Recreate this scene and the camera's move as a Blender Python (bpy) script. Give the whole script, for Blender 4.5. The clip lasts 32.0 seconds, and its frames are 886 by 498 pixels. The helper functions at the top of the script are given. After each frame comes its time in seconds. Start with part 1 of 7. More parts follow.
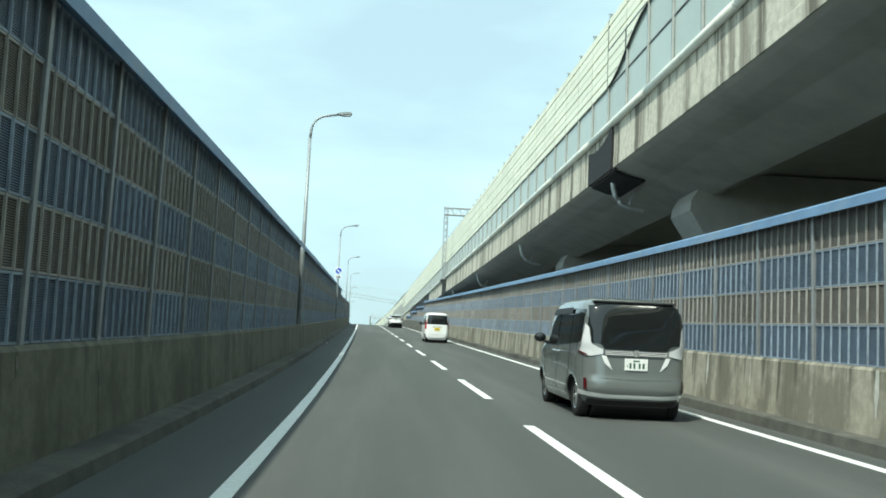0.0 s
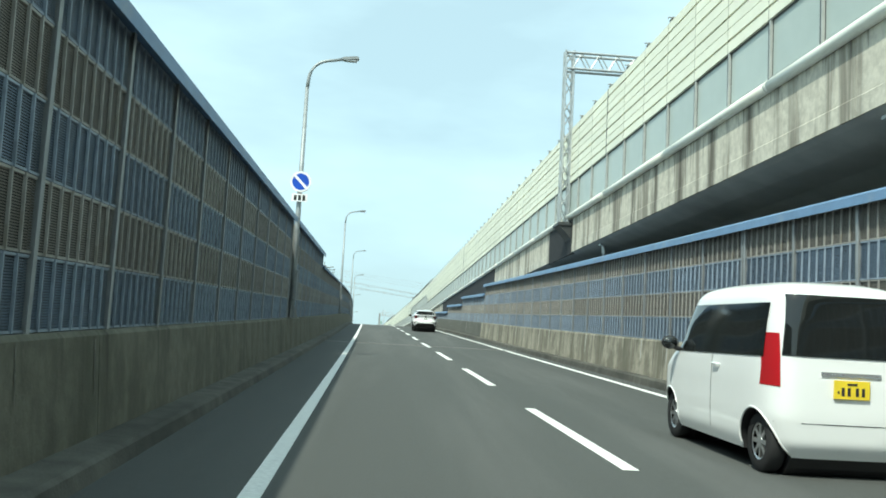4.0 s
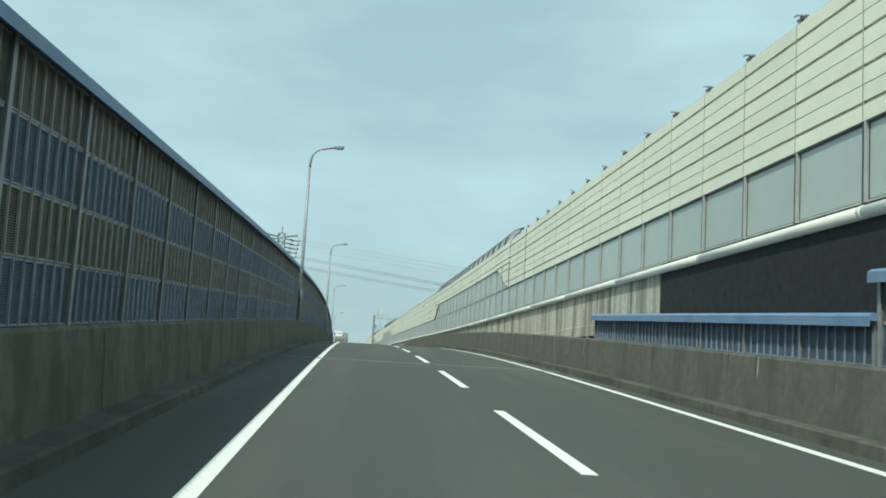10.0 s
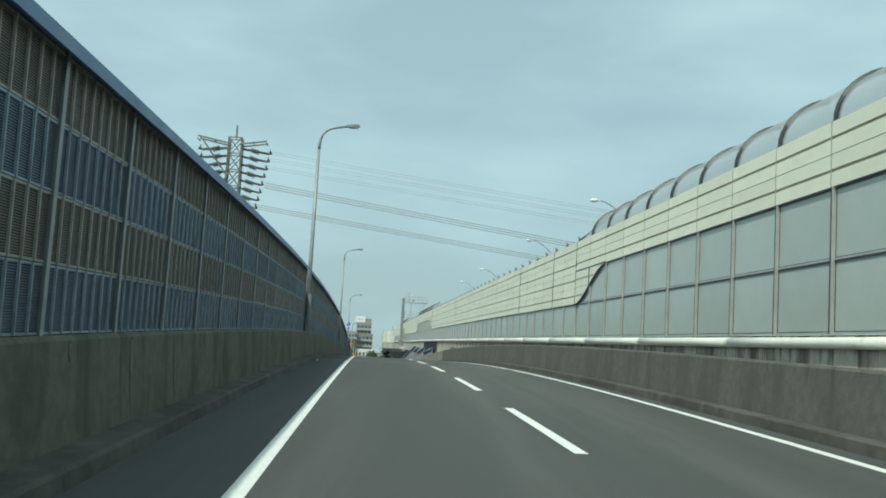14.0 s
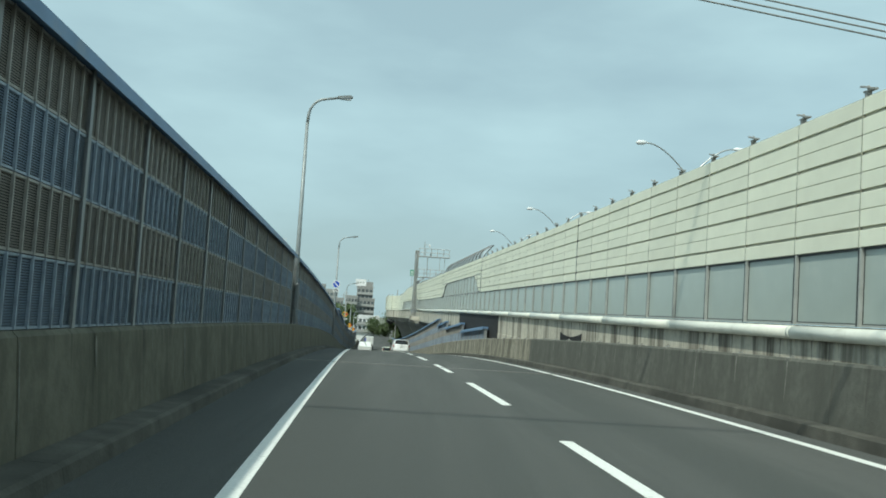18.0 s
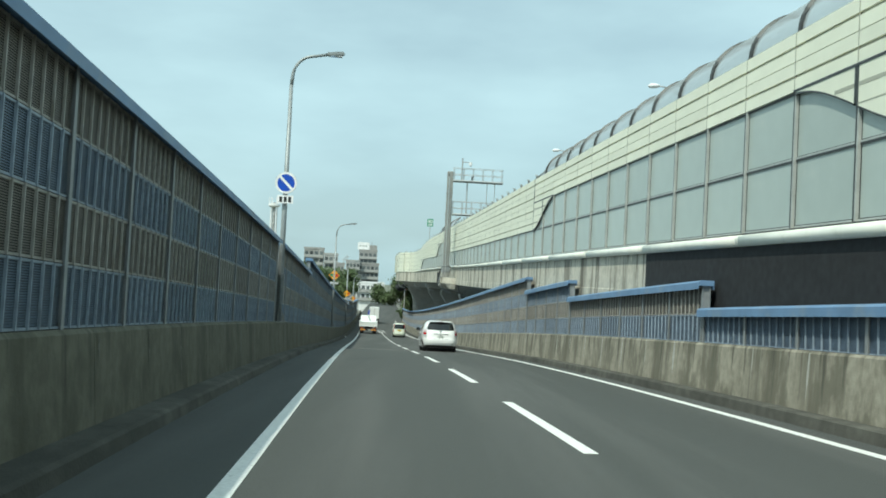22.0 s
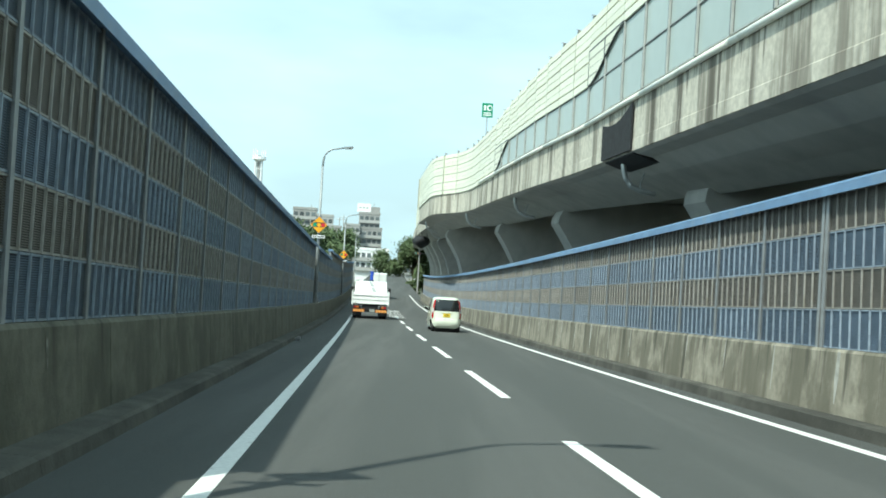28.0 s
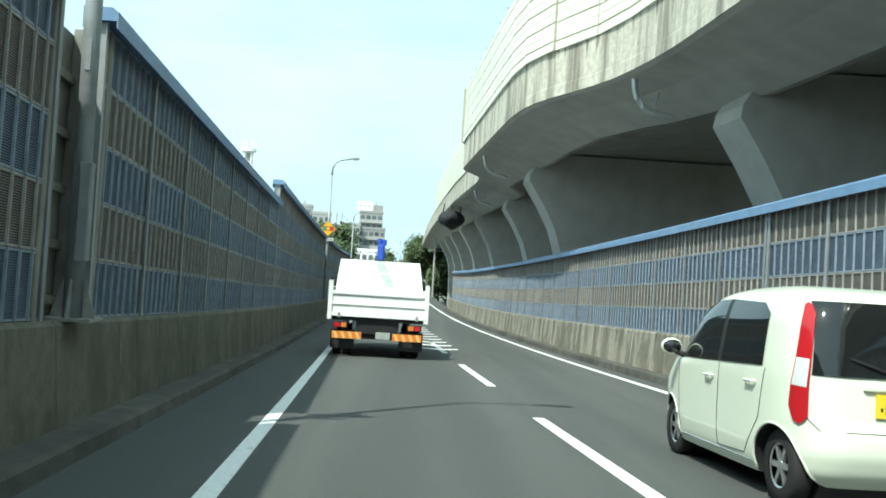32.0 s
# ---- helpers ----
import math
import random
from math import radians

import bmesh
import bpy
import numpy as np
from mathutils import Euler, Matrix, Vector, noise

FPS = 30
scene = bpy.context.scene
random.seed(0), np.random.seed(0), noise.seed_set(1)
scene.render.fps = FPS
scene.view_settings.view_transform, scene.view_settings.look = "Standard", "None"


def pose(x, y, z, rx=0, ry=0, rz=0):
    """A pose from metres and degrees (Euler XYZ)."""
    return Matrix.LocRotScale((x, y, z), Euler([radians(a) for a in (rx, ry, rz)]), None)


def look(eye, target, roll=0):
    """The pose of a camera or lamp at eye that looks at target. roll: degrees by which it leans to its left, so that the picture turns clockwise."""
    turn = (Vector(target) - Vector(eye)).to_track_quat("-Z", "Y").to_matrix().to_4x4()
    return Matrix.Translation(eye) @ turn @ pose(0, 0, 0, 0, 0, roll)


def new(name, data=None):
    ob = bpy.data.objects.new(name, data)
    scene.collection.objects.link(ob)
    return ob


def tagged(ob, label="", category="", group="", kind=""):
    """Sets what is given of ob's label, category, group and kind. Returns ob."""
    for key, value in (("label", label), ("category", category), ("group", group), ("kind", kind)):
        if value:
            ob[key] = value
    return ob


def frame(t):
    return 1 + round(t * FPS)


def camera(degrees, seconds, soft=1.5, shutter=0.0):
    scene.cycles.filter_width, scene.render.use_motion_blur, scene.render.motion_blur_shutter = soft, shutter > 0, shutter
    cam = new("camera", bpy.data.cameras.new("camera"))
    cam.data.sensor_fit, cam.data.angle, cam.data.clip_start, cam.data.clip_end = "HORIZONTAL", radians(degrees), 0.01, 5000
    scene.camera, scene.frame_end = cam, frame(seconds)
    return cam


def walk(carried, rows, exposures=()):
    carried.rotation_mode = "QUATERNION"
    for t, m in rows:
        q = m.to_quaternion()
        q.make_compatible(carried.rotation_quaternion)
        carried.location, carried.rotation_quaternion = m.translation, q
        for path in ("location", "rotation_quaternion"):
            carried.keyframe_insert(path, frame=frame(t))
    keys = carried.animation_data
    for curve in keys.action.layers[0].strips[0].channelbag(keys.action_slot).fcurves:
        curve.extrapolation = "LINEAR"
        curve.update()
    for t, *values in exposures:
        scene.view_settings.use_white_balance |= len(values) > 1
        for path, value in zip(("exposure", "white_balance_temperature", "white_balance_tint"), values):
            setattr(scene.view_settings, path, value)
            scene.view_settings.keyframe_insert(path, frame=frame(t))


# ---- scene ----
LENS = 49.44
cam = camera(LENS, 32.0, soft=1.8)
# seconds, place, yaw, pitch, lean
PATH = [
    (0.0, -2.044, 0.943, 1.316, -3.056, 7.170, 2.557),
    (0.5, -2.156, 7.515, 1.605, -2.879, 7.131, 2.851),
    (1.0, -2.296, 13.970, 1.903, -2.823, 7.025, 3.128),
    (1.5, -2.446, 20.183, 2.202, -2.696, 6.934, 3.285),
    (2.0, -2.598, 26.236, 2.501, -2.603, 6.877, 3.332),
    (2.5, -2.754, 32.191, 2.803, -2.559, 6.817, 3.259),
    (3.0, -2.917, 38.079, 3.109, -2.469, 6.851, 3.132),
    (3.5, -3.080, 43.931, 3.417, -2.487, 6.965, 3.060),
    (4.0, -3.238, 49.747, 3.725, -2.540, 7.028, 3.058),
    (4.5, -3.389, 55.540, 4.031, -2.621, 7.060, 3.069),
    (5.0, -3.530, 61.326, 4.338, -2.723, 7.081, 3.058),
    (5.5, -3.658, 67.119, 4.645, -2.841, 7.110, 3.012),
    (6.0, -3.772, 72.935, 4.953, -2.966, 7.168, 2.938),
    (6.5, -3.886, 78.778, 5.263, -3.010, 7.168, 2.888),
    (7.0, -3.980, 84.609, 5.573, -3.118, 7.278, 2.757),
    (7.5, -4.100, 90.414, 5.885, -3.181, 7.272, 2.827),
    (8.0, -4.224, 96.218, 6.199, -3.333, 7.191, 2.956),
    (8.5, -4.359, 102.071, 6.518, -3.341, 7.156, 3.089),
    (9.0, -4.492, 108.000, 6.842, -3.324, 7.105, 3.229),
    (9.5, -4.639, 113.962, 7.166, -3.169, 7.134, 3.333),
    (10.0, -4.797, 119.971, 7.492, -2.905, 7.150, 3.373),
    (10.5, -4.960, 126.042, 7.818, -2.671, 7.170, 3.276),
    (11.0, -5.142, 132.149, 8.140, -2.430, 7.198, 3.202),
    (11.5, -5.357, 138.261, 8.457, -2.231, 7.319, 3.299),
    (12.0, -5.589, 144.373, 8.763, -2.075, 7.308, 3.435),
    (12.5, -5.827, 150.465, 9.048, -1.919, 7.069, 3.494),
    (13.0, -6.059, 156.474, 9.308, -1.760, 6.783, 3.487),
    (13.5, -6.277, 162.362, 9.543, -1.654, 6.472, 3.428),
    (14.0, -6.487, 168.146, 9.750, -1.549, 6.149, 3.359),
    (14.5, -6.693, 173.849, 9.932, -1.471, 5.823, 3.295),
    (15.0, -6.896, 179.493, 10.089, -1.446, 5.503, 3.246),
    (15.5, -7.105, 185.098, 10.223, -1.499, 5.199, 3.221),
    (16.0, -7.326, 190.686, 10.333, -1.658, 4.919, 3.236),
    (16.5, -7.573, 196.282, 10.421, -1.678, 4.702, 3.385),
    (17.0, -7.836, 201.878, 10.486, -1.677, 4.537, 3.514),
    (17.5, -8.108, 207.472, 10.530, -1.585, 4.288, 3.526),
    (18.0, -8.376, 213.087, 10.553, -1.574, 4.052, 3.594),
    (18.5, -8.640, 218.735, 10.555, -1.641, 3.802, 3.594),
    (19.0, -8.904, 224.466, 10.536, -1.738, 3.574, 3.573),
    (19.5, -9.158, 230.264, 10.496, -1.811, 3.371, 3.693),
    (20.0, -9.407, 236.033, 10.435, -1.844, 3.099, 3.585),
    (20.5, -9.678, 241.835, 10.352, -1.794, 2.868, 3.376),
    (21.0, -9.938, 247.570, 10.248, -1.722, 2.634, 3.204),
    (21.5, -10.218, 253.292, 10.120, -1.599, 2.343, 3.017),
    (22.0, -10.509, 258.976, 9.971, -1.510, 2.069, 2.879),
    (22.5, -10.782, 264.627, 9.800, -1.437, 1.860, 2.931),
    (23.0, -11.047, 270.285, 9.609, -1.393, 1.663, 3.161),
    (23.5, -11.321, 275.933, 9.396, -1.426, 1.488, 3.420),
    (24.0, -11.603, 281.511, 9.166, -1.428, 1.275, 3.621),
    (24.5, -11.869, 287.053, 8.917, -1.475, 1.025, 3.773),
    (25.0, -12.162, 292.554, 8.651, -1.599, 0.830, 3.938),
    (25.5, -12.458, 298.073, 8.366, -1.595, 0.571, 3.903),
    (26.0, -12.729, 303.605, 8.066, -1.592, 0.440, 3.822),
    (26.5, -12.969, 308.657, 7.794, -1.597, 0.410, 3.745),
    (27.0, -13.203, 313.723, 7.521, -1.602, 0.455, 3.673),
    (27.5, -13.445, 319.050, 7.235, -1.606, 0.546, 3.569),
    (28.0, -13.652, 323.982, 6.975, -1.529, 0.653, 3.363),
    (28.5, -13.883, 329.397, 6.698, -1.517, 0.637, 3.198),
    (29.0, -14.140, 334.666, 6.437, -1.534, 0.647, 3.044),
    (29.5, -14.368, 339.435, 6.210, -1.521, 0.769, 3.000),
    (30.0, -14.586, 344.021, 5.995, -1.461, 0.776, 3.101),
    (30.5, -14.823, 348.541, 5.787, -1.435, 0.835, 3.265),
    (31.0, -15.055, 353.009, 5.586, -1.430, 0.915, 3.483),
    (31.5, -15.294, 357.453, 5.388, -1.460, 0.998, 3.601),
    (32.0, -15.533, 361.798, 5.198, -1.422, 1.185, 3.612),
]
walk(cam, [(t, pose(x, y, z, 90 + pitch, 0, yaw) @ pose(0, 0, 0, 0, 0, lean)) for t, x, y, z, yaw, pitch, lean in PATH],
     exposures=[(t, e, 6350 if t < 26 else 6200, -3) for t, e in ((0.0, 0.22), (3.5, 0.22), (6.0, 0.05), (9.0, -0.25), (13.0, -0.45), (20.0, -0.34), (23.0, -0.15), (25.0, -0.15), (28.0, 0.30), (32.0, 0.47))])

# ---- sky and sun ----
SUN_TO = Vector((-0.43, -0.62, 1.0)).normalized()
world = bpy.data.worlds.new("sky")
scene.world = world
world.use_nodes = True
wn, wl = world.node_tree.nodes, world.node_tree.links
wn.clear()
w_out = wn.new("ShaderNodeOutputWorld")
w_bg = wn.new("ShaderNodeBackground")
w_sky = wn.new("ShaderNodeTexSky")
w_sky.sky_type = "NISHITA"
w_sky.sun_disc = False
w_sky.sun_elevation = math.asin(SUN_TO.z)
w_sky.sun_rotation = math.atan2(SUN_TO.x, SUN_TO.y)
w_sky.air_density, w_sky.dust_density, w_sky.ozone_density = 1.0, 3.0, 2.0
w_tc = wn.new("ShaderNodeTexCoord")
w_map = wn.new("ShaderNodeMapping")
w_map.inputs["Scale"].default_value = (1.6, 1.6, 5.0)
w_noise = wn.new("ShaderNodeTexNoise")
w_noise.inputs["Scale"].default_value = 1.7
w_noise.inputs["Detail"].default_value = 5.0
w_ramp = wn.new("ShaderNodeValToRGB")
w_ramp.color_ramp.elements[0].position, w_ramp.color_ramp.elements[1].position = 0.38, 0.72
w_ramp.color_ramp.elements[0].color = (0.55, 0.55, 0.55, 1)
w_ramp.color_ramp.elements[1].color = (0.85, 0.85, 0.85, 1)
w_mix = wn.new("ShaderNodeMix")
w_mix.data_type = "RGBA"
w_mix.inputs["B"].default_value = (8.5, 11.1, 12.2, 1)
w_bg.inputs["Strength"].default_value = 0.10
wl.new(w_tc.outputs["Generated"], w_map.inputs["Vector"])
wl.new(w_map.outputs["Vector"], w_noise.inputs["Vector"])
wl.new(w_noise.outputs["Fac"], w_ramp.inputs["Fac"])
wl.new(w_ramp.outputs["Color"], w_mix.inputs["Factor"])
wl.new(w_sky.outputs["Color"], w_mix.inputs["A"])
wl.new(w_mix.outputs["Result"], w_bg.inputs["Color"])
wl.new(w_bg.outputs["Background"], w_out.inputs["Surface"])
sun_data = bpy.data.lights.new("sun", "SUN")
sun_data.energy, sun_data.angle, sun_data.color = 4.2, radians(0.8), (1.0, 0.95, 0.86)
sun = new("sun", sun_data)
sun.matrix_basis = look(SUN_TO * 60, (0, 0, 0))


# ---- materials ----
def material(name, colour, rough=0.6, metal=0.0, vary=0.15, scale=3.0, stretch=(1, 1, 1), bump=0.0, bump_scale=40.0,
             stain=None, stain_scale=0.6, stain_stretch=(1, 1, 1), stain_range=(0.5, 0.7), per_object=0.0, spec=0.4, coat=0.0):
    """A surface with grain at one scale, stains at another and a difference from piece to piece."""
    m = bpy.data.materials.new(name)
    m.use_nodes = True
    n, k = m.node_tree.nodes, m.node_tree.links
    b = n["Principled BSDF"]
    b.inputs["Roughness"].default_value, b.inputs["Metallic"].default_value = rough, metal
    b.inputs["Specular IOR Level"].default_value = spec
    b.inputs["Coat Weight"].default_value = coat
    b.inputs["Coat Roughness"].default_value = 0.05
    tc = n.new("ShaderNodeTexCoord")
    mp = n.new("ShaderNodeMapping")
    mp.inputs["Scale"].default_value = stretch
    k.new(tc.outputs["Object"], mp.inputs["Vector"])
    no = n.new("ShaderNodeTexNoise")
    no.inputs["Scale"].default_value, no.inputs["Detail"].default_value = scale, 6.0
    k.new(mp.outputs["Vector"], no.inputs["Vector"])
    ra = n.new("ShaderNodeMapRange")
    ra.inputs["From Min"].default_value, ra.inputs["From Max"].default_value = 0.3, 0.7
    ra.inputs["To Min"].default_value, ra.inputs["To Max"].default_value = 1 - vary, 1 + vary
    k.new(no.outputs["Fac"], ra.inputs["Value"])
    hs = n.new("ShaderNodeHueSaturation")
    hs.inputs["Color"].default_value = (*colour, 1)
    value = ra.outputs["Result"]
    if per_object:
        oi = n.new("ShaderNodeObjectInfo")
        r2 = n.new("ShaderNodeMapRange")
        r2.inputs["To Min"].default_value, r2.inputs["To Max"].default_value = 1 - per_object, 1 + per_object
        k.new(oi.outputs["Random"], r2.inputs["Value"])
        mu = n.new("ShaderNodeMath")
        mu.operation = "MULTIPLY"
        k.new(value, mu.inputs[0])
        k.new(r2.outputs["Result"], mu.inputs[1])
        value = mu.outputs["Value"]
    k.new(value, hs.inputs["Value"])
    colour_out = hs.outputs["Color"]
    if stain:
        ms = n.new("ShaderNodeMapping")
        ms.inputs["Scale"].default_value = stain_stretch
        k.new(tc.outputs["Object"], ms.inputs["Vector"])
        ns = n.new("ShaderNodeTexNoise")
        ns.inputs["Scale"].default_value, ns.inputs["Detail"].default_value = stain_scale, 5.0
        ns.inputs["Roughness"].default_value = 0.6
        k.new(ms.outputs["Vector"], ns.inputs["Vector"])
        rs = n.new("ShaderNodeMapRange")
        rs.interpolation_type = "SMOOTHSTEP"
        rs.inputs["From Min"].default_value, rs.inputs["From Max"].default_value = stain_range
        k.new(ns.outputs["Fac"], rs.inputs["Value"])
        mx = n.new("ShaderNodeMix")
        mx.data_type = "RGBA"
        k.new(rs.outputs["Result"], mx.inputs["Factor"])
        k.new(colour_out, mx.inputs["A"])
        mx.inputs["B"].default_value = (*stain, 1)
        colour_out = mx.outputs["Result"]
    k.new(colour_out, b.inputs["Base Color"])
    if bump:
        nb = n.new("ShaderNodeTexNoise")
        nb.inputs["Scale"].default_value, nb.inputs["Detail"].default_value = bump_scale, 4.0
        k.new(tc.outputs["Object"], nb.inputs["Vector"])
        bu = n.new("ShaderNodeBump")
        bu.inputs["Strength"].default_value, bu.inputs["Distance"].default_value = bump, 0.02
        k.new(nb.outputs["Fac"], bu.inputs["Height"])
        k.new(bu.outputs["Normal"], b.inputs["Normal"])
    return m


def run_stained(name, colour, grime, drip, wide=(0.52, 0.66), narrow=(0.53, 0.66), blotch=None, rough=0.92, joints=0.0):
    """Weathered concrete: dark runs of water that start at the top edge, broad ones between them, and a fine grain.
    The surface's own u goes along the road and v is the height under the top edge."""
    m = bpy.data.materials.new(name)
    m.use_nodes = True
    n, k = m.node_tree.nodes, m.node_tree.links
    b = n["Principled BSDF"]
    b.inputs["Roughness"].default_value = rough
    b.inputs["Specular IOR Level"].default_value = 0.25
    uv = n.new("ShaderNodeTexCoord")

    def noise(scale, stretch, detail=5.0, source="UV"):
        mp = n.new("ShaderNodeMapping")
        mp.inputs["Scale"].default_value = stretch
        k.new(uv.outputs[source], mp.inputs["Vector"])
        no = n.new("ShaderNodeTexNoise")
        no.inputs["Scale"].default_value, no.inputs["Detail"].default_value = scale, detail
        no.inputs["Roughness"].default_value = 0.62
        k.new(mp.outputs["Vector"], no.inputs["Vector"])
        return no.outputs["Fac"]

    def span(value, lo, hi, a=0.0, c=1.0):
        r = n.new("ShaderNodeMapRange")
        r.interpolation_type = "SMOOTHSTEP"
        r.inputs["From Min"].default_value, r.inputs["From Max"].default_value = lo, hi
        r.inputs["To Min"].default_value, r.inputs["To Max"].default_value = a, c
        k.new(value, r.inputs["Value"])
        return r.outputs["Result"]

    def calc(kind, a, c):
        q = n.new("ShaderNodeMath")
        q.operation = kind
        for s_, w in zip(q.inputs, (a, c)):
            if isinstance(w, float):
                s_.default_value = w
            else:
                k.new(w, s_)
        return q.outputs["Value"]

    def blend(fac, a, c):
        q = n.new("ShaderNodeMix")
        q.data_type = "RGBA"
        k.new(fac, q.inputs["Factor"])
        for key, w in (("A", a), ("B", c)):
            if isinstance(w, tuple):
                q.inputs[key].default_value = (*w, 1)
            else:
                k.new(w, q.inputs[key])
        return q.outputs["Result"]

    sp = n.new("ShaderNodeSeparateXYZ")
    k.new(uv.outputs["UV"], sp.inputs["Vector"])
    base = n.new("ShaderNodeHueSaturation")
    base.inputs["Color"].default_value = (*colour, 1)
    k.new(span(noise(6.0, (1, 1, 1), 6.0, "Object"), 0.3, 0.7, 0.84, 1.13), base.inputs["Value"])
    out = base.outputs["Color"]
    if blotch:
        out = blend(calc("MULTIPLY", span(noise(1.0, (1.5, 0.75, 1)), *blotch), 0.8), out, grime)
    broad = calc("MULTIPLY", span(noise(1.0, (0.75, 0.06, 1), 4.0), *wide), span(noise(1.0, (9.0, 0.35, 1)), 0.35, 0.6, 0.45, 0.95))
    out = blend(broad, out, grime)
    if joints:
        near = span(calc("PINGPONG", sp.outputs["X"], 1.0), 0.66, 0.94)
        ragged = calc("MULTIPLY", span(noise(1.0, (5.0, 0.35, 1)), 0.34, 0.52), span(noise(1.0, (0.05, 0.01, 1), 2.0), 0.44, 0.56, 0.25, 1.0))
        out = blend(calc("MULTIPLY", calc("MULTIPLY", near, ragged), joints), out, drip)
    fade = calc("MULTIPLY", sp.outputs["Y"], 0.14)
    thin = span(calc("ADD", noise(1.0, (3.6, 0.2, 1), 4.0), fade), *narrow)
    out = blend(calc("MULTIPLY", thin, 0.85), out, drip)
    k.new(out, b.inputs["Base Color"])
    bu = n.new("ShaderNodeBump")
    bu.inputs["Strength"].default_value, bu.inputs["Distance"].default_value = 0.3, 0.02
    k.new(noise(28.0, (1, 1, 1), 4.0, "Object"), bu.inputs["Height"])
    k.new(bu.outputs["Normal"], b.inputs["Normal"])
    return m


ASPHALT = material("asphalt", (0.075, 0.08, 0.076), 0.85, vary=0.18, scale=55, bump=0.5, bump_scale=160,
                   stain=(0.105, 0.108, 0.103), stain_scale=0.5, stain_stretch=(1.6, 0.06, 1), stain_range=(0.42, 0.72))
LINE_PAINT = material("line_paint", (0.78, 0.79, 0.76), 0.7, vary=0.1, scale=25, stain=(0.42, 0.42, 0.40), stain_scale=9, stain_range=(0.6, 0.8))
JOINT_STEEL = material("joint_steel", (0.2, 0.2, 0.19), 0.7, 0.2, vary=0.3, scale=14)
CONCRETE = run_stained("barrier_concrete", (0.335, 0.312, 0.252), (0.15, 0.142, 0.11), (0.085, 0.082, 0.066), (0.48, 0.6), (0.475, 0.6), (0.44, 0.6))
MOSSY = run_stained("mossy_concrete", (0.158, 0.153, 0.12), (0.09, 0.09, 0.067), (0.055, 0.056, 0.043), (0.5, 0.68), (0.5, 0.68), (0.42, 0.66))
GRIMY = run_stained("grimy_concrete", (0.135, 0.137, 0.12), (0.098, 0.1, 0.087), (0.06, 0.06, 0.052), (0.46, 0.66), (0.5, 0.68), (0.4, 0.7))
KERB_DIRTY = material("dirty_kerb", (0.098, 0.096, 0.082), 0.95, vary=0.3, scale=3, bump=0.4, bump_scale=30,
                      stain=(0.048, 0.048, 0.041), stain_scale=0.8, stain_stretch=(1, 0.4, 1), stain_range=(0.4, 0.7))
SEAM_DARK = material("panel_seam", (0.33, 0.33, 0.27), 0.8)
PALE_MOSS = material("pale_run", (0.2, 0.195, 0.165), 0.95, vary=0.3, scale=9, stain=(0.11, 0.11, 0.088), stain_scale=6, stain_range=(0.42, 0.6))
FAINT_RUN = material("faint_run", (0.225, 0.225, 0.2), 0.95, vary=0.25, scale=11, stain=(0.14, 0.142, 0.125), stain_scale=7, stain_range=(0.42, 0.6))
PALE_STREAK = material("lime_streak", (0.42, 0.415, 0.375), 0.9, vary=0.2, scale=8)
PARAPET = run_stained("parapet_concrete", (0.56, 0.53, 0.45), (0.23, 0.212, 0.175), (0.125, 0.115, 0.095), (0.492, 0.575), (0.488, 0.585), joints=0.95)
GIRDER = material("girder_concrete", (0.42, 0.415, 0.385), 0.92, vary=0.1, scale=1.5, bump=0.15, bump_scale=12,
                  stain=(0.31, 0.305, 0.285), stain_scale=0.35, stain_range=(0.5, 0.75))
BLUE_PANEL = material("blue_louvre", (0.122, 0.168, 0.23), 0.55, 0.0, vary=0.2, scale=5, per_object=0.1, stain=(0.10, 0.125, 0.155), stain_scale=1.6, stain_stretch=(1, 1, 0.4), stain_range=(0.45, 0.72))
BROWN_PANEL = material("brown_louvre", (0.175, 0.165, 0.148), 0.65, 0.0, vary=0.2, scale=5, per_object=0.1, stain=(0.13, 0.12, 0.104), stain_scale=1.6, stain_stretch=(1, 1, 0.4), stain_range=(0.45, 0.72))
DEEP_BACK = material("absorber_back", (0.032, 0.032, 0.033), 0.9)
BLUE_BAR = material("blue_bar", (0.28, 0.335, 0.40), 0.55, 0.1, vary=0.18, scale=8, per_object=0.12, stain=(0.20, 0.24, 0.285), stain_scale=3)
BROWN_BAR = material("brown_bar", (0.335, 0.325, 0.30), 0.55, 0.1, vary=0.18, scale=8, per_object=0.12, stain=(0.26, 0.245, 0.21), stain_scale=3)
POST_STEEL = material("post_steel", (0.28, 0.295, 0.30), 0.55, 0.2, vary=0.12, scale=6, per_object=0.12)
CAP_BLUE = material("cap_blue", (0.15, 0.25, 0.40), 0.5, 0.0, vary=0.12, scale=2, stain=(0.20, 0.27, 0.36), stain_scale=1.5)
CREAM = material("cream_panel", (0.80, 0.80, 0.66), 0.5, vary=0.04, scale=2, per_object=0.045, stain=(0.66, 0.66, 0.54), stain_scale=1.2,
                 stain_stretch=(1, 1, 0.3), stain_range=(0.55, 0.8))
# darker cream that paints the shade of the panel grooves into their floor
GROOVE_SHADE = material("groove_shade", (0.40, 0.40, 0.33), 0.7, vary=0.1)
PIPE_WHITE = material("pipe_white", (0.80, 0.80, 0.72), 0.4, vary=0.05, scale=3, stain=(0.6, 0.6, 0.52), stain_scale=2, stain_range=(0.55, 0.8))
PANE = material("milky_pane", (0.41, 0.465, 0.435), 0.3, vary=0.06, scale=1.2, per_object=0.06, stain=(0.46, 0.50, 0.46), stain_scale=0.8, spec=0.5)
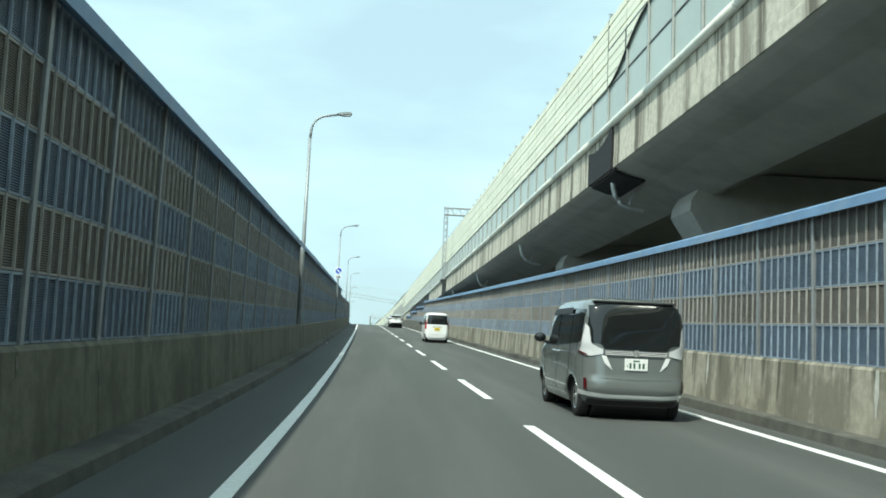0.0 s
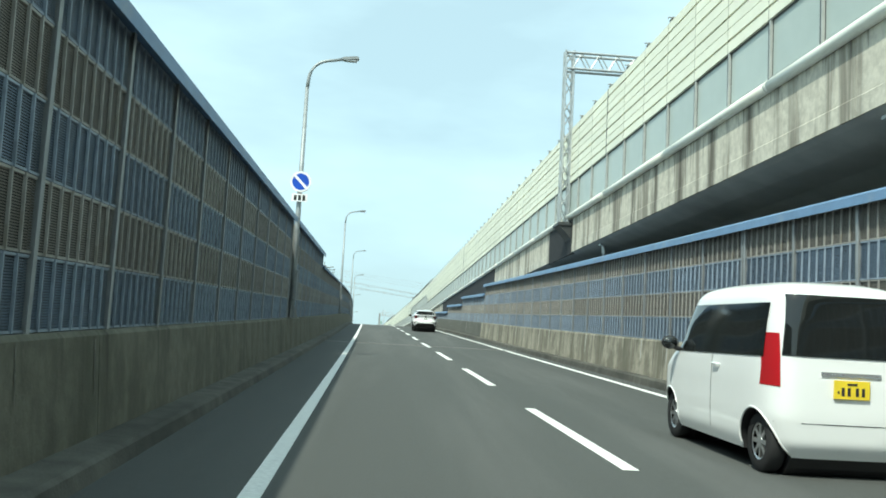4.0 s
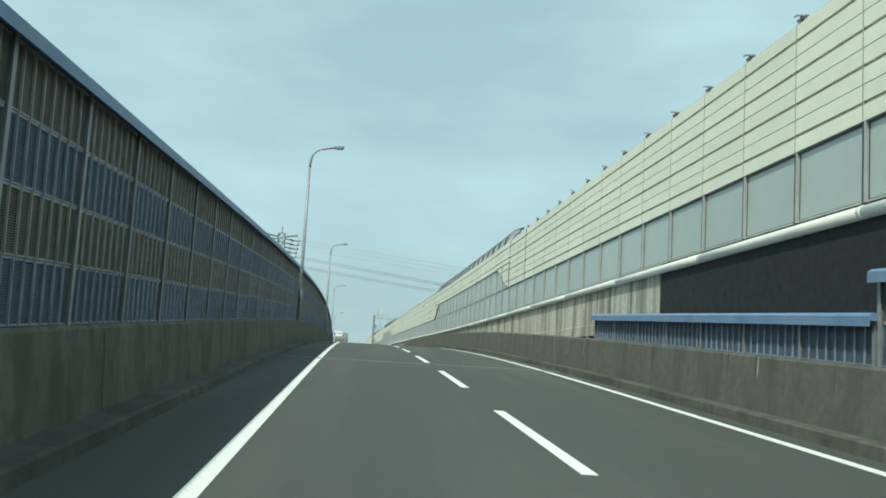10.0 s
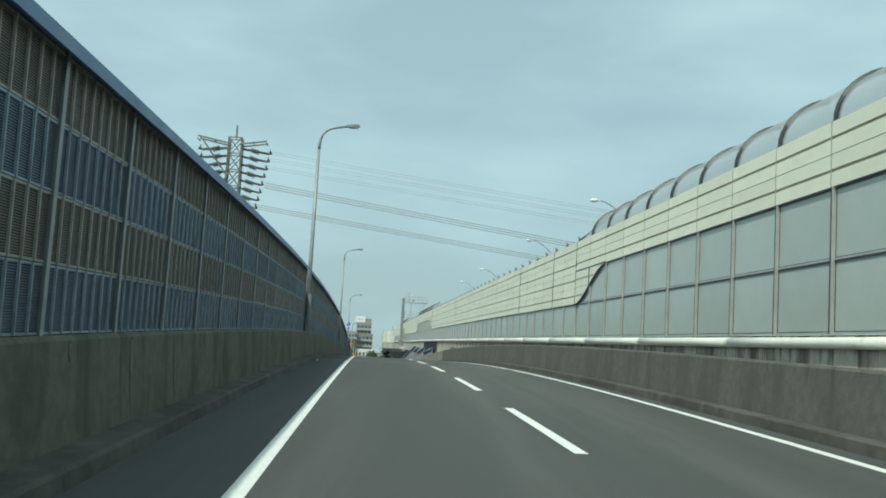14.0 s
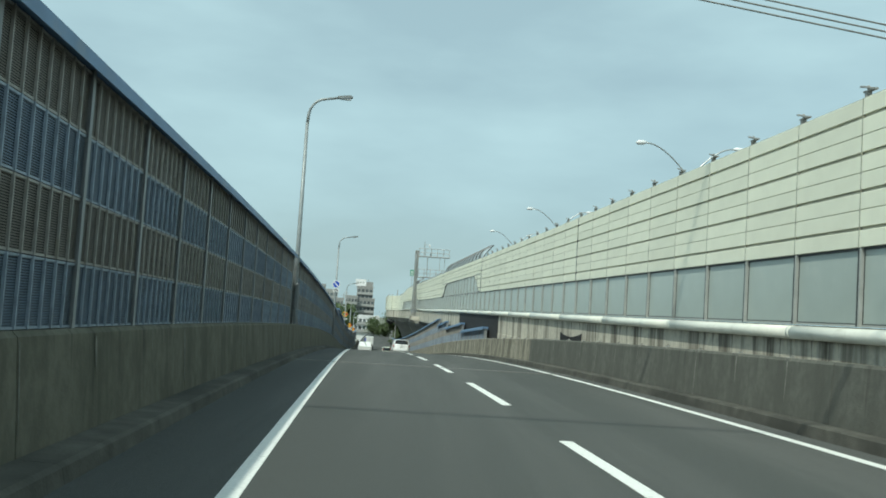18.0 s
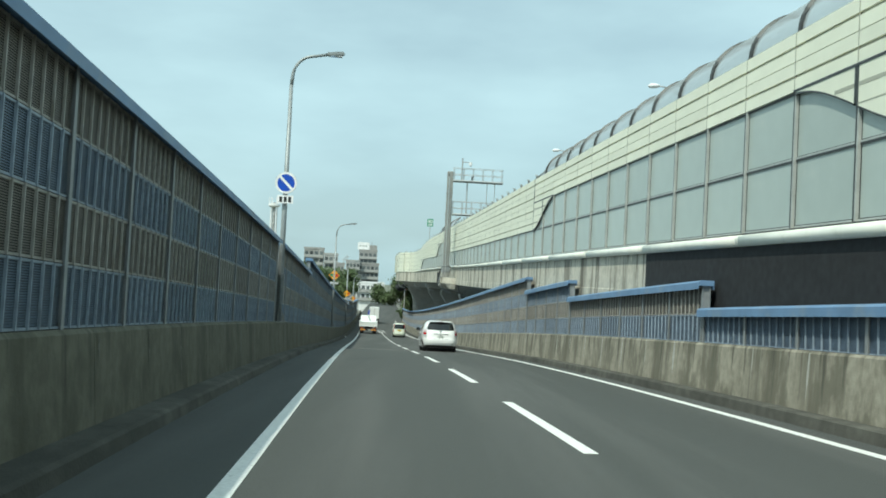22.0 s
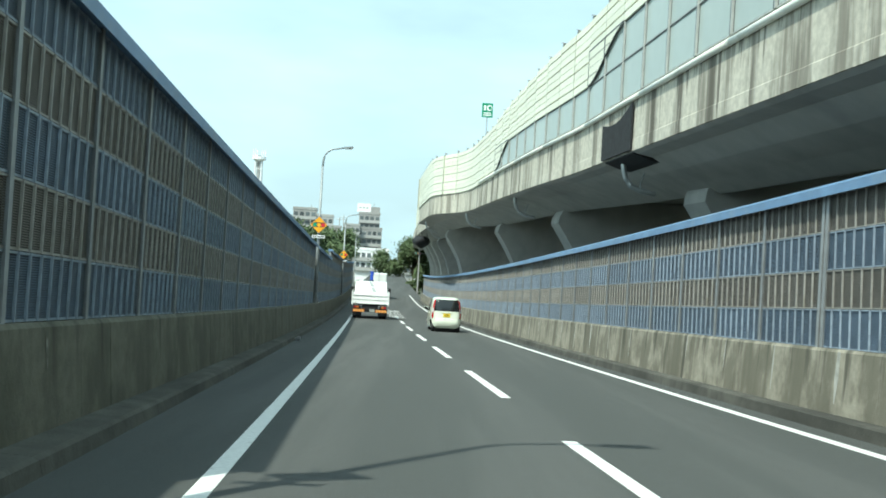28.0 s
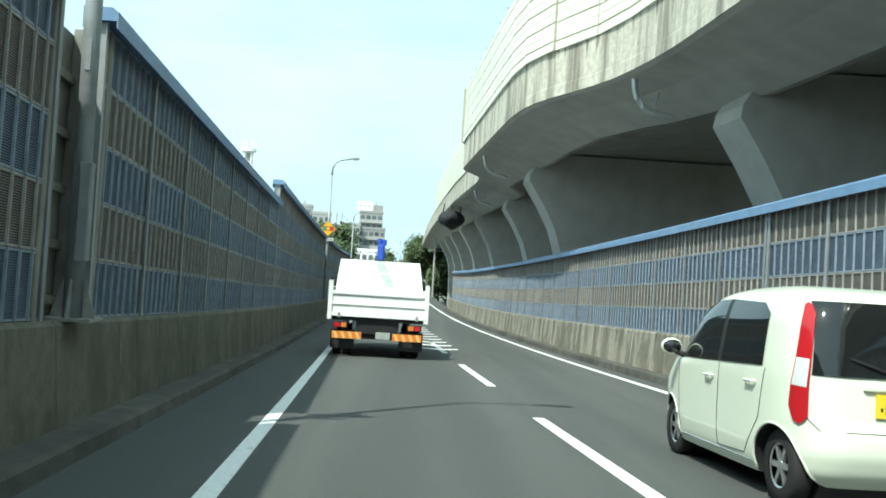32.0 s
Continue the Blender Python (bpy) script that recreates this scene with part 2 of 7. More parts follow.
MULLION = material("mullion", (0.44, 0.45, 0.43), 0.4, 0.2, vary=0.12)
DARK_FRAME = material("dark_frame", (0.07, 0.075, 0.075), 0.5, 0.4)
NET_BLACK = material("black_net", (0.02, 0.021, 0.023), 0.85, vary=0.3, scale=6)
GALV = material("galvanised", (0.50, 0.52, 0.52), 0.42, 0.7, vary=0.1, scale=7)
LAMP_STEEL = material("lamp_steel", (0.30, 0.325, 0.33), 0.5, 0.3, vary=0.12, scale=5, stain=(0.22, 0.235, 0.235), stain_scale=2)
RECESS_STEEL = material("recess_steel", (0.235, 0.228, 0.2), 0.7, 0.1, vary=0.25, scale=4, stain=(0.14, 0.135, 0.115), stain_scale=2)
RUST_GREY = material("weathered_steel", (0.33, 0.33, 0.31), 0.6, 0.4, vary=0.2, scale=9)
GROUND = material("ground_earth", (0.16, 0.17, 0.13), 0.95, vary=0.3, scale=0.4)
INSULATOR = material("insulator_porcelain", (0.20, 0.205, 0.20), 0.35, vary=0.2, scale=8)
PYLON_STEEL = material("pylon_steel", (0.20, 0.205, 0.195), 0.6, 0.3, vary=0.2, scale=6)
RUBBER = material("tyre_rubber", (0.022, 0.022, 0.023), 0.8)
GLASS = material("tinted_glass", (0.012, 0.014, 0.014), 0.05, vary=0.0, spec=0.6, coat=0.3)
FAR_GLASS = material("window_glass", (0.10, 0.115, 0.12), 0.15, vary=0.1, per_object=0.5)
BLACK_TRIM = material("black_trim", (0.02, 0.02, 0.021), 0.5)
CHROME = material("chrome", (0.80, 0.81, 0.82), 0.25, 0.85, vary=0.0)
# near-white paint for chrome, with its bright reflection put into the colour
CHROME_REFLECT = material("chrome_reflect", (0.82, 0.83, 0.82), 0.25, 0.1, vary=0.0, coat=0.5)
ALLOY = material("alloy", (0.50, 0.51, 0.52), 0.3, 0.9, vary=0.05)
WHITE_PAINT = material("white_car_paint", (0.86, 0.87, 0.86), 0.25, vary=0.01, coat=0.6)
CREAM_PAINT = material("ivory_car_paint", (0.74, 0.79, 0.66), 0.25, vary=0.01, coat=0.6)
GREY_PAINT = material("grey_car_paint", (0.25, 0.27, 0.265), 0.24, 0.5, vary=0.02, coat=0.7)
RED_LENS = material("red_lens", (0.42, 0.014, 0.02), 0.12, vary=0.0, coat=0.6)
DARK_RED = material("dark_red_lens", (0.07, 0.006, 0.009), 0.1, vary=0.0, coat=0.8)
PINK_LENS = material("pale_red_lens", (0.55, 0.40, 0.40), 0.1, vary=0.0, coat=0.8)
CLEAR_LENS = material("clear_lens", (0.62, 0.63, 0.64), 0.1, vary=0.0, coat=0.8)
ORANGE = material("orange_board", (0.62, 0.19, 0.03), 0.5)
PLATE_WHITE = material("plate_white", (0.80, 0.81, 0.78), 0.45)
STRIPE_AMBER = material("amber_stripe", (0.72, 0.46, 0.16), 0.5, vary=0.2, scale=20)
PLATE_YELLOW = material("plate_yellow", (0.80, 0.60, 0.04), 0.45)
PLATE_GREEN = material("plate_mark", (0.02, 0.075, 0.045), 0.5)
BODY_WHITE = material("truck_white", (0.80, 0.82, 0.80), 0.45, vary=0.04, scale=3, stain=(0.66, 0.67, 0.64), stain_scale=2, stain_range=(0.55, 0.8))
STRIPE_GREY = material("cover_strip", (0.36, 0.39, 0.37), 0.6)
CRANE_BLUE = material("crane_blue", (0.03, 0.08, 0.42), 0.4)
SIGN_BLUE = material("sign_blue", (0.01, 0.07, 0.45), 0.4)
SIGN_RED = material("sign_red", (0.55, 0.02, 0.03), 0.4)
SIGN_YELLOW = material("sign_yellow", (0.80, 0.36, 0.02), 0.4)
SIGN_GREEN = material("sign_green", (0.02, 0.25, 0.13), 0.4)
SIGN_WHITE = material("sign_white", (0.80, 0.80, 0.80), 0.4)
SIGN_BLACK = material("sign_black", (0.03, 0.03, 0.03), 0.5)
WALL_GREY = material("rendered_wall", (0.30, 0.295, 0.285), 0.8, vary=0.08, scale=0.8)
WALL_PALE = material("pale_wall", (0.36, 0.36, 0.35), 0.8, vary=0.06, scale=0.8)
BARK = material("bark", (0.10, 0.075, 0.05), 0.95, vary=0.3, scale=6)
LEAF = material("leaf", (0.085, 0.12, 0.05), 0.7, vary=0.35, scale=0.9)

# ---- the line of the road: heading in degrees (left is plus) and grade, every 20 m from -20 m ----
STEP = 20.0
HEADING = [-0.968, 0.031, 1.07, 1.382, 1.431, 1.5, 1.589, 1.678, 1.803, 1.903, 2.16, 2.468, 2.696, 2.763, 2.807, 2.841, 3.011, 2.753, 2.712, 2.808, 2.768, 2.595, 2.37, 2.171, 2.008, 1.873, 1.76, 1.663, 1.581, 1.508, 1.441, 1.379, 1.348]
GRADE = [0.0368, 0.0427, 0.0488, 0.0528, 0.053, 0.053, 0.0546, 0.0542, 0.051, 0.0396, 0.0256, 0.0111, -0.0022, -0.0148, -0.0288, -0.042, -0.0543, -0.0534, -0.0469, -0.0437, -0.0376, -0.0287, -0.0193, -0.0112, -0.0046, 0.001, 0.0056, 0.0095, 0.013, 0.0162, 0.019, 0.0216, 0.0229]
S_KNOT = np.arange(len(HEADING)) * STEP - 20.0
S_FINE = np.arange(-60.0, 1200.1, 1.0)
_th = np.radians(np.interp(S_FINE, S_KNOT, HEADING))
_gr = np.interp(S_FINE, S_KNOT, GRADE) * np.where(S_FINE > 420, np.clip(1 - (S_FINE - 420) / 60, 0, 1), 1)
_x = np.concatenate([[0], np.cumsum(-np.sin((_th[1:] + _th[:-1]) / 2))])
_y = np.concatenate([[0], np.cumsum(np.cos((_th[1:] + _th[:-1]) / 2))])
_z = np.concatenate([[0], np.cumsum((_gr[1:] + _gr[:-1]) / 2)])
_o = int(60)
_x, _y, _z = _x - _x[_o], _y - _y[_o], _z - _z[_o]


def road_z(s):
    return float(np.interp(s, S_FINE, _z))


def road(s, l, z, absolute=False):
    """The place s metres along the lane line, l to its right and z above the road (or above zero)."""
    t = float(np.interp(s, S_FINE, _th))
    return Vector((float(np.interp(s, S_FINE, _x)) + l * math.cos(t), float(np.interp(s, S_FINE, _y)) + l * math.sin(t),
                   z if absolute else z + road_z(s)))


def along(s, l, z, absolute=False, slope=None, turn=0.0):
    """A pose whose x runs along the road, y to the left and z up."""
    t = float(np.interp(s, S_FINE, _th)) + turn
    g = float(np.interp(s, S_FINE, _gr)) if slope is None else slope
    f = Vector((-math.sin(t), math.cos(t), g)).normalized()
    y = Vector((-math.cos(t), -math.sin(t), 0))
    u = f.cross(y)
    p = road(s, l, z, absolute)
    return Matrix(((f.x, y.x, u.x, p.x), (f.y, y.y, u.y, p.y), (f.z, y.z, u.z, p.z), (0, 0, 0, 1)))


# ---- tools for meshes ----
def mesh_of(name, verts, faces, mat, smooth=False, mats=None, face_mats=None):
    me = bpy.data.meshes.new(name)
    me.from_pydata([tuple(v) for v in verts], [], faces)
    for m in (mats or [mat]):
        me.materials.append(m)
    if face_mats:
        me.polygons.foreach_set("material_index", face_mats)
    if smooth:
        me.polygons.foreach_set("use_smooth", [True] * len(me.polygons))
    me.update()
    return me


class Shape:
    """Collects boxes, tubes and plates into one mesh."""

    def __init__(self):
        self.v, self.f, self.m, self.mats = [], [], [], []

    def slot(self, mat):
        if mat not in self.mats:
            self.mats.append(mat)
        return self.mats.index(mat)

    def add(self, verts, faces, mat):
        o, k = len(self.v), self.slot(mat)
        self.v += [tuple(p) for p in verts]
        self.f += [tuple(i + o for i in f) for f in faces]
        self.m += [k] * len(faces)
        return self

    def box(self, x0, x1, y0, y1, z0, z1, mat, chamfer=0.0, m=None):
        if chamfer:
            c = chamfer
            ring = [(x0 + c, y0), (x1 - c, y0), (x1, y0 + c), (x1, y1 - c), (x1 - c, y1), (x0 + c, y1), (x0, y1 - c), (x0, y0 + c)]
            p = [(x, y, z0) for x, y in ring] + [(x, y, z1 - c) for x, y in ring]
            cx, cy = (x0 + x1) / 2, (y0 + y1) / 2
            ix, iy = 1 - 2 * c / max(x1 - x0, 1e-6), 1 - 2 * c / max(y1 - y0, 1e-6)
            p += [(cx + (x - cx) * ix, cy + (y - cy) * iy, z1) for x, y in ring]
            f = [tuple(range(7, -1, -1)), tuple(range(16, 24))]
            for r in (0, 8):
                f += [(r + i, r + (i + 1) % 8, r + 8 + (i + 1) % 8, r + 8 + i) for i in range(8)]
        else:
            p = [(x0, y0, z0), (x1, y0, z0), (x1, y1, z0), (x0, y1, z0), (x0, y0, z1), (x1, y0, z1), (x1, y1, z1), (x0, y1, z1)]
            f = [(3, 2, 1, 0), (4, 5, 6, 7), (0, 1, 5, 4), (1, 2, 6, 5), (2, 3, 7, 6), (3, 0, 4, 7)]
        if m is not None:
            p = [m @ Vector(q) for q in p]
        return self.add(p, f, mat)

    def tube(self, points, radius, mat, sides=8, caps=True):
        pts = [Vector(p) for p in points]
        rr = radius if isinstance(radius, (list, tuple)) else [radius] * len(pts)
        v, f = [], []
        for i, p in enumerate(pts):
            d = (pts[min(i + 1, len(pts) - 1)] - pts[max(i - 1, 0)]).normalized()
            a = d.cross(Vector((0, 0, 1)) if abs(d.z) < 0.9 else Vector((1, 0, 0))).normalized()
            b = d.cross(a)
            v += [p + (a * math.cos(2 * math.pi * k / sides) + b * math.sin(2 * math.pi * k / sides)) * rr[i] for k in range(sides)]
        for i in range(len(pts) - 1):
            for k in range(sides):
                a0, b0 = i * sides + k, i * sides + (k + 1) % sides
                f.append((a0, b0, b0 + sides, a0 + sides))
        if caps:
            f += [tuple(range(sides - 1, -1, -1)), tuple(range(len(v) - sides, len(v)))]
        return self.add(v, f, mat)

    def plate(self, outline, thick, mat, axis="y"):
        """A flat plate: its outline in two axes, thick along the third, centred on it."""
        n = len(outline)
        h = thick / 2
        def lift(p, d):
            return {"y": (p[0], d, p[1]), "x": (d, p[0], p[1]), "z": (p[0], p[1], d)}[axis]
        v = [lift(p, -h) for p in outline] + [lift(p, h) for p in outline]
        f = [tuple(range(n)), tuple(range(2 * n - 1, n - 1, -1))] + [((i + 1) % n, i, n + i, n + (i + 1) % n) for i in range(n)]
        return self.add(v, f, mat)

    def mesh(self, name, smooth=False):
        return mesh_of(name, self.v, self.f, None, smooth, self.mats, self.m)


BASE = {}


def thing(name, m, label, category, group="", kind=""):
    """An Empty at a thing's base."""
    ob = new(name)
    ob.empty_display_size = 0.2
    ob.matrix_basis = m
    BASE[ob.name] = m
    return tagged(ob, label, category, group, kind)


def piece(name, mesh, parent, m, label=""):
    """A part of a thing at the world pose m (or, without m, meshed in the parent's own axes)."""
    ob = new(name, mesh)
    ob.parent = parent
    world_m = BASE[parent.name] if m is None else m
    ob.matrix_basis = BASE[parent.name].inverted() @ world_m
    BASE[ob.name] = world_m
    return tagged(ob, label)


def single(name, mesh, m, label, category, group="", kind=""):
    ob = new(name, mesh)
    ob.matrix_basis = m
    BASE[ob.name] = m
    return tagged(ob, label, category, group, kind)


def swept(profile, s0, s1, step, mat, origin=None, closed=True, absolute=False, smooth=False, name="swept", top=None):
    """A body of the profile (s -> points l, z) drawn along the road; with top (a height, or s -> height) it gets
    surface coordinates: metres along, and height under that top."""
    n = max(1, int(math.ceil((s1 - s0) / step)))
    stations = [s0 + (s1 - s0) * i / n for i in range(n + 1)]
    v, f, at = [], [], []
    for s in stations:
        pr = profile(s) if callable(profile) else profile
        v += [road(s, l, z, absolute) for l, z in pr]
        if top is not None:
            at += [(s, z - (top(s) if callable(top) else top)) for l, z in pr]
    k = len(v) // (n + 1)
    for i in range(n):
        for j in range(k if closed else k - 1):
            a, b = i * k + j, i * k + (j + 1) % k
            f.append((a, a + k, b + k, b))
    if closed:
        f += [tuple(range(k)), tuple(range(len(v) - 1, len(v) - k - 1, -1))]
    if origin is not None:
        inv = origin.inverted()
        v = [inv @ p for p in v]
    me = mesh_of(name, v, f, mat, smooth)
    if top is not None:
        layer = me.uv_layers.new(name="surface")
        layer.data.foreach_set("uv", [c for lp in me.loops for c in at[lp.vertex_index]])
    return me


NOWHERE = Matrix.Identity(4)
ROAD_END = 640.0

# ---- ground and road ----
gv = [(-2500, -1500, -3.0), (2500, -1500, -3.0), (2500, 3500, -3.0), (-2500, 3500, -3.0)]
single("ground", mesh_of("ground", gv, [(0, 1, 2, 3)], GROUND), NOWHERE, "dull earth and scrub below the raised road", "ground", kind="structure")
road_bed = thing("road", NOWHERE, "grey worn asphalt carriageway with two lanes", "road", kind="structure")
piece("road_slab", swept([(-4.9, 0.0), (-4.9, -0.7), (4.6, -0.7), (4.6, 0.0), (0, 0.0)], -55, ROAD_END, 4, ASPHALT), road_bed, NOWHERE)


def strip(s0, s1, l0, l1, h=0.006):
    return swept([(l0, 0.0005), (l0, h), (l1, h), (l1, 0.0005)], s0, s1, 4, LINE_PAINT)


LEFT_LINE = (-3.20, -3.05)
piece("edge_line", strip(-50, 460, LEFT_LINE[0], LEFT_LINE[1]), road_bed, NOWHERE, "solid white edge line, a little worn")
piece("edge_line", strip(-50, 460, 3.15, 3.31), road_bed, NOWHERE, "solid white edge line, a little worn")
DASH_AT, DASH_LONG, DASH_GAP = -1.58, 5.52, 10.0
for i in range(-4, 40):
    a = DASH_AT + DASH_GAP * i
    piece("lane_dash", strip(a, a + DASH_LONG, -0.075, 0.075), road_bed, NOWHERE)
# chevrons before the junction
for i in range(9):
    s = 390 + i * 2.2
    for side in (-1, 1):
        q = [road(s, side * 0.02, 0.006), road(s + 0.5, side * 0.02, 0.006), road(s + 1.1, side * 0.55, 0.006), road(s + 0.6, side * 0.55, 0.006)]
        piece("chevron", mesh_of("chevron", q + [p - Vector((0, 0, 0.005)) for p in q],
              [(0, 1, 2, 3), (7, 6, 5, 4), (0, 4, 5, 1), (1, 5, 6, 2), (2, 6, 7, 3), (3, 7, 4, 0)], LINE_PAINT), road_bed, NOWHERE)
for s in (89.5, 147.0, 206.0, 241.0, 304.5):
    for d in (0.0, 0.42):
        piece("expansion_joint", swept([(-4.6, 0.001), (-4.6, 0.008), (3.75, 0.008), (3.75, 0.001)], s + d, s + d + 0.16, 1, JOINT_STEEL), road_bed, NOWHERE,
              "pale steel expansion joint across the road")

# ---- concrete bases and kerbs ----
LEFT_FACE, RIGHT_FACE = -4.70, 4.10
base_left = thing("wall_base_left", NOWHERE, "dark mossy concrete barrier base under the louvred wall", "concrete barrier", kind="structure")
base_right = thing("wall_base_right", NOWHERE, "stained concrete barrier base with pale lime streaks", "concrete barrier", kind="structure")
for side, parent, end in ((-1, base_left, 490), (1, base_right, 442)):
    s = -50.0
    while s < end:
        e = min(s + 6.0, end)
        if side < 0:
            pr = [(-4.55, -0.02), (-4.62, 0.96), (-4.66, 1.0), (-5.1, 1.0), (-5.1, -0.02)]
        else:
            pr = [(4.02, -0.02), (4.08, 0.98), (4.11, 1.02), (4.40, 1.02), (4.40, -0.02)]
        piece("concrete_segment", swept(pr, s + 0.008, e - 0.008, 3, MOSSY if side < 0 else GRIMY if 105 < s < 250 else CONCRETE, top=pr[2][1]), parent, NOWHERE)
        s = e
kerb = thing("kerb_left", NOWHERE, "low blackened concrete kerb along the left barrier foot", "kerb", kind="structure")
s = -50.0
while s < 440:
    piece("kerb_stone", swept([(-4.22, -0.02), (-4.25, 0.11), (-4.29, 0.135), (-4.56, 0.15), (-4.56, -0.02)], s + 0.002, s + 2.998, 3, KERB_DIRTY), kerb, NOWHERE)
    s += 3.0
kerb = thing("kerb_right", NOWHERE, "low grimy concrete kerb along the barrier foot", "kerb", kind="structure")
s = -50.0
while s < 440:
    piece("kerb_stone", swept([(3.72, -0.02), (3.74, 0.15), (3.77, 0.17), (4.03, 0.17), (4.03, -0.02)], s + 0.002, s + 2.998, 3, KERB_DIRTY), kerb, NOWHERE)
    s += 3.0


# ---- louvred noise barriers ----
ROW = 0.53


def louvre_panel(mat, bar):
    """Two metres by one row: fine louvre blades behind upright bars. Front towards -y."""
    sh = Shape()
    L, H = 0.985, ROW - 0.008
    sh.box(-L, L, 0.022, 0.10, 0.0, H, DEEP_BACK)
    n = 26
    for i in range(n):
        z = 0.012 + i * (H - 0.02) / n
        sh.add([(-L, 0.0, z), (L, 0.0, z), (L, 0.0, z + 0.011), (-L, 0.0, z + 0.011),
                (L, 0.022, z + 0.015), (-L, 0.022, z + 0.015)], [(0, 1, 2, 3), (3, 2, 4, 5)], mat)
    for z0, z1 in ((0.0, 0.019), (H - 0.019, H)):
        sh.box(-L, L, -0.012, 0.03, z0, z1, bar)
    for i in range(7):
        x = -0.75 + 0.25 * i
        sh.box(x - 0.010, x + 0.010, -0.024, -0.002, 0.0, H, bar)
    return sh.mesh("louvre_panel")


PANEL_BLUE, PANEL_BROWN = louvre_panel(BLUE_PANEL, BLUE_BAR), louvre_panel(BROWN_PANEL, BROWN_BAR)
_posts = {}


def h_post(height):
    key = round(height, 2)
    if key not in _posts:
        sh = Shape()
        sh.plate([(-0.036, -0.036), (0.036, -0.036), (0.036, -0.026), (0.013, -0.026), (0.013, 0.10), (0.05, 0.10), (0.05, 0.115), (-0.05, 0.115), (-0.05, 0.10), (-0.013, 0.10),
                  (-0.013, -0.026), (-0.036, -0.026)], key, POST_STEEL, "z")
        sh.v = [(x, y, z + key / 2) for x, y, z in sh.v]
        _posts[key] = sh.mesh("post")
    return _posts[key]


def barrier(side, s0, s1, rows, label, first_blue=True):
    """One stretch of louvred wall between two gaps or steps."""
    face = LEFT_FACE if side < 0 else RIGHT_FACE + 0.06
    z0 = 1.0 if side < 0 else 1.02
    root = thing("noise_barrier", along(s0, face, z0), label, "noise barrier", "noise barriers along the road")
    n = max(1, round((s1 - s0) / 2.0))
    d = (s1 - s0) / n
    top = z0 + rows * ROW
    for i in range(n + 1):
        m = along(s0 + d * i, face, z0, slope=0.0)
        if side > 0:
            m = m @ Matrix.Rotation(math.pi, 4, "Z")
        piece("post", h_post(rows * ROW + 0.02), root, m)
    squeeze = Matrix.Diagonal((d / 2.0, 1, 1, 1))
    for i in range(n):
        for r in range(rows):
            m = along(s0 + d * (i + 0.5), face, z0 + r * ROW + 0.006)
            if side > 0:
                m = m @ Matrix.Rotation(math.pi, 4, "Z")
            blue = (r % 2 == 0) == first_blue
            piece("louvre_panel", PANEL_BLUE if blue else PANEL_BROWN, root, m @ squeeze)
    a, b = (face + 0.14, face - 0.17) if side < 0 else (face - 0.14, face + 0.17)
    up = 0.14 if rows > 4 else 0.12 if side > 0 else 0.10
    cap = [(a, top - 0.05), (a, top + up - 0.04), (a + (b - a) * 0.18, top + up), (b, top + up), (b, top - 0.05), (b + (a - b) * 0.04, top - 0.05),
           (b + (a - b) * 0.04, top + 0.02), (a + (b - a) * 0.04, top + 0.02), (a + (b - a) * 0.04, top - 0.05)]
    piece("cap_rail", swept(cap, s0 - 0.08, s1 + 0.08, 2, CAP_BLUE, BASE[root.name], name="cap_rail"), root, None, "blue painted sheet-metal cap")
    return root


LAMP_AT = [34.25, 76.67, 118.59, 160.84, 202.31, 244.54, 285.92, 328.68, 370.4, 412.9]
GAP = 0.62
TALL = "tall shaded wall of blue and brown louvre panels"
LOWER = "shaded wall of blue and brown louvre panels"
cuts = [-12.0] + LAMP_AT + [452.0]
for a, b in zip(cuts[:-1], cuts[1:]):
    lo, hi = a + GAP, b - GAP
    spans = []
    for u, v, rows in ((-20, 92.55, 5), (92.55, 300.2, 4), (300.2, 387.5, 5), (387.5, 470, 6)):
        x, y = max(lo, u), min(hi, v)
        if y - x > 0.8:
            spans.append((x, y, rows))
    for x, y, rows in spans:
        barrier(-1, x + (0.06 if x > lo else 0), y - (0.06 if y < hi else 0), rows, TALL if rows > 4 else LOWER)
# set-back infill behind each lamp
sh = Shape()
sh.box(-0.78, 0.78, 0.0, 0.06, 0, 2.05, RECESS_STEEL)
RECESS_SHEET = sh.mesh("infill_sheet")
sh = Shape()
sh.box(-0.69, 0.69, -0.05, 0.0, 0.0, 0.08, RECESS_STEEL, 0.01)
RECESS_RAIL = sh.mesh("rail")
sh = Shape()
sh.box(-0.05, 0.05, -0.34, 0.0, 0, 2.1, RECESS_STEEL, 0.01)
RECESS_JAMB = sh.mesh("jamb")
for s in LAMP_AT:
    m = along(s, -5.02, 0.99)
    recess = thing("lamp_recess", m, "weathered dark steel infill panel set back behind a lamp post", "barrier panel", "lamp recesses", kind="structure")
    rows = 5 if s < 93 else 4 if s < 300.2 else 5 if s < 387.5 else 6
    taller = Matrix.Diagonal((1, 1, rows * ROW / 2.1, 1))
    piece("infill_sheet", RECESS_SHEET, recess, m @ taller)
    for i in range(rows):
        piece("rail", RECESS_RAIL, recess, m @ pose(0, 0, 0.12 + 0.5 * i))
    for x in (-0.74, 0.74):
        piece("jamb", RECESS_JAMB, recess, m @ pose(x, 0, 0) @ taller)

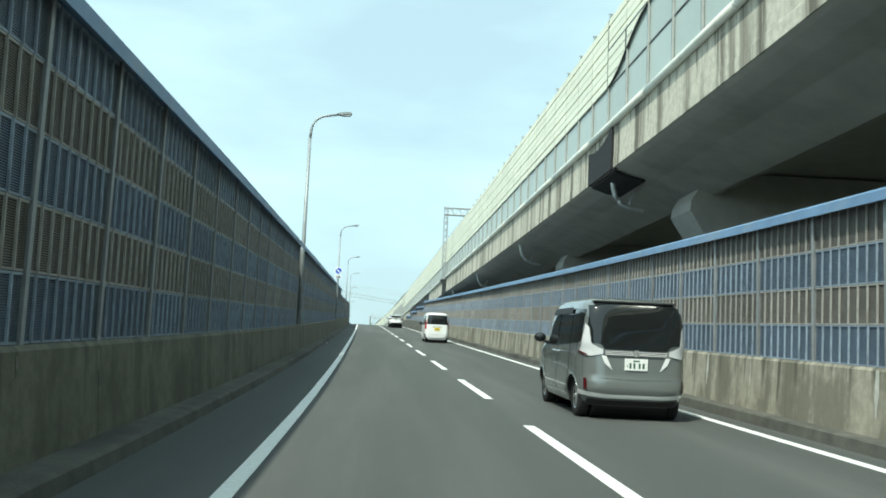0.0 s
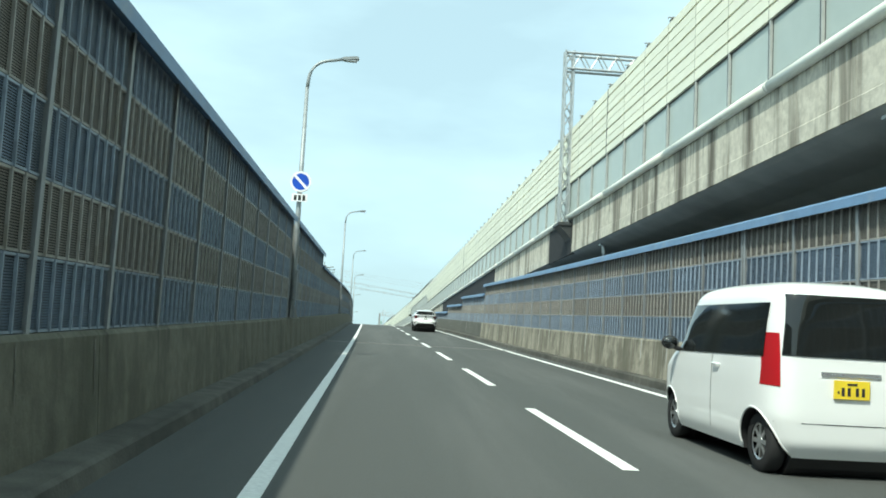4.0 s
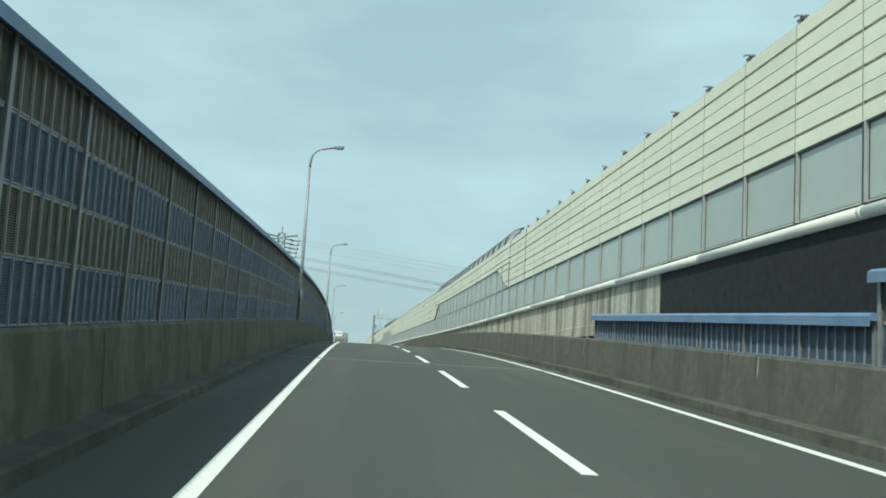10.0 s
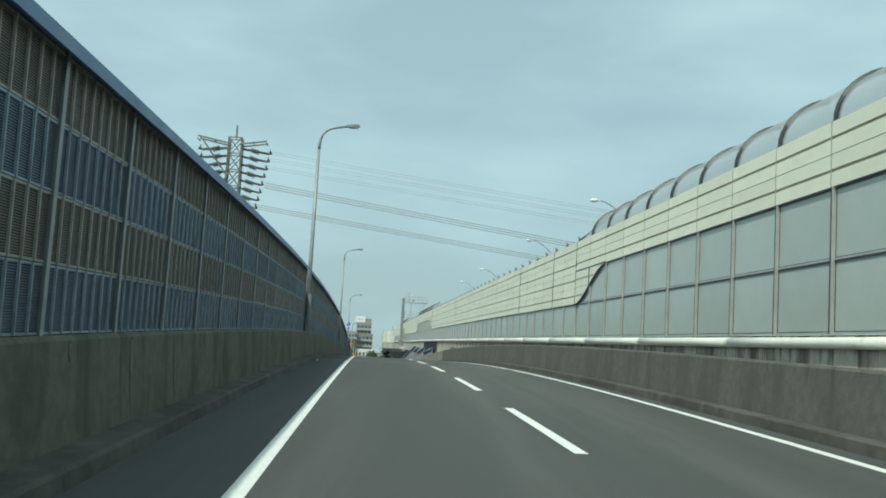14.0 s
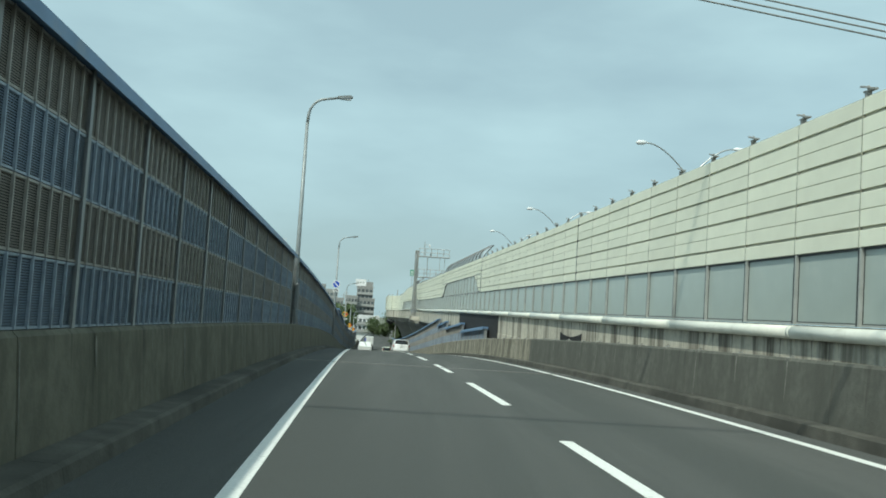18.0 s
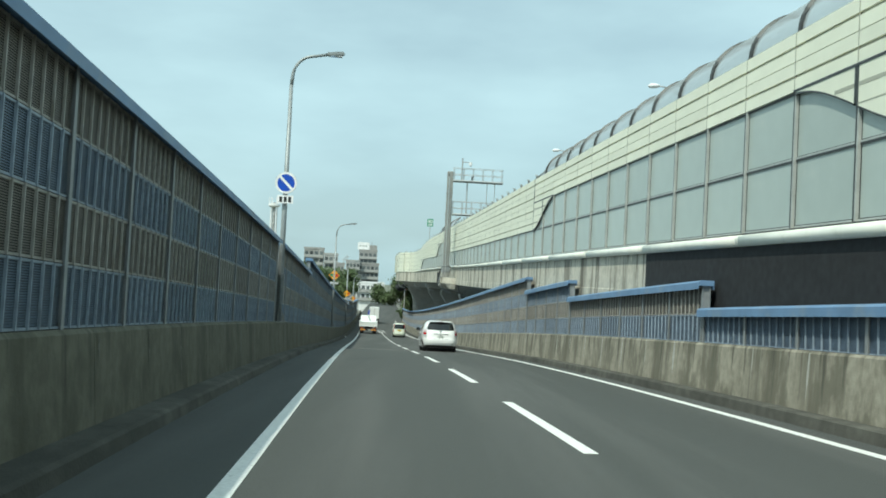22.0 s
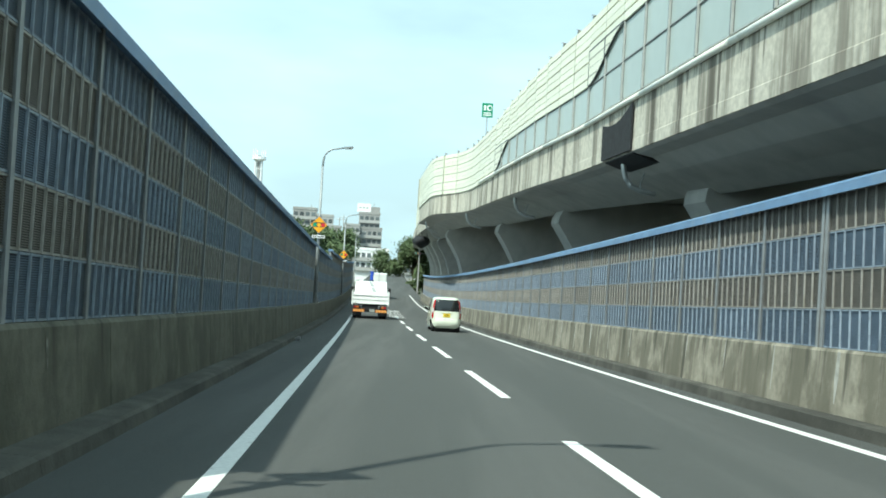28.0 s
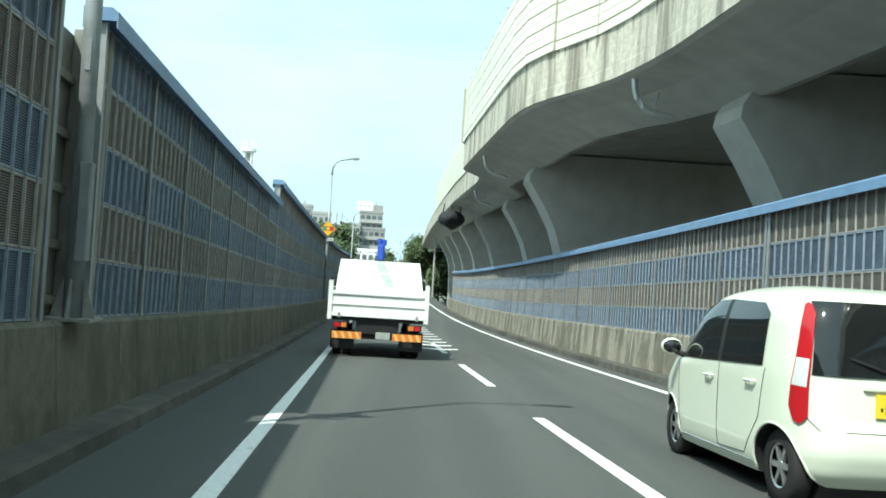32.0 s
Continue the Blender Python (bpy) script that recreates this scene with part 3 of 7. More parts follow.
SUNNY = "sunlit wall of blue and brown louvre panels with a blue cap"
for s0, s1, rows in ((-13.6, 26.4, 4), (26.4, 66.4, 4), (66.4, 105.4, 4), (105.4, 118.8, 3), (118.8, 131.2, 2), (131.2, 145.2, 1), (265.0, 277.1, 1), (277.1, 289.1, 2),
                    (289.1, 297.2, 3), (297.2, 337.2, 4), (337.2, 377.2, 4), (377.2, 407.2, 4), (407.2, 439.2, 4)):
    barrier(1, s0 + 0.06, s1 - 0.06, rows, SUNNY if rows > 3 else "low stepped stretch of louvre wall with a blue cap")

# pale lime runs under the posts of the right base
for i in range(229):
    s = -9.5 + 2.0 * i
    if random.random() < 0.3 or 140 < s < 266:
        continue
    h, w = random.uniform(0.2, 0.6) + (0.2 if s > 272 or s < 130 else 0), random.uniform(0.02, 0.06)
    q = []
    for z, f in ((0.99, 0.7), (0.99 - h * 0.5, 1.0), (0.99 - h, 0.25)):
        l = 4.02 + 0.06 * z / 0.98 - 0.006
        q += [road(s - w * f, l, z), road(s + w * f, l, z)]
    piece("lime_streak", mesh_of("lime_streak", q, [(0, 1, 3, 2), (2, 3, 5, 4)], PALE_STREAK), base_right, NOWHERE)

# cut-off post feet along the open stretch, each with its own run
foot = Shape()
foot.box(-0.085, 0.085, -0.01, 0.13, -0.03, 0.03, FAINT_RUN, 0.008)
foot.box(-0.025, 0.025, 0.03, 0.09, 0.03, 0.065, RUST_GREY)
POST_FOOT = foot.mesh("post_foot")
for first, last, wide, deep in ((146.0, 170.0, 0.07, 0.45), (227.43, 265.0, 0.022, 0.72)):
    s = first
    while s < last:
        m = along(s, 4.085, 1.0) @ Matrix.Rotation(math.pi, 4, "Z")
        piece("post_foot", POST_FOOT, base_right, m, "pale stub of a removed post")
        h, w = deep * random.uniform(0.6, 1.15), wide * random.uniform(0.6, 1.3)
        q = []
        for z, f in ((0.97, 1.0), (0.97 - h * 0.5, 0.8), (0.97 - h, 0.3)):
            l = 4.02 + 0.06 * z / 0.98 - 0.006
            q += [road(s - w * f, l, z), road(s + w * f, l, z)]
        piece("lime_streak", mesh_of("lime_streak", q, [(0, 1, 3, 2), (2, 3, 5, 4)], FAINT_RUN), base_right, NOWHERE)
        s += 2.0


def slack_net(s):
    u = (s - 242.5) / 3.2
    return [(4.31, 10.02), (4.31, 10.31 - 0.5 * u * (1 - u)), (4.33, 10.31 - 0.5 * u * (1 - u)), (4.33, 10.02)]


single("safety_net", swept(slack_net, 242.5, 245.7, 0.2, NET_BLACK, absolute=True), NOWHERE, "dark slack netting hung along the foot of the parapet", "netting", "parapet nettings")

for i in range(215):
    s = -8.0 + 2.0 * i + random.uniform(-0.15, 0.15)
    if random.random() < 0.3:
        continue
    long_run = random.random() < 0.25
    h, w = random.uniform(0.6, 0.88) if long_run else random.uniform(0.12, 0.5), random.uniform(0.012, 0.035)
    q = []
    for z, f in ((0.93, 0.6), (0.93 - h * 0.5, 1.0), (0.93 - h, 0.3)):
        l = -4.55 - 0.07 * z / 0.96 + 0.006
        q += [road(s + w * f, l, z), road(s - w * f, l, z)]
    piece("lime_streak", mesh_of("lime_streak", q, [(0, 1, 3, 2), (2, 3, 5, 4)], FAINT_RUN if long_run else PALE_MOSS), base_left, NOWHERE)

# ---- the elevated expressway beside the road ----
_ps = [-60, 20, 60, 90, 105, 140, 175, 220, 255, 290, 320, 345, 700]
_pz = [8.0, 8.45, 8.9, 9.4, 9.55, 9.95, 10.15, 10.6, 10.87, 11.1, 11.2, 11.45, 11.3]
_es = [-60, 348, 355, 362, 370, 376, 382, 384.5, 386.2, 387.5, 389, 391, 394, 408, 409, 411, 414, 430, 447, 470, 510, 690]
_el = [4.45, 4.45, 4.42, 4.1, 3.9, 3.82, 3.75, 3.5, 3.15, 2.65, 2.15, 1.9, 1.85, 1.83, 1.9, 3.0, 3.2, 3.2, 3.4, 3.8, 4.6, 9.0]


def smooth_interp(x, xs, ys, w=3.0):
    return float(np.mean([np.interp(x + d, xs, ys) for d in (-w, -w / 2, 0, w / 2, w)]))


def pipe_z(s):
    return smooth_interp(s, _ps, _pz, 8.0)


def edge_l(s):
    return smooth_interp(s, _es, _el, 1.0) if s > 346 else 4.45


def v_pose(s, dz, out=0.0):
    """A pose on the face of the viaduct, dz above its pipe: x along, y to the left (outwards)."""
    a, b = edge_l(s - 0.5), edge_l(s + 0.5)
    return along(s, edge_l(s) - out, pipe_z(s) + dz, True, slope=pipe_z(s + 0.5) - pipe_z(s - 0.5), turn=-math.atan(b - a))


viaduct = thing("viaduct", NOWHERE, "grey concrete expressway viaduct with a stained parapet", "viaduct", kind="structure")
DARK_SPANS = [(27.3, 30.2), (82.9, 87.1), (103.8, 140.6), (262.0, 282.0), (348.6, 351.7)]


def low(s):
    return float(np.interp(s, [300, 335], [1.30, 1.37]))


def parapet_profile(s):
    """A face with a slightly proud band along its foot."""
    e, p, b = edge_l(s), pipe_z(s), pipe_z(s) - low(s)
    return [(e - 0.012, b), (e - 0.012, b + 0.29), (e, b + 0.305), (e, p + 0.10), (e + 0.03, p + 0.12), (e + 0.26, p + 0.12), (e + 0.26, b)]


def deck_profile(s):
    e, p = edge_l(s), pipe_z(s)
    a = float(np.interp(s, [300, 335], [2.5, 2.25]))
    g = float(np.interp(s, [300, 332, 348, 364], [2.12, 2.38, 2.36, 2.10]))
    return [(e + 0.02, p - low(s) - 0.005), (e + 0.27, p - 0.9), (e + 19, p - 0.8), (e + 19, p - 1.3), (e + a + 0.3, p - 1.45), (e + a + 0.2, p - g + 0.02), (e + a, p - g),
            (e + a * 0.76, p - g * 0.885), (e + a * 0.48, p - g * 0.77), (e + a * 0.24, p - 1.50), (e + 0.15, p - low(s) - 0.06)]


OPEN_SPANS = [d for d in DARK_SPANS if d[1] - d[0] > 3.5]
edges = [-50.0] + [v for d in OPEN_SPANS for v in d] + [600.0]
for a, b in zip(edges[0::2], edges[1::2]):
    s = a
    while s < b - 0.01:
        e = min(2 * math.floor((s + 1.001) / 2) + 1.0 if s < 460 else s + 12.0, b)
        if b - e < 0.3:
            e = b
        piece("parapet_block", swept(parapet_profile, s + 0.006, e - 0.006, 1, PARAPET, absolute=True, top=pipe_z), viaduct, NOWHERE)
        s = e
piece("deck", swept(deck_profile, -50, 600, 2, GIRDER, absolute=True, smooth=False), viaduct, NOWHERE, "smooth grey underside with a haunched box girder")
piece("expressway_lanes", swept(lambda s: [(edge_l(s) + 0.5, pipe_z(s) - 0.89), (edge_l(s) + 0.5, pipe_z(s) - 0.79), (edge_l(s) + 18.6, pipe_z(s) - 0.7), (edge_l(s) + 18.6, pipe_z(s) - 0.8)],
      -50, 600, 4, ASPHALT, absolute=True), viaduct, NOWHERE, "dark asphalt on the viaduct deck")
piece("far_parapet", swept(lambda s: [(edge_l(s) + 18.7, pipe_z(s) - 1.3), (edge_l(s) + 18.7, pipe_z(s) + 0.1), (edge_l(s) + 19.0, pipe_z(s) + 0.1), (edge_l(s) + 19.0, pipe_z(s) - 1.3)],
      -50, 600, 4, PARAPET, absolute=True, top=pipe_z), viaduct, NOWHERE)
for a, b in DARK_SPANS:
    def net(s):
        e, p = edge_l(s) - (0.03 if b - a > 3.5 else 0.09), pipe_z(s)
        # long nets are drawn lower, added to darken the gap beneath the parapet
        foot = p - (2.6 if b - a > 6 else 1.36)
        u = (s - a) / (b - a)
        head = p + 0.12 if b - a > 3.5 else p - 0.12 - 0.22 * u - 0.22 * math.sin(math.pi * u)
        return [(e, foot), (e, head), (e + 0.05, head), (e + 0.05, foot)]
    ob = single("safety_net", swept(net, a + 0.02, b - 0.02, 0.3, NET_BLACK, absolute=True), NOWHERE, "black protective netting closing a gap in the parapet", "netting", "parapet nettings")
    if b - a < 3.5:
        piece("net_drape", swept(lambda s: [(edge_l(s) + 0.04, pipe_z(s) - 1.37), (edge_l(s) + 0.95, pipe_z(s) - 1.60), (edge_l(s) + 0.93, pipe_z(s) - 1.65), (edge_l(s) + 0.5, pipe_z(s) - 1.58),
                                            (edge_l(s) + 0.04, pipe_z(s) - 1.43)], a + 0.1, b - 0.1, 1, NET_BLACK, absolute=True), ob, NOWHERE)
    for s in (a, b):
        piece("net_rail", swept(lambda q: [(edge_l(q) + 0.02, pipe_z(q) - 1.36), (edge_l(q) + 0.02, pipe_z(q) - 0.1), (edge_l(q) + 0.1, pipe_z(q) - 0.1), (edge_l(q) + 0.1, pipe_z(q) - 1.36)],
              s - 0.04, s + 0.04, 1, DARK_FRAME, absolute=True), ob, NOWHERE)


def pipe_r(s):
    return float(np.interp(s, [100, 150, 182, 200, 300, 330], [0.105, 0.085, 0.085, 0.105, 0.105, 0.075]))


def pipe_ring(s, more):
    e, p, r = edge_l(s) - 0.05, pipe_z(s), pipe_r(s) + more
    return [(e + r * math.cos(k * math.pi / 8), p + r * math.sin(k * math.pi / 8)) for k in range(16)]


s = -48.0
pipe_root = thing("parapet_pipe", NOWHERE, "cream-white painted conduit pipe along the parapet top", "pipe")
while s < 374:
    piece("pipe_length", swept(lambda q: pipe_ring(q, 0.0), s + 0.01, s + 5.99, 2, PIPE_WHITE, absolute=True, smooth=True), pipe_root, NOWHERE)
    piece("sleeve", swept(lambda q: pipe_ring(q, 0.004), s - 0.05, s + 0.05, 1, PIPE_WHITE, absolute=True, smooth=True), pipe_root, NOWHERE)
    s += 6.0

# ---- cream noise wall of the expressway: milky panes below, ribbed cream panels above ----
DOUBLE = [(-30, 28.0), (162.0, 200.0), (270.0, 298.0), (338.0, 354.0)]
DOMES = [(164.0, 198.0), (272.0, 296.0), (340.0, 350.0)]
NO_PANES = 372.0
PANE_H, CREAM_H = 1.09, 0.54


def wall_top(s):
    return float(np.interp(s, [-30, 40, 70, 100, 150, 180, 225, 250, 275, 300, 358, 367, 374], [3.31, 3.29, 3.24, 3.24, 3.26, 3.31, 3.31, 3.26, 3.27, 3.30, 3.31, 2.95, 2.47]))


def is_double(s):
    return any(a <= s < b for a, b in DOUBLE)


def make_pane(h):
    sh = Shape()
    sh.box(-0.94, 0.94, -0.012, 0.012, 0.03, h - 0.03, PANE)
    sh.box(-0.96, 0.96, -0.03, 0.035, 0.0, 0.03, MULLION)
    for x0, x1, z0, z1 in ((-0.945, -0.925, 0.03, h - 0.03), (0.925, 0.945, 0.03, h - 0.03), (-0.925, 0.925, 0.03, 0.045)):
        sh.box(x0, x1, -0.02, 0.018, z0, z1, DARK_FRAME)
    sh.box(-0.96, 0.96, -0.03, 0.03, h - 0.035, h, DARK_FRAME)
    return sh.mesh("pane")


def make_cream(h):
    """A ribbed sheet: two flat fields, a deep gap between them and a thin groove on top, their shade painted in."""
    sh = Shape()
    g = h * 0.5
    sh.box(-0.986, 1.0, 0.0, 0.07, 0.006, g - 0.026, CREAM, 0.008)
    sh.box(-0.986, 1.0, -0.03, 0.035, g - 0.03, g + 0.03, GROOVE_SHADE)
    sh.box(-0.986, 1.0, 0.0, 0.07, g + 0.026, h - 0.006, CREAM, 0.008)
    sh.box(-0.986, 1.0, -0.03, 0.055, h - 0.012, h + 0.006, GROOVE_SHADE)
    sh.box(-1.0, 1.0, -0.06, -0.032, 0.0, h, GROOVE_SHADE)
    sh.box(-1.0, -0.986, -0.03, 0.0725, 0.0, h, SEAM_DARK)
    return sh.mesh("cream_panel")


def mullion_mesh(h):
    sh = Shape()
    sh.box(-0.055, -0.018, -0.06, 0.07, 0, h, MULLION)
    sh.box(0.024, 0.055, -0.06, 0.055, 0, h, DARK_FRAME)
    sh.box(-0.018, 0.024, -0.05, 0.02, 0, h, DARK_FRAME)
    return sh.mesh("mullion")


PANE_MESH = make_pane(PANE_H)
CREAM_MESH = {h: make_cream(h) for h in (CREAM_H,)}
MULLION_1, MULLION_2 = mullion_mesh(PANE_H), mullion_mesh(2 * PANE_H)
clip_sh = Shape()  # small brackets along the top
clip_sh.box(-0.04, 0.04, -0.05, 0.05, 0, 0.12, RUST_GREY)
clip_sh.box(-0.28, 0.12, -0.04, 0.04, 0.12, 0.15, RUST_GREY)
clip_sh.tube([(-0.25, 0, 0.13), (-0.05, 0.1, 0.2), (0.2, 0.05, 0.26)], 0.022, RUST_GREY, 5)
clip_sh.tube([(0.1, -0.05, 0.13), (0.0, 0, 0.24)], 0.022, RUST_GREY, 5)
CLIP = clip_sh.mesh("top_bracket")
arc_pts = [(0.04 - 0.0, -1.05 * (1 - math.cos(a)), 0.90 * math.sin(a)) for a in [i * radians(78) / 9 for i in range(10)]]
arc_sh = Shape()
arc_sh.tube([(0, y, z) for _, y, z in arc_pts], 0.055, DARK_FRAME, 6)
ARC = arc_sh.mesh("hoop")
dome_v, dome_f = [], []
for i, (_, y, z) in enumerate(arc_pts):
    dome_v += [(0.05, y, z), (1.95, y, z), (0.05, y - 0.012, z - 0.008), (1.95, y - 0.012, z - 0.008)]
    if i:
        o = 4 * i
        dome_f += [(o - 4, o - 3, o + 1, o), (o - 1, o - 2, o + 2, o + 3)]
DOME_SHEET = material("dome_sheet", (0.50, 0.53, 0.54), 0.4, vary=0.05, scale=0.7, spec=0.5)
sheet_nodes, sheet_links = DOME_SHEET.node_tree.nodes, DOME_SHEET.node_tree.links
clear = sheet_nodes.new("ShaderNodeBsdfTransparent")
clear.inputs["Color"].default_value = (0.93, 0.95, 0.95, 1)
sheet_mix = sheet_nodes.new("ShaderNodeMixShader")
sheet_mix.inputs["Fac"].default_value = 0.42
sheet_links.new(clear.outputs["BSDF"], sheet_mix.inputs[1])
sheet_links.new(sheet_nodes["Principled BSDF"].outputs["BSDF"], sheet_mix.inputs[2])
sheet_links.new(sheet_mix.outputs["Shader"], sheet_nodes["Material Output"].inputs["Surface"])
DOME = mesh_of("canopy_sheet", dome_v, dome_f, DOME_SHEET, True)


# the sheet and cable that run down from the last hoop to the wall top
tail_v, tail_f, tail_line = [], [], []
for j in range(7):
    w = j / 6
    k = (1 - w) ** 1.4
    tail_v += [(2.0 * w, y * k, z * k + 0.01) for _, y, z in arc_pts]
    tail_line.append((2.0 * w, arc_pts[-1][1] * k, arc_pts[-1][2] * k + 0.05))
    if j:
        o = len(arc_pts) * j
        tail_f += [(o + i, o + i + 1, o + i + 1 - len(arc_pts), o + i - len(arc_pts)) for i in range(len(arc_pts) - 1)]
TAIL = mesh_of("end_sheet", tail_v, tail_f, DOME_SHEET, True)
tail_sh = Shape()
tail_sh.tube(tail_line, 0.03, DARK_FRAME, 6)
TAIL_EDGE = tail_sh.mesh("edge_cable", True)


def s_curve(u0, u1):
    """One bay of the ribbed cream sheet whose lower edge swings from the high window head (u = 0) to the low one (u = 1)."""
    def edge(x):
        u = u0 + (u1 - u0) * (x + 1.0) / 2
        return PANE_H * (1 - u * u * (3 - 2 * u)) * 0.96 + 0.012
    sh = Shape()
    xs = [-0.94 + 1.88 * i / 20 for i in range(21)]
    low_z = [edge(x) for x in xs]
    sh.plate(list(zip(xs, low_z)) + [(0.94, PANE_H - 0.012), (-0.94, PANE_H - 0.012)], 0.05, CREAM)
    # flat dark strips stand in for the shade of the grooves
    for g, h in ((0.27, 0.028), (0.54, 0.008), (0.81, 0.028)):
        run = [x for x, z in zip(xs, low_z) if z < g - h]
        if len(run) > 1:
            sh.box(run[0], run[-1], 0.0255, 0.029, g - h, g + h, GROOVE_SHADE)
    for (x0, z0), (x1, z1) in zip(zip(xs, low_z), list(zip(xs, low_z))[1:]):
        sh.add([(x0, 0.028, z0 - 0.03), (x1, 0.028, z1 - 0.03), (x1, 0.028, z1), (x0, 0.028, z0),
                (x0, -0.03, z0 - 0.03), (x1, -0.03, z1 - 0.03), (x1, -0.03, z1), (x0, -0.03, z0)],
               [(0, 1, 2, 3), (4, 7, 6, 5), (0, 4, 5, 1), (2, 6, 7, 3)], DARK_FRAME)
    sh.box(-1.0, 1.0, -0.02, 0.034, PANE_H - 0.02, PANE_H + 0.02, DARK_FRAME)
    for x, z in ((-0.97, low_z[0]), (0.97, low_z[-1])):
        sh.box(x - 0.022, x + 0.022, -0.02, 0.031, z, PANE_H - 0.022, DARK_FRAME)
    return sh.mesh("curved_panel")


FALLING, RISING = (s_curve(0, 0.5), s_curve(0.5, 1)), (s_curve(1, 0.5), s_curve(0.5, 0))
CURVES = {}
for a, b in DOUBLE:
    if a > 0:
        CURVES[a + 1.0], CURVES[a + 3.0] = RISING
    CURVES[b - 3.0], CURVES[b - 1.0] = FALLING
seam_sh = Shape()
seam_sh.box(-0.017, 0.017, 0.04, 0.082, 0.0, 1.0, DARK_FRAME)
SEAM = seam_sh.mesh("expansion_seam")
SEAMS = (28.0, 78.0, 122.0, 158.0, 162.0, 200.0, 204.0, 212.0, 244.0, 270.0, 298.0)
wall_at = None
for i in range(0, 246):
    s = -28.0 + 2.0 * i
    if i % 20 == 0:
        wall_at = thing("sound_wall", v_pose(s, 0.13), "tall sunlit sound wall of cream ribbed panels over milky panes" if s < NO_PANES - 30 else
                        "tall curving sound wall of cream ribbed panels", "sound wall", "sound walls on the viaduct")
    mid = s + 1.0
    dome = any(a <= mid < b for a, b in DOMES)
    panes = 0 if s >= NO_PANES else 2 if is_double(mid) else 1
    low_z = 0.13 if panes else -0.11
    if panes:
        piece("mullion", MULLION_2 if panes == 2 else MULLION_1, wall_at, v_pose(s, low_z))
    for r in range(panes):
        piece("pane", PANE_MESH, wall_at, v_pose(mid, low_z + r * PANE_H))
    start = low_z + panes * PANE_H
    rows = 2 if panes == 2 else 4 if panes == 1 else 5
    high = wall_top(mid) - start
    wide = math.hypot(1.0, (edge_l(mid + 1) - edge_l(mid - 1)) / 2) * (1.03 if s > 380 else 1.0)
    for r in range(rows):
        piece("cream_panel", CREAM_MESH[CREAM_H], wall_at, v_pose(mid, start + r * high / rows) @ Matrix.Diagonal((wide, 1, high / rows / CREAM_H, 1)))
    if s in SEAMS:
        piece("expansion_seam", SEAM, wall_at, v_pose(s, start) @ Matrix.Diagonal((1, 1, high, 1)), "dark vertical joint")
    if mid in CURVES:
        piece("curved_panel", CURVES[mid], wall_at, v_pose(mid, low_z + PANE_H, 0.06), "ribbed cream panel with a swung lower edge")
    if panes == 1 and s + 4.0 >= NO_PANES:
        piece("curved_panel", FALLING[0 if s + 4.0 == NO_PANES else 1], wall_at, v_pose(mid, low_z, 0.06), "ribbed cream panel with a swung lower edge")
    if dome:
        m = v_pose(s, wall_top(s))
        piece("hoop", ARC, wall_at, m)
        piece("canopy_sheet", DOME, wall_at, m, "clear curved sheet")
    elif any(s == b for a, b in DOMES) or any(s + 2.0 == a for a, b in DOMES):
        m = v_pose(s, wall_top(s)) if any(s == b for a, b in DOMES) else v_pose(s + 2.0, wall_top(s + 2.0)) @ Matrix.Diagonal((-1, 1, 1, 1))
        piece("end_sheet", TAIL, wall_at, m, "clear sheet falling to the wall top")
        piece("edge_cable", TAIL_EDGE, wall_at, m)
        if any(s == b for a, b in DOMES):
            piece("hoop", ARC, wall_at, m)
    elif s < 410:
        piece("top_bracket", CLIP, wall_at, v_pose(s, wall_top(s)) @ Matrix.Scale(0.75, 4))

# ---- piers and drains of the viaduct ----
PIER_FIRST, PIER_STEP = 27.15, 16.95
for k in range(-2, 29):
    s = PIER_FIRST + PIER_STEP * k
    p, e = pipe_z(s), edge_l(s)
    base = along(s, 0, 0, True, slope=0.0)
    sh = Shape()
    out = [(e + 2.6, p - 1.5), (e + 12.0, p - 1.45), (e + 11.6, p - 2.4), (e + 9.0, p - 6.0), (e + 8.8, -3.2), (e + 3.6, -3.2), (e + 3.5, p - 7.0), (e + 3.35, p - 5.6),
           (e + 2.98, p - 4.4), (e + 2.45, p - 3.45), (e + 1.88, p - 2.58), (e + 1.92, p - 2.3), (e + 2.1, p - 2.0)]
    sh.plate([(-l, z) for l, z in out], 1.7, GIRDER, "x")
    single("pier", sh.mesh("pier"), base, "grey concrete pier with slanting shoulders under the viaduct", "pier", "viaduct piers", kind="structure")
drain_sh = Shape()
drain_sh.tube([(0, 0.15, 0.25), (0, 0.12, -0.05), (0, 0.06, -0.28), (0, -0.08, -0.48), (0, -0.35, -0.60), (0, -0.8, -0.68)], 0.075, GALV, 10)
drain_sh.tube([(0.12, -0.5, -0.1), (0.05, -0.4, -0.4), (0, -0.35, -0.62)], 0.025, GALV, 6)
drain_sh.box(-0.12, 0.12, 0.0, 0.28, 0.2, 0.26, GALV)
DRAIN = drain_sh.mesh("drain_pipe")
for k in range(-1, 24):
    s = PIER_FIRST + PIER_STEP * k + 1.45
    m = along(s, edge_l(s) + 0.45, pipe_z(s) - 1.62, True, slope=0.0)
    if s < 95 or s > 330:
        single("drain_pipe", DRAIN, m, "bent galvanised drain pipe under the viaduct edge", "drain pipe", "viaduct drains")

# unseen wall added on the far side, to darken the space below the deck
single("wall_far", swept(lambda s: [(24.5, -6.0), (24.5, pipe_z(s) - 0.9), (25.0, pipe_z(s) - 0.9), (25.0, -6.0)], -50, 600, 20, GIRDER, absolute=True), NOWHERE,
       "unseen plain concrete wall, added to darken the space under the deck", "wall", kind="structure")

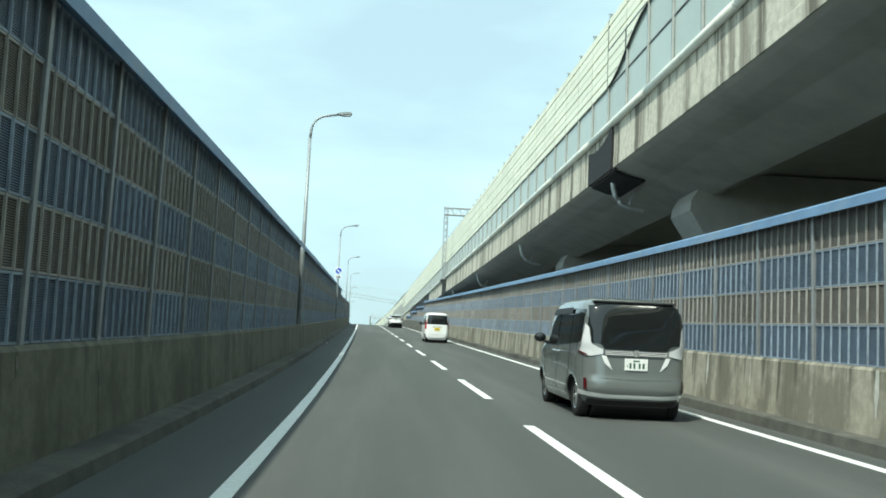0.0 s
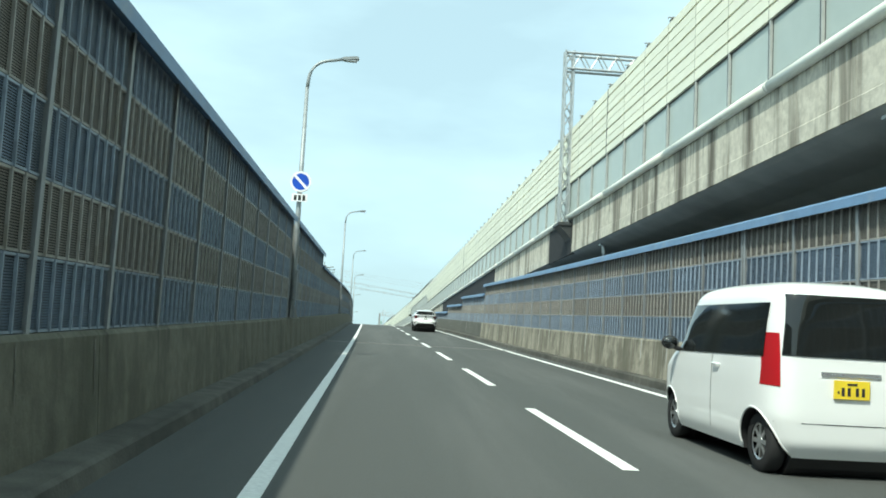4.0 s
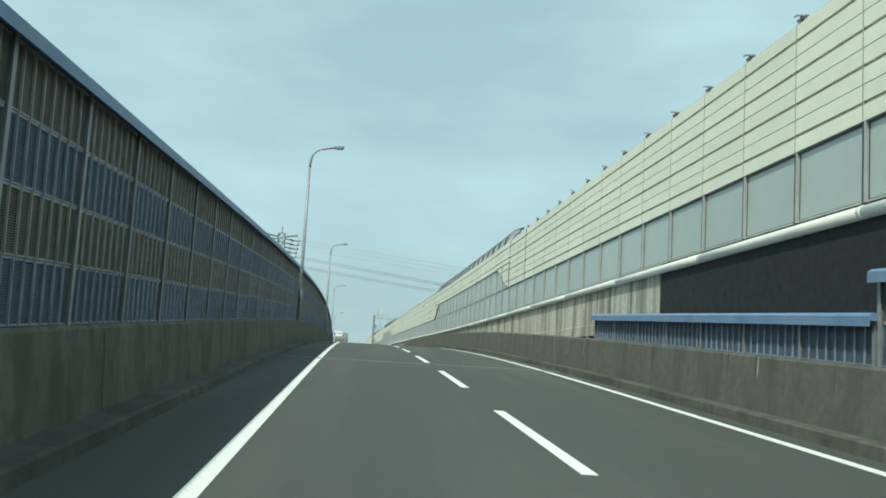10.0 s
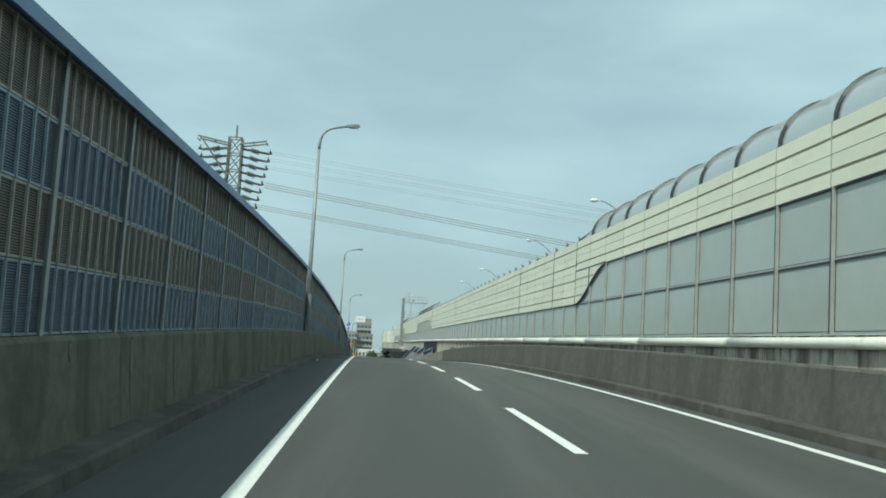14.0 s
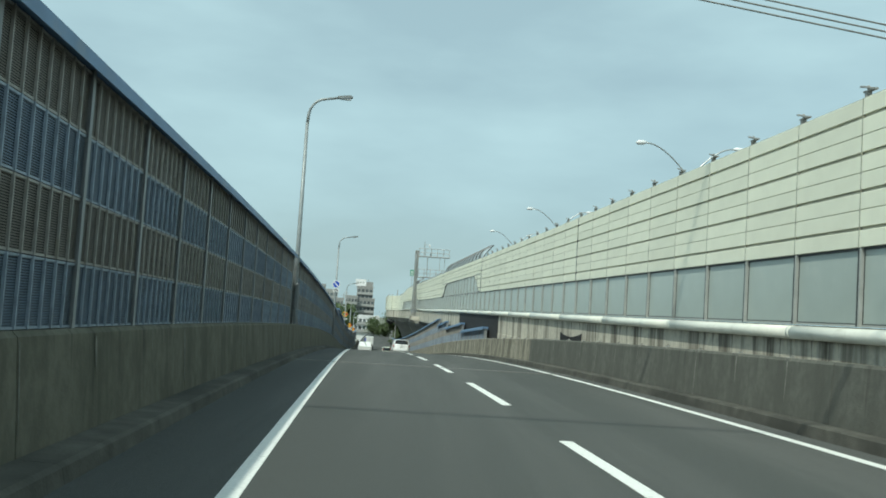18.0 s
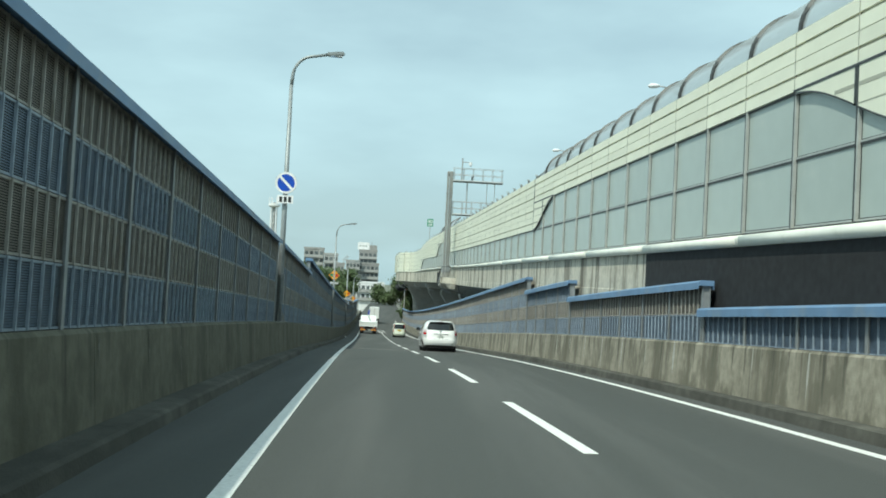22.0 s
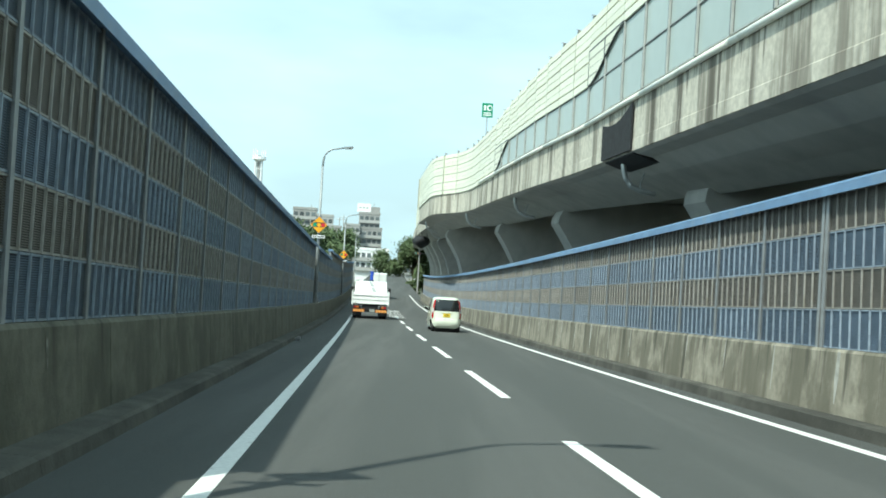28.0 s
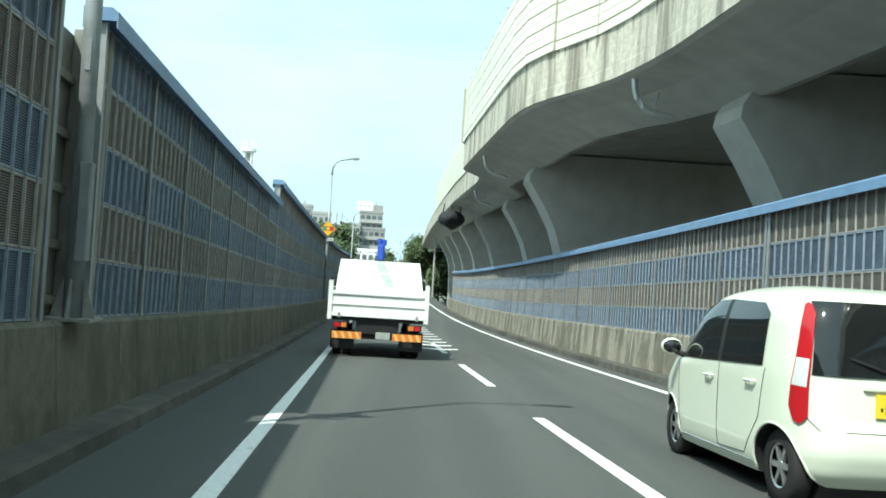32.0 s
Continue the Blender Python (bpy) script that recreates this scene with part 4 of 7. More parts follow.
# ---- street lamps on the left barrier ----
pole_sh = Shape()
pole_sh.tube([(0, 0, 0), (0, 0, 2.6), (0, 0, 6.55)], [0.078, 0.072, 0.052], LAMP_STEEL, 12)
POLE = pole_sh.mesh("pole", True)
arm_sh = Shape()
arm_pts = [(0, 0.0, 6.5)] + [(0, -0.55 * (1 - math.cos(a)) - 0.02, 6.75 + 0.62 * math.sin(a)) for a in [i * radians(82) / 7 for i in range(8)]] + [(0, -1.02, 7.46)]
arm_sh.tube(arm_pts, [0.051] * 3 + [0.042] * (len(arm_pts) - 3), LAMP_STEEL, 10)
ARM = arm_sh.mesh("arm", True)
head_sh = Shape()
head_sh.plate([(-1.42, 7.50), (-1.36, 7.545), (-0.98, 7.50), (-0.90, 7.45), (-1.0, 7.415), (-1.40, 7.46)], 0.20, LAMP_STEEL, "x")
HEAD = head_sh.mesh("lantern")
lens_sh = Shape()
lens_sh.box(-0.08, 0.08, -1.36, -1.05, 7.40, 7.425, CLEAR_LENS)
LENS_GLASS = lens_sh.mesh("glass")
foot_sh = Shape()
foot_sh.box(-0.2, 0.2, -0.2, 0.2, 0, 0.025, RUST_GREY)
for a in range(4):
    r = Matrix.Rotation(math.pi / 2 * a, 4, "Z")
    foot_sh.add([r @ Vector(q) for q in ((0.08, -0.008, 0.02), (0.19, -0.008, 0.02), (0.09, -0.008, 0.34), (0.08, 0.008, 0.02), (0.19, 0.008, 0.02), (0.09, 0.008, 0.34))],
                [(0, 1, 2), (5, 4, 3), (0, 3, 4, 1), (1, 4, 5, 2), (2, 5, 3, 0)], RUST_GREY)
FOOT = foot_sh.mesh("foot_plate")
hatch_sh = Shape()
hatch_sh.box(-0.14, -0.02, -0.115, -0.015, 0.50, 1.30, POST_STEEL, 0.012)
hatch_sh.box(-0.144, -0.02, -0.119, -0.015, 1.27, 1.31, POST_STEEL, 0.006)
HATCH = hatch_sh.mesh("service_box")
plate_sh = Shape()
plate_sh.box(-0.082, -0.07, -0.03, 0.02, 2.08, 2.33, POST_STEEL, 0.003)
TAG = plate_sh.mesh("marker_plate")
LAMPS = {}
for s in LAMP_AT + [455.0]:
    m = along(s + {118.59: 0.08, 202.31: 0.3, 328.68: -0.13}.get(s, 0.0), -4.62, 1.0, slope=0.0)
    lamp = thing("street_lamp", m, "slender galvanised street lamp with a curved arm", "street lamp", "street lamps on the left barrier")
    piece("pole", POLE, lamp, m)
    piece("arm", ARM, lamp, m)
    head = piece("lantern", HEAD, lamp, m, "flat grey lantern")
    piece("glass", LENS_GLASS, head, m)
    piece("foot_plate", FOOT, lamp, m)
    piece("service_box", HATCH, lamp, m, "long grey cover box")
    piece("marker_plate", TAG, lamp, m, "narrow grey plate")
    LAMPS[s] = m


def disc(r, n=28, cx=0.0, cz=0.0):
    return [(cx + r * math.cos(2 * math.pi * i / n), cz + r * math.sin(2 * math.pi * i / n)) for i in range(n)]


def facing(s, l, z):
    """A pose for a sign: x to the driver's right, y onwards along the road, z up."""
    return along(s, l, z, slope=0.0) @ Matrix.Rotation(-math.pi / 2, 4, "Z")


def flat(sh, outline, y, mat):
    sh.add([(x, y, z) for x, z in outline], [tuple(range(len(outline)))], mat)


def clamp(parent, m, z):
    sh = Shape()
    sh.box(-0.12, 0.12, 0.015, 0.05, z - 0.02, z + 0.02, GALV)
    sh.box(-0.12, -0.10, 0.05, 0.22, z - 0.02, z + 0.02, GALV)
    sh.box(0.10, 0.12, 0.05, 0.22, z - 0.02, z + 0.02, GALV)
    piece("clamp", sh.mesh("clamp"), parent, m)


for s in (285.92, 76.67):
    m = facing(s - 0.16, -4.60, 4.80)
    sign = thing("road_sign", m, "round faded blue and white sign on a lamp post", "road sign", "round signs")
    a = Shape()
    a.plate(disc(0.30), 0.012, GALV)
    flat(a, disc(0.297), -0.010, SIGN_WHITE)
    flat(a, disc(0.285), -0.012, SIGN_WHITE)
    flat(a, disc(0.235), -0.014, SIGN_BLUE)
    q = 0.0255
    flat(a, [(-0.165 - q, 0.165 - q), (0.165 - q, -0.165 - q), (0.165 + q, -0.165 + q), (-0.165 + q, 0.165 + q)], -0.016, SIGN_WHITE)
    piece("disc", a.mesh("disc"), sign, m)
    b = Shape()
    b.box(-0.22, 0.22, -0.006, 0.006, -0.56, -0.34, SIGN_WHITE)
    for i in range(3):
        b.box(-0.16 + 0.12 * i, -0.08 + 0.12 * i, -0.010, -0.006, -0.53, -0.38, SIGN_BLACK)
    piece("sub_plate", b.mesh("sub_plate"), sign, m, "small white plate with dark marks")
    clamp(sign, m, 0.12)
    clamp(sign, m, -0.45)
for s in (328.68, 370.4, 412.9):
    m = facing(s - 0.16, -4.62, 4.71)
    sign = thing("warning_sign", m, "yellow diamond sign warning of traffic lights, on a lamp post", "road sign", "diamond signs")
    a = Shape()
    r = 0.41
    a.plate([(-r, 0), (0, -r), (r, 0), (0, r)], 0.012, GALV)
    flat(a, [(-r + 0.005, 0), (0, -r + 0.005), (r - 0.005, 0), (0, r - 0.005)], -0.009, SIGN_BLACK)
    flat(a, [(-r + 0.02, 0), (0, -r + 0.02), (r - 0.02, 0), (0, r - 0.02)], -0.011, SIGN_YELLOW)
    flat(a, disc(0.115, 20, -0.19) [5:16] + disc(0.115, 20, 0.19)[15:] + disc(0.115, 20, 0.19)[:6], -0.013, SIGN_BLACK)
    flat(a, disc(0.095, 20, -0.19), -0.015, SIGN_GREEN)
    flat(a, disc(0.095, 20, 0.0), -0.015, SIGN_YELLOW)
    flat(a, disc(0.095, 20, 0.19), -0.015, SIGN_RED)
    piece("diamond", a.mesh("diamond"), sign, m)
    b = Shape()
    b.box(-0.30, 0.30, -0.006, 0.006, -0.63, -0.49, SIGN_WHITE)
    for i in range(6):
        b.box(-0.26 + 0.09 * i, -0.20 + 0.09 * i, -0.010, -0.006, -0.60, -0.52, SIGN_BLACK)
    piece("sub_plate", b.mesh("sub_plate"), sign, m, "white plate with dark marks")
    clamp(sign, m, 0.15)
    clamp(sign, m, -0.56)


# ---- gantries on the parapet ----
def lattice(sh, x, y, z0, z1, w, mat, step=0.6, r=0.035):
    corners = [(x - w / 2, y - w / 2), (x + w / 2, y - w / 2), (x + w / 2, y + w / 2), (x - w / 2, y + w / 2)]
    for cx, cy in corners:
        sh.tube([(cx, cy, z0), (cx, cy, z1)], r, mat, 6)
    n = int((z1 - z0) / step)
    for i in range(n):
        for j in range(4):
            (ax, ay), (bx, by) = corners[j], corners[(j + 1) % 4]
            za, zb = z0 + (z1 - z0) * i / n, z0 + (z1 - z0) * (i + 1) / n
            if (i + j) % 2:
                za, zb = zb, za
            sh.tube([(ax, ay, za), (bx, by, zb)], r * 0.5, mat, 4, False)


m = along(83.45, 4.22, pipe_z(83.45) - 0.25, True, slope=0.0)
gantry = thing("cantilever_gantry", m, "slim grey lattice gantry on a dark bracket at the parapet", "gantry", "gantries")
a = Shape()
lattice(a, 0, 0, 0.0, 6.4, 0.30, GALV, 0.55, 0.045)
piece("column", a.mesh("column"), gantry, m)
b = Shape()
for z in (5.7, 6.3):
    b.tube([(-0.2, 0.1, z), (-0.2, -2.9, z)], 0.05, GALV, 8)
    b.tube([(0.2, 0.1, z), (0.2, -2.9, z)], 0.05, GALV, 8)
for i in range(9):
    y = -0.1 - i * 0.33
    b.tube([(-0.2, y, 5.7 + 0.6 * (i % 2)), (-0.2, y - 0.33, 6.3 - 0.6 * (i % 2))], 0.022, GALV, 5)
    b.tube([(0.2, y, 5.7 + 0.6 * (i % 2)), (0.2, y - 0.33, 6.3 - 0.6 * (i % 2))], 0.022, GALV, 5)
piece("arm", b.mesh("arm"), gantry, m)
c = Shape()
c.box(-0.5, 0.5, -0.35, 0.28, -0.1, 0.0, DARK_FRAME)
c.plate([(0.28, -0.02), (-0.35, -0.02), (-0.35, -0.75)], 0.9, DARK_FRAME, "x")
piece("bracket", c.mesh("bracket"), gantry, m, "dark wedge bracket")

m = along(333.4, 3.72, pipe_z(333.4) - 0.75, True, slope=0.0)
gantry = thing("sign_gantry", m, "grey steel gantry with service platforms, ladder and cameras", "gantry", "gantries")
a = Shape()
a.box(-0.24, 0.24, -0.22, 0.22, 0.72, 8.1, RUST_GREY, 0.02)
for z in (1.6, 3.2, 4.8, 6.4):
    a.box(-0.27, 0.27, -0.25, 0.25, z, z + 0.06, RUST_GREY)
piece("column", a.mesh("column"), gantry, m)
for y, top, mat in ((0.1, 7.9, DARK_FRAME), (-0.1, 6.0, GALV)):
    a = Shape()
    a.tube([(-0.27, y, 0.75), (-0.27, y, top)], 0.03, mat, 6)
    piece("conduit", a.mesh("conduit"), gantry, m)
b = Shape()
for x in (-0.25, 0.25):
    b.tube([(x - 0.55, 0.1, 0.2), (x - 0.55, 0.1, 7.7)], 0.025, GALV, 6)
for i in range(24):
    b.tube([(-0.8, 0.1, 0.35 + 0.3 * i), (-0.3, 0.1, 0.35 + 0.3 * i)], 0.014, GALV, 5)
piece("ladder", b.mesh("ladder"), gantry, m)
for z, reach in ((7.35, 4.1), (4.75, 4.0)):
    c = Shape()
    c.box(-0.35, 0.35, -reach, -0.2, z, z + 0.10, RUST_GREY)
    floor_part = piece("platform", c.mesh("platform"), gantry, m)
    for x in (-0.35, 0.35):
        c = Shape()
        c.tube([(x, -0.2, z + 0.05), (x, -reach, z + 0.05)], 0.07, GALV, 8)
        for h in (0.55, 1.05):
            c.tube([(x, -0.2, z + h), (x, -reach, z + h)], 0.022, GALV, 6)
        for i in range(6):
            y = -0.3 - i * (reach - 0.35) / 5
            c.tube([(x, y, z + 0.1), (x, y, z + 1.05)], 0.022, GALV, 6)
        piece("railing", c.mesh("railing"), floor_part, m)
for y in (-1.35, -2.9, -3.5):
    d = Shape()
    d.tube([(0, y, 4.8), (0, y, 7.4)], 0.06 if y > -2 else 0.03, GALV, 8)
    piece("hanger", d.mesh("hanger"), gantry, m)
d = Shape()
d.tube([(0, -0.9, 7.4), (0, -0.9, 9.2)], 0.06, GALV, 8)
d.tube([(0, -0.9, 8.9), (0, -1.55, 8.9)], 0.03, GALV, 6)
piece("mast", d.mesh("mast"), gantry, m)
e = Shape()
e.tube([(0, -1.55, 8.92), (0, -1.55, 8.72), (0, -1.55, 8.58)], [0.10, 0.13, 0.05], SIGN_WHITE, 10)
piece("camera_dome", e.mesh("camera_dome"), gantry, m, "white surveillance dome")
e = Shape()
e.tube([(0, -1.7, 7.5), (0, -1.7, 7.75), (0, -1.85, 7.8)], [0.05, 0.08, 0.06], DARK_FRAME, 8)
piece("sensor", e.mesh("sensor"), gantry, m)
f = Shape()
f.box(-0.31, 0.31, -0.30, 0.30, -0.10, 0.30, RUST_GREY, 0.02)
f.box(-0.34, 0.34, -0.33, 0.33, 0.30, 0.75, POST_STEEL, 0.015)
f.box(-0.38, 0.38, -0.37, 0.37, 0.745, 0.80, POST_STEEL, 0.01)
piece("base_box", f.mesh("base_box"), gantry, m, "grey steel base box with a flange")
for x, y in ((-0.26, 0.30), (0.0, 0.30), (0.26, 0.30), (-0.31, -0.1)):
    f = Shape()
    f.plate([(y, -0.12), (y + 0.16, -0.12), (y, 0.28)], 0.02, PALE_STREAK, "x") if y > 0 else f.plate([(-0.31, -0.12), (-0.48, -0.12), (-0.31, 0.28)], 0.02, PALE_STREAK, "y")
    piece("gusset", f.mesh("gusset"), gantry, m @ pose(x if y > 0 else 0, 0, 0))
plan = [(-1.0, -0.73), (-0.98, -0.4), (-0.80, 0.05), (-0.5, 0.34), (-0.2, 0.46), (0.2, 0.46), (0.5, 0.34), (0.80, 0.05), (0.98, -0.4), (1.0, -0.73)]
n = len(plan)
cv = [(x, y, -0.12) for x, y in plan] + [(x, y, -0.56) for x, y in plan] + [(x * 0.85, min(y, y * 0.5 - 0.3), -0.98) for x, y in plan]
cf = [tuple(range(n))] + [tuple(range(3 * n - 1, 2 * n - 1, -1))] + [(r + i, r + n + i, r + n + (i + 1) % n, r + (i + 1) % n) for r in (0, n) for i in range(n)]
corbel = mesh_of("corbel", cv, cf, PARAPET)
layer = corbel.uv_layers.new(name="surface")
layer.data.foreach_set("uv", [c for lp in corbel.loops for c in (332.8 + corbel.vertices[lp.vertex_index].co.x, corbel.vertices[lp.vertex_index].co.z - 0.2)])
piece("corbel", corbel, gantry, m, "stained concrete corbel")
for k in range(5):
    g = Shape()
    x = -0.30 + 0.05 * k
    g.tube([(x, 0.30, 0.0), (x - 0.04, 0.47, -0.10), (x - 0.06, 0.50, -0.45), (x - 0.02, 0.42, -0.75), (x + 0.1, 0.1, -1.0), (x + 0.3, -0.5, -1.1)], 0.028, RUBBER if k % 2 else GALV, 6)
    piece("cable", g.mesh("cable", True), gantry, m)
g = Shape()
g.tube([(-0.24, 0.47, -0.50), (-0.22, 0.44, -0.68), (-0.16, 0.3, -0.86)], [0.17, 0.16, 0.12], RUST_GREY, 10)
piece("cable_clamp", g.mesh("cable_clamp"), gantry, m, "rusty cable collar")

# green marker sign above the curve
m = facing(398.0, 6.2, 14.6)
sign = thing("marker_sign", m, "green expressway sign with white marks on a pole behind the wall", "road sign")
a = Shape()
a.tube([(0, 0.06, -6.6), (0, 0.06, 2.0)], 0.05, GALV, 8)
piece("pole", a.mesh("pole"), sign, m)
b = Shape()
b.box(-0.42, 0.42, -0.02, 0.02, 0.95, 2.05, SIGN_GREEN, 0.01)
flat(b, disc(0.22, 20, 0.15, 1.68), -0.024, SIGN_WHITE)
flat(b, disc(0.13, 20, 0.19, 1.68), -0.026, SIGN_GREEN)
b.box(-0.28, -0.12, -0.026, -0.02, 1.48, 1.88, SIGN_WHITE)
for i in range(2):
    b.box(-0.3, 0.3, -0.026, -0.02, 1.08 + 0.16 * i, 1.17 + 0.16 * i, SIGN_WHITE)
piece("board", b.mesh("board"), sign, m)

# ---- expressway lamps ----
two = Shape()
two.tube([(0, 0, 0), (0, 0, 10.9)], [0.11, 0.07], GALV, 10)
TWO_POLE = two.mesh("pole", True)
for i, s in enumerate((108.0, 151.0, 194.0, 244.5, 275.6, 318.8, 351.0)):
    m = along(s, 18.6, pipe_z(s) - 0.85, True, slope=0.0)
    lamp = thing("twin_lamp", m, "tall twin-armed expressway lamp behind the sound wall", "street lamp", "expressway lamps")
    piece("pole", TWO_POLE, lamp, m)
    for sg in (1, -1):
        a = Shape()
        pts = [(0, sg * 3.1 * u, 10.7 + 2.15 * math.sin(u * math.pi / 2 * 1.02)) for u in [k / 9 for k in range(10)]]
        a.tube(pts, 0.05, GALV, 8)
        piece("arm", a.mesh("arm", True), lamp, m)
        b = Shape()
        b.tube([(0, sg * 2.95, 12.86), (0, sg * 3.2, 12.85), (0, sg * 3.55, 12.83), (0, sg * 3.72, 12.8)], [0.06, 0.15, 0.16, 0.05], SIGN_WHITE, 10)
        piece("lantern", b.mesh("lantern", True), lamp, m)

# ---- pylon and power lines ----
m = along(219.2, -10.05, -4.0, True, slope=0.0)
pylon = thing("pylon", m, "steel lattice power pylon with rows of insulators behind the wall", "pylon")
a = Shape()
for z0, z1, w0, w1 in ((0, 14, 1.7, 1.05), (14, 24.4, 1.05, 0.85)):
    n = int((z1 - z0) / 0.85)
    for i in range(n):
        za, zb = z0 + (z1 - z0) * i / n, z0 + (z1 - z0) * (i + 1) / n
        wa, wb = w0 + (w1 - w0) * i / n, w0 + (w1 - w0) * (i + 1) / n
        for j in range(4):
            c0 = [(-1, -1), (1, -1), (1, 1), (-1, 1)][j]
            c1 = [(-1, -1), (1, -1), (1, 1), (-1, 1)][(j + 1) % 4]
            A0, A1 = (c0[0] * wa / 2, c0[1] * wa / 2, za), (c1[0] * wa / 2, c1[1] * wa / 2, za)
            B0, B1 = (c0[0] * wb / 2, c0[1] * wb / 2, zb), (c1[0] * wb / 2, c1[1] * wb / 2, zb)
            a.tube([A0, B0], 0.055, PYLON_STEEL, 5, False)
            a.tube([A0, B1], 0.03, PYLON_STEEL, 4, False)
            a.tube([A1, B0], 0.03, PYLON_STEEL, 4, False)
            a.tube([B0, B1], 0.03, PYLON_STEEL, 4, False)
SLIM = m @ Matrix.Diagonal((0.78, 0.78, 1, 1))
piece("mast", a.mesh("mast"), pylon, SLIM)
LEVELS = [20.9 + 0.42 * i for i in range(8)]
for sg in (1, -1):
    for k, z in enumerate(LEVELS):
        b = Shape()
        reach = 1.15 + 0.1 * k
        for dx in (-0.30, -0.02, 0.26):
            b.tube([(dx, sg * 0.42, z + 0.02), (dx, sg * (0.42 + reach), z - 0.16)], 0.022, DARK_FRAME, 5)
            for d in range(3):
                y = sg * (0.72 + 0.17 * d + 0.06 * k)
                zd = z - 0.03 - 0.035 * d
                b.tube([(dx, y - 0.075, zd), (dx, y - 0.06, zd), (dx, y - 0.015, zd), (dx, y, zd), (dx, y + 0.03, zd), (dx, y + 0.045, zd), (dx, y + 0.06, zd)],
                       [0.03, 0.115, 0.09, 0.04, 0.115, 0.09, 0.03], INSULATOR, 8)
        b.tube([(-0.34, sg * (0.5 + reach), z - 0.12), (0.32, sg * (0.5 + reach), z - 0.12)], 0.035, DARK_FRAME, 5)
        b.plate([(sg * (0.42 + reach), z - 0.19), (sg * (0.64 + reach), z - 0.16), (sg * (0.47 + reach), z + 0.12)], 0.05, DARK_FRAME, "x")
        piece("insulator", b.mesh("insulator"), pylon, SLIM)
# top cross-arm and its slanting stay
b = Shape()
for dx in (-0.45, 0.45):
    b.tube([(dx, 0.35, 24.05), (dx, 2.5, 24.35)], 0.05, PYLON_STEEL, 6)
    b.tube([(dx, -0.35, 24.05), (dx, -2.1, 24.3)], 0.05, PYLON_STEEL, 6)
    b.tube([(dx, 0.4, 22.3), (dx, 2.3, 24.3)], 0.045, PYLON_STEEL, 6)
for y in (2.5, 1.4, -1.2, -2.1):
    b.tube([(-0.45, y, 24.2), (0.45, y, 24.2)], 0.04, PYLON_STEEL, 6)
b.tube([(0, 0, 24.4), (0, 0, 25.1)], 0.06, PYLON_STEEL, 6)
piece("cross_arm", b.mesh("cross_arm"), pylon, SLIM)
for s, z_at, n in ((221.0, 18.42, 3), (228.0, 18.35, 3), (219.5, 19.1, 2), (219.8, 19.6, 2), (220.2, 20.05, 2)):
    for k in range(n):
        a = Shape()
        p0 = Vector((road(s, -8.6, 0, True).x, road(s, -8.6, 0, True).y, z_at - 0.13 * k))
        if s == 228.0:
            p0.x -= 30
            p0.z += 3.4
        p1 = Vector((70.0, p0.y + 8.0, z_at - 0.13 * (k + 78.0)  + (0.0 if n == 3 else 2.0) + 1.2))
        pts = [p0.lerp(p1, u / 12) - Vector((0, 0, 1.3 * 4 * (u / 12) * (1 - u / 12))) * 0.25 for u in range(13)]
        a.tube(pts, 0.018 if n == 3 else 0.006, RUST_GREY, 5)
        single("power_line", a.mesh("power_line"), NOWHERE, "thin dark overhead power line crossing the road", "cable", "power lines")

# ---- the far end: buildings, trees, poles ----
def building(x, y, w, d, z1, floors, bays, wall, label, roof_sign=False):
    z0 = -3.0
    m = pose(x, y, z0, 0, 0, 4)
    b = thing("building", m, label, "building", "far buildings")
    h = z1 - z0
    sh = Shape()
    sh.box(-w / 2, w / 2, -d / 2, d / 2, 0, h, wall)
    sh.box(-w / 2 - 0.15, w / 2 + 0.15, -d / 2 - 0.15, d / 2 + 0.15, h - 0.5, h + 0.35, wall)
    piece("wall", sh.mesh("wall"), b, m)
    win = Shape()
    bw, fh = w / bays, 3.1
    win.box(-bw * 0.34, bw * 0.34, -0.05, 0.05, 0, 1.5, FAR_GLASS)
    win.box(-bw * 0.38, bw * 0.38, -0.12, 0.0, -0.14, 0, WALL_PALE)
    wm = win.mesh("window")
    rail = Shape()
    rail.box(-w / 2, w / 2, -0.9, 0.0, -0.15, 0.0, WALL_PALE)
    rail.box(-w / 2, w / 2, -0.9, -0.84, 0.0, 1.0, WALL_PALE)
    rm = rail.mesh("balcony")
    for f in range(floors):
        zf = h - 0.6 - (f + 1) * fh
        if zf < 1:
            break
        piece("balcony", rm, b, m @ pose(0, -d / 2, zf))
        for i in range(bays):
            piece("window", wm, b, m @ pose(-w / 2 + bw * (i + 0.5), -d / 2 - 0.02, zf + 0.9))
    if roof_sign:
        r = Shape()
        r.box(-w * 0.62, w * 0.05, -0.2, 0.2, 0.3, 3.6, SIGN_WHITE, 0.05)
        for i in range(3):
            r.box(-w * 0.52 + i * w * 0.17, -w * 0.42 + i * w * 0.17, -0.24, -0.2, 1.7, 2.3, STRIPE_GREY)
        for i in (-0.25, 0.0, 0.18):
            r.tube([(w * i, 0.3, 0), (w * i, 0.3, 3.8)], 0.12, RUST_GREY, 6)
        piece("roof_sign", r.mesh("roof_sign"), b, m @ pose(0, -d / 2 + 1.2, h), "white roof board with dark marks")
        t = Shape()
        t.box(w * 0.05, w * 0.5, -1, 3, 0, 2.6, WALL_GREY)
        piece("penthouse", t.mesh("penthouse"), b, m @ pose(0, 1.0, h))
    return b


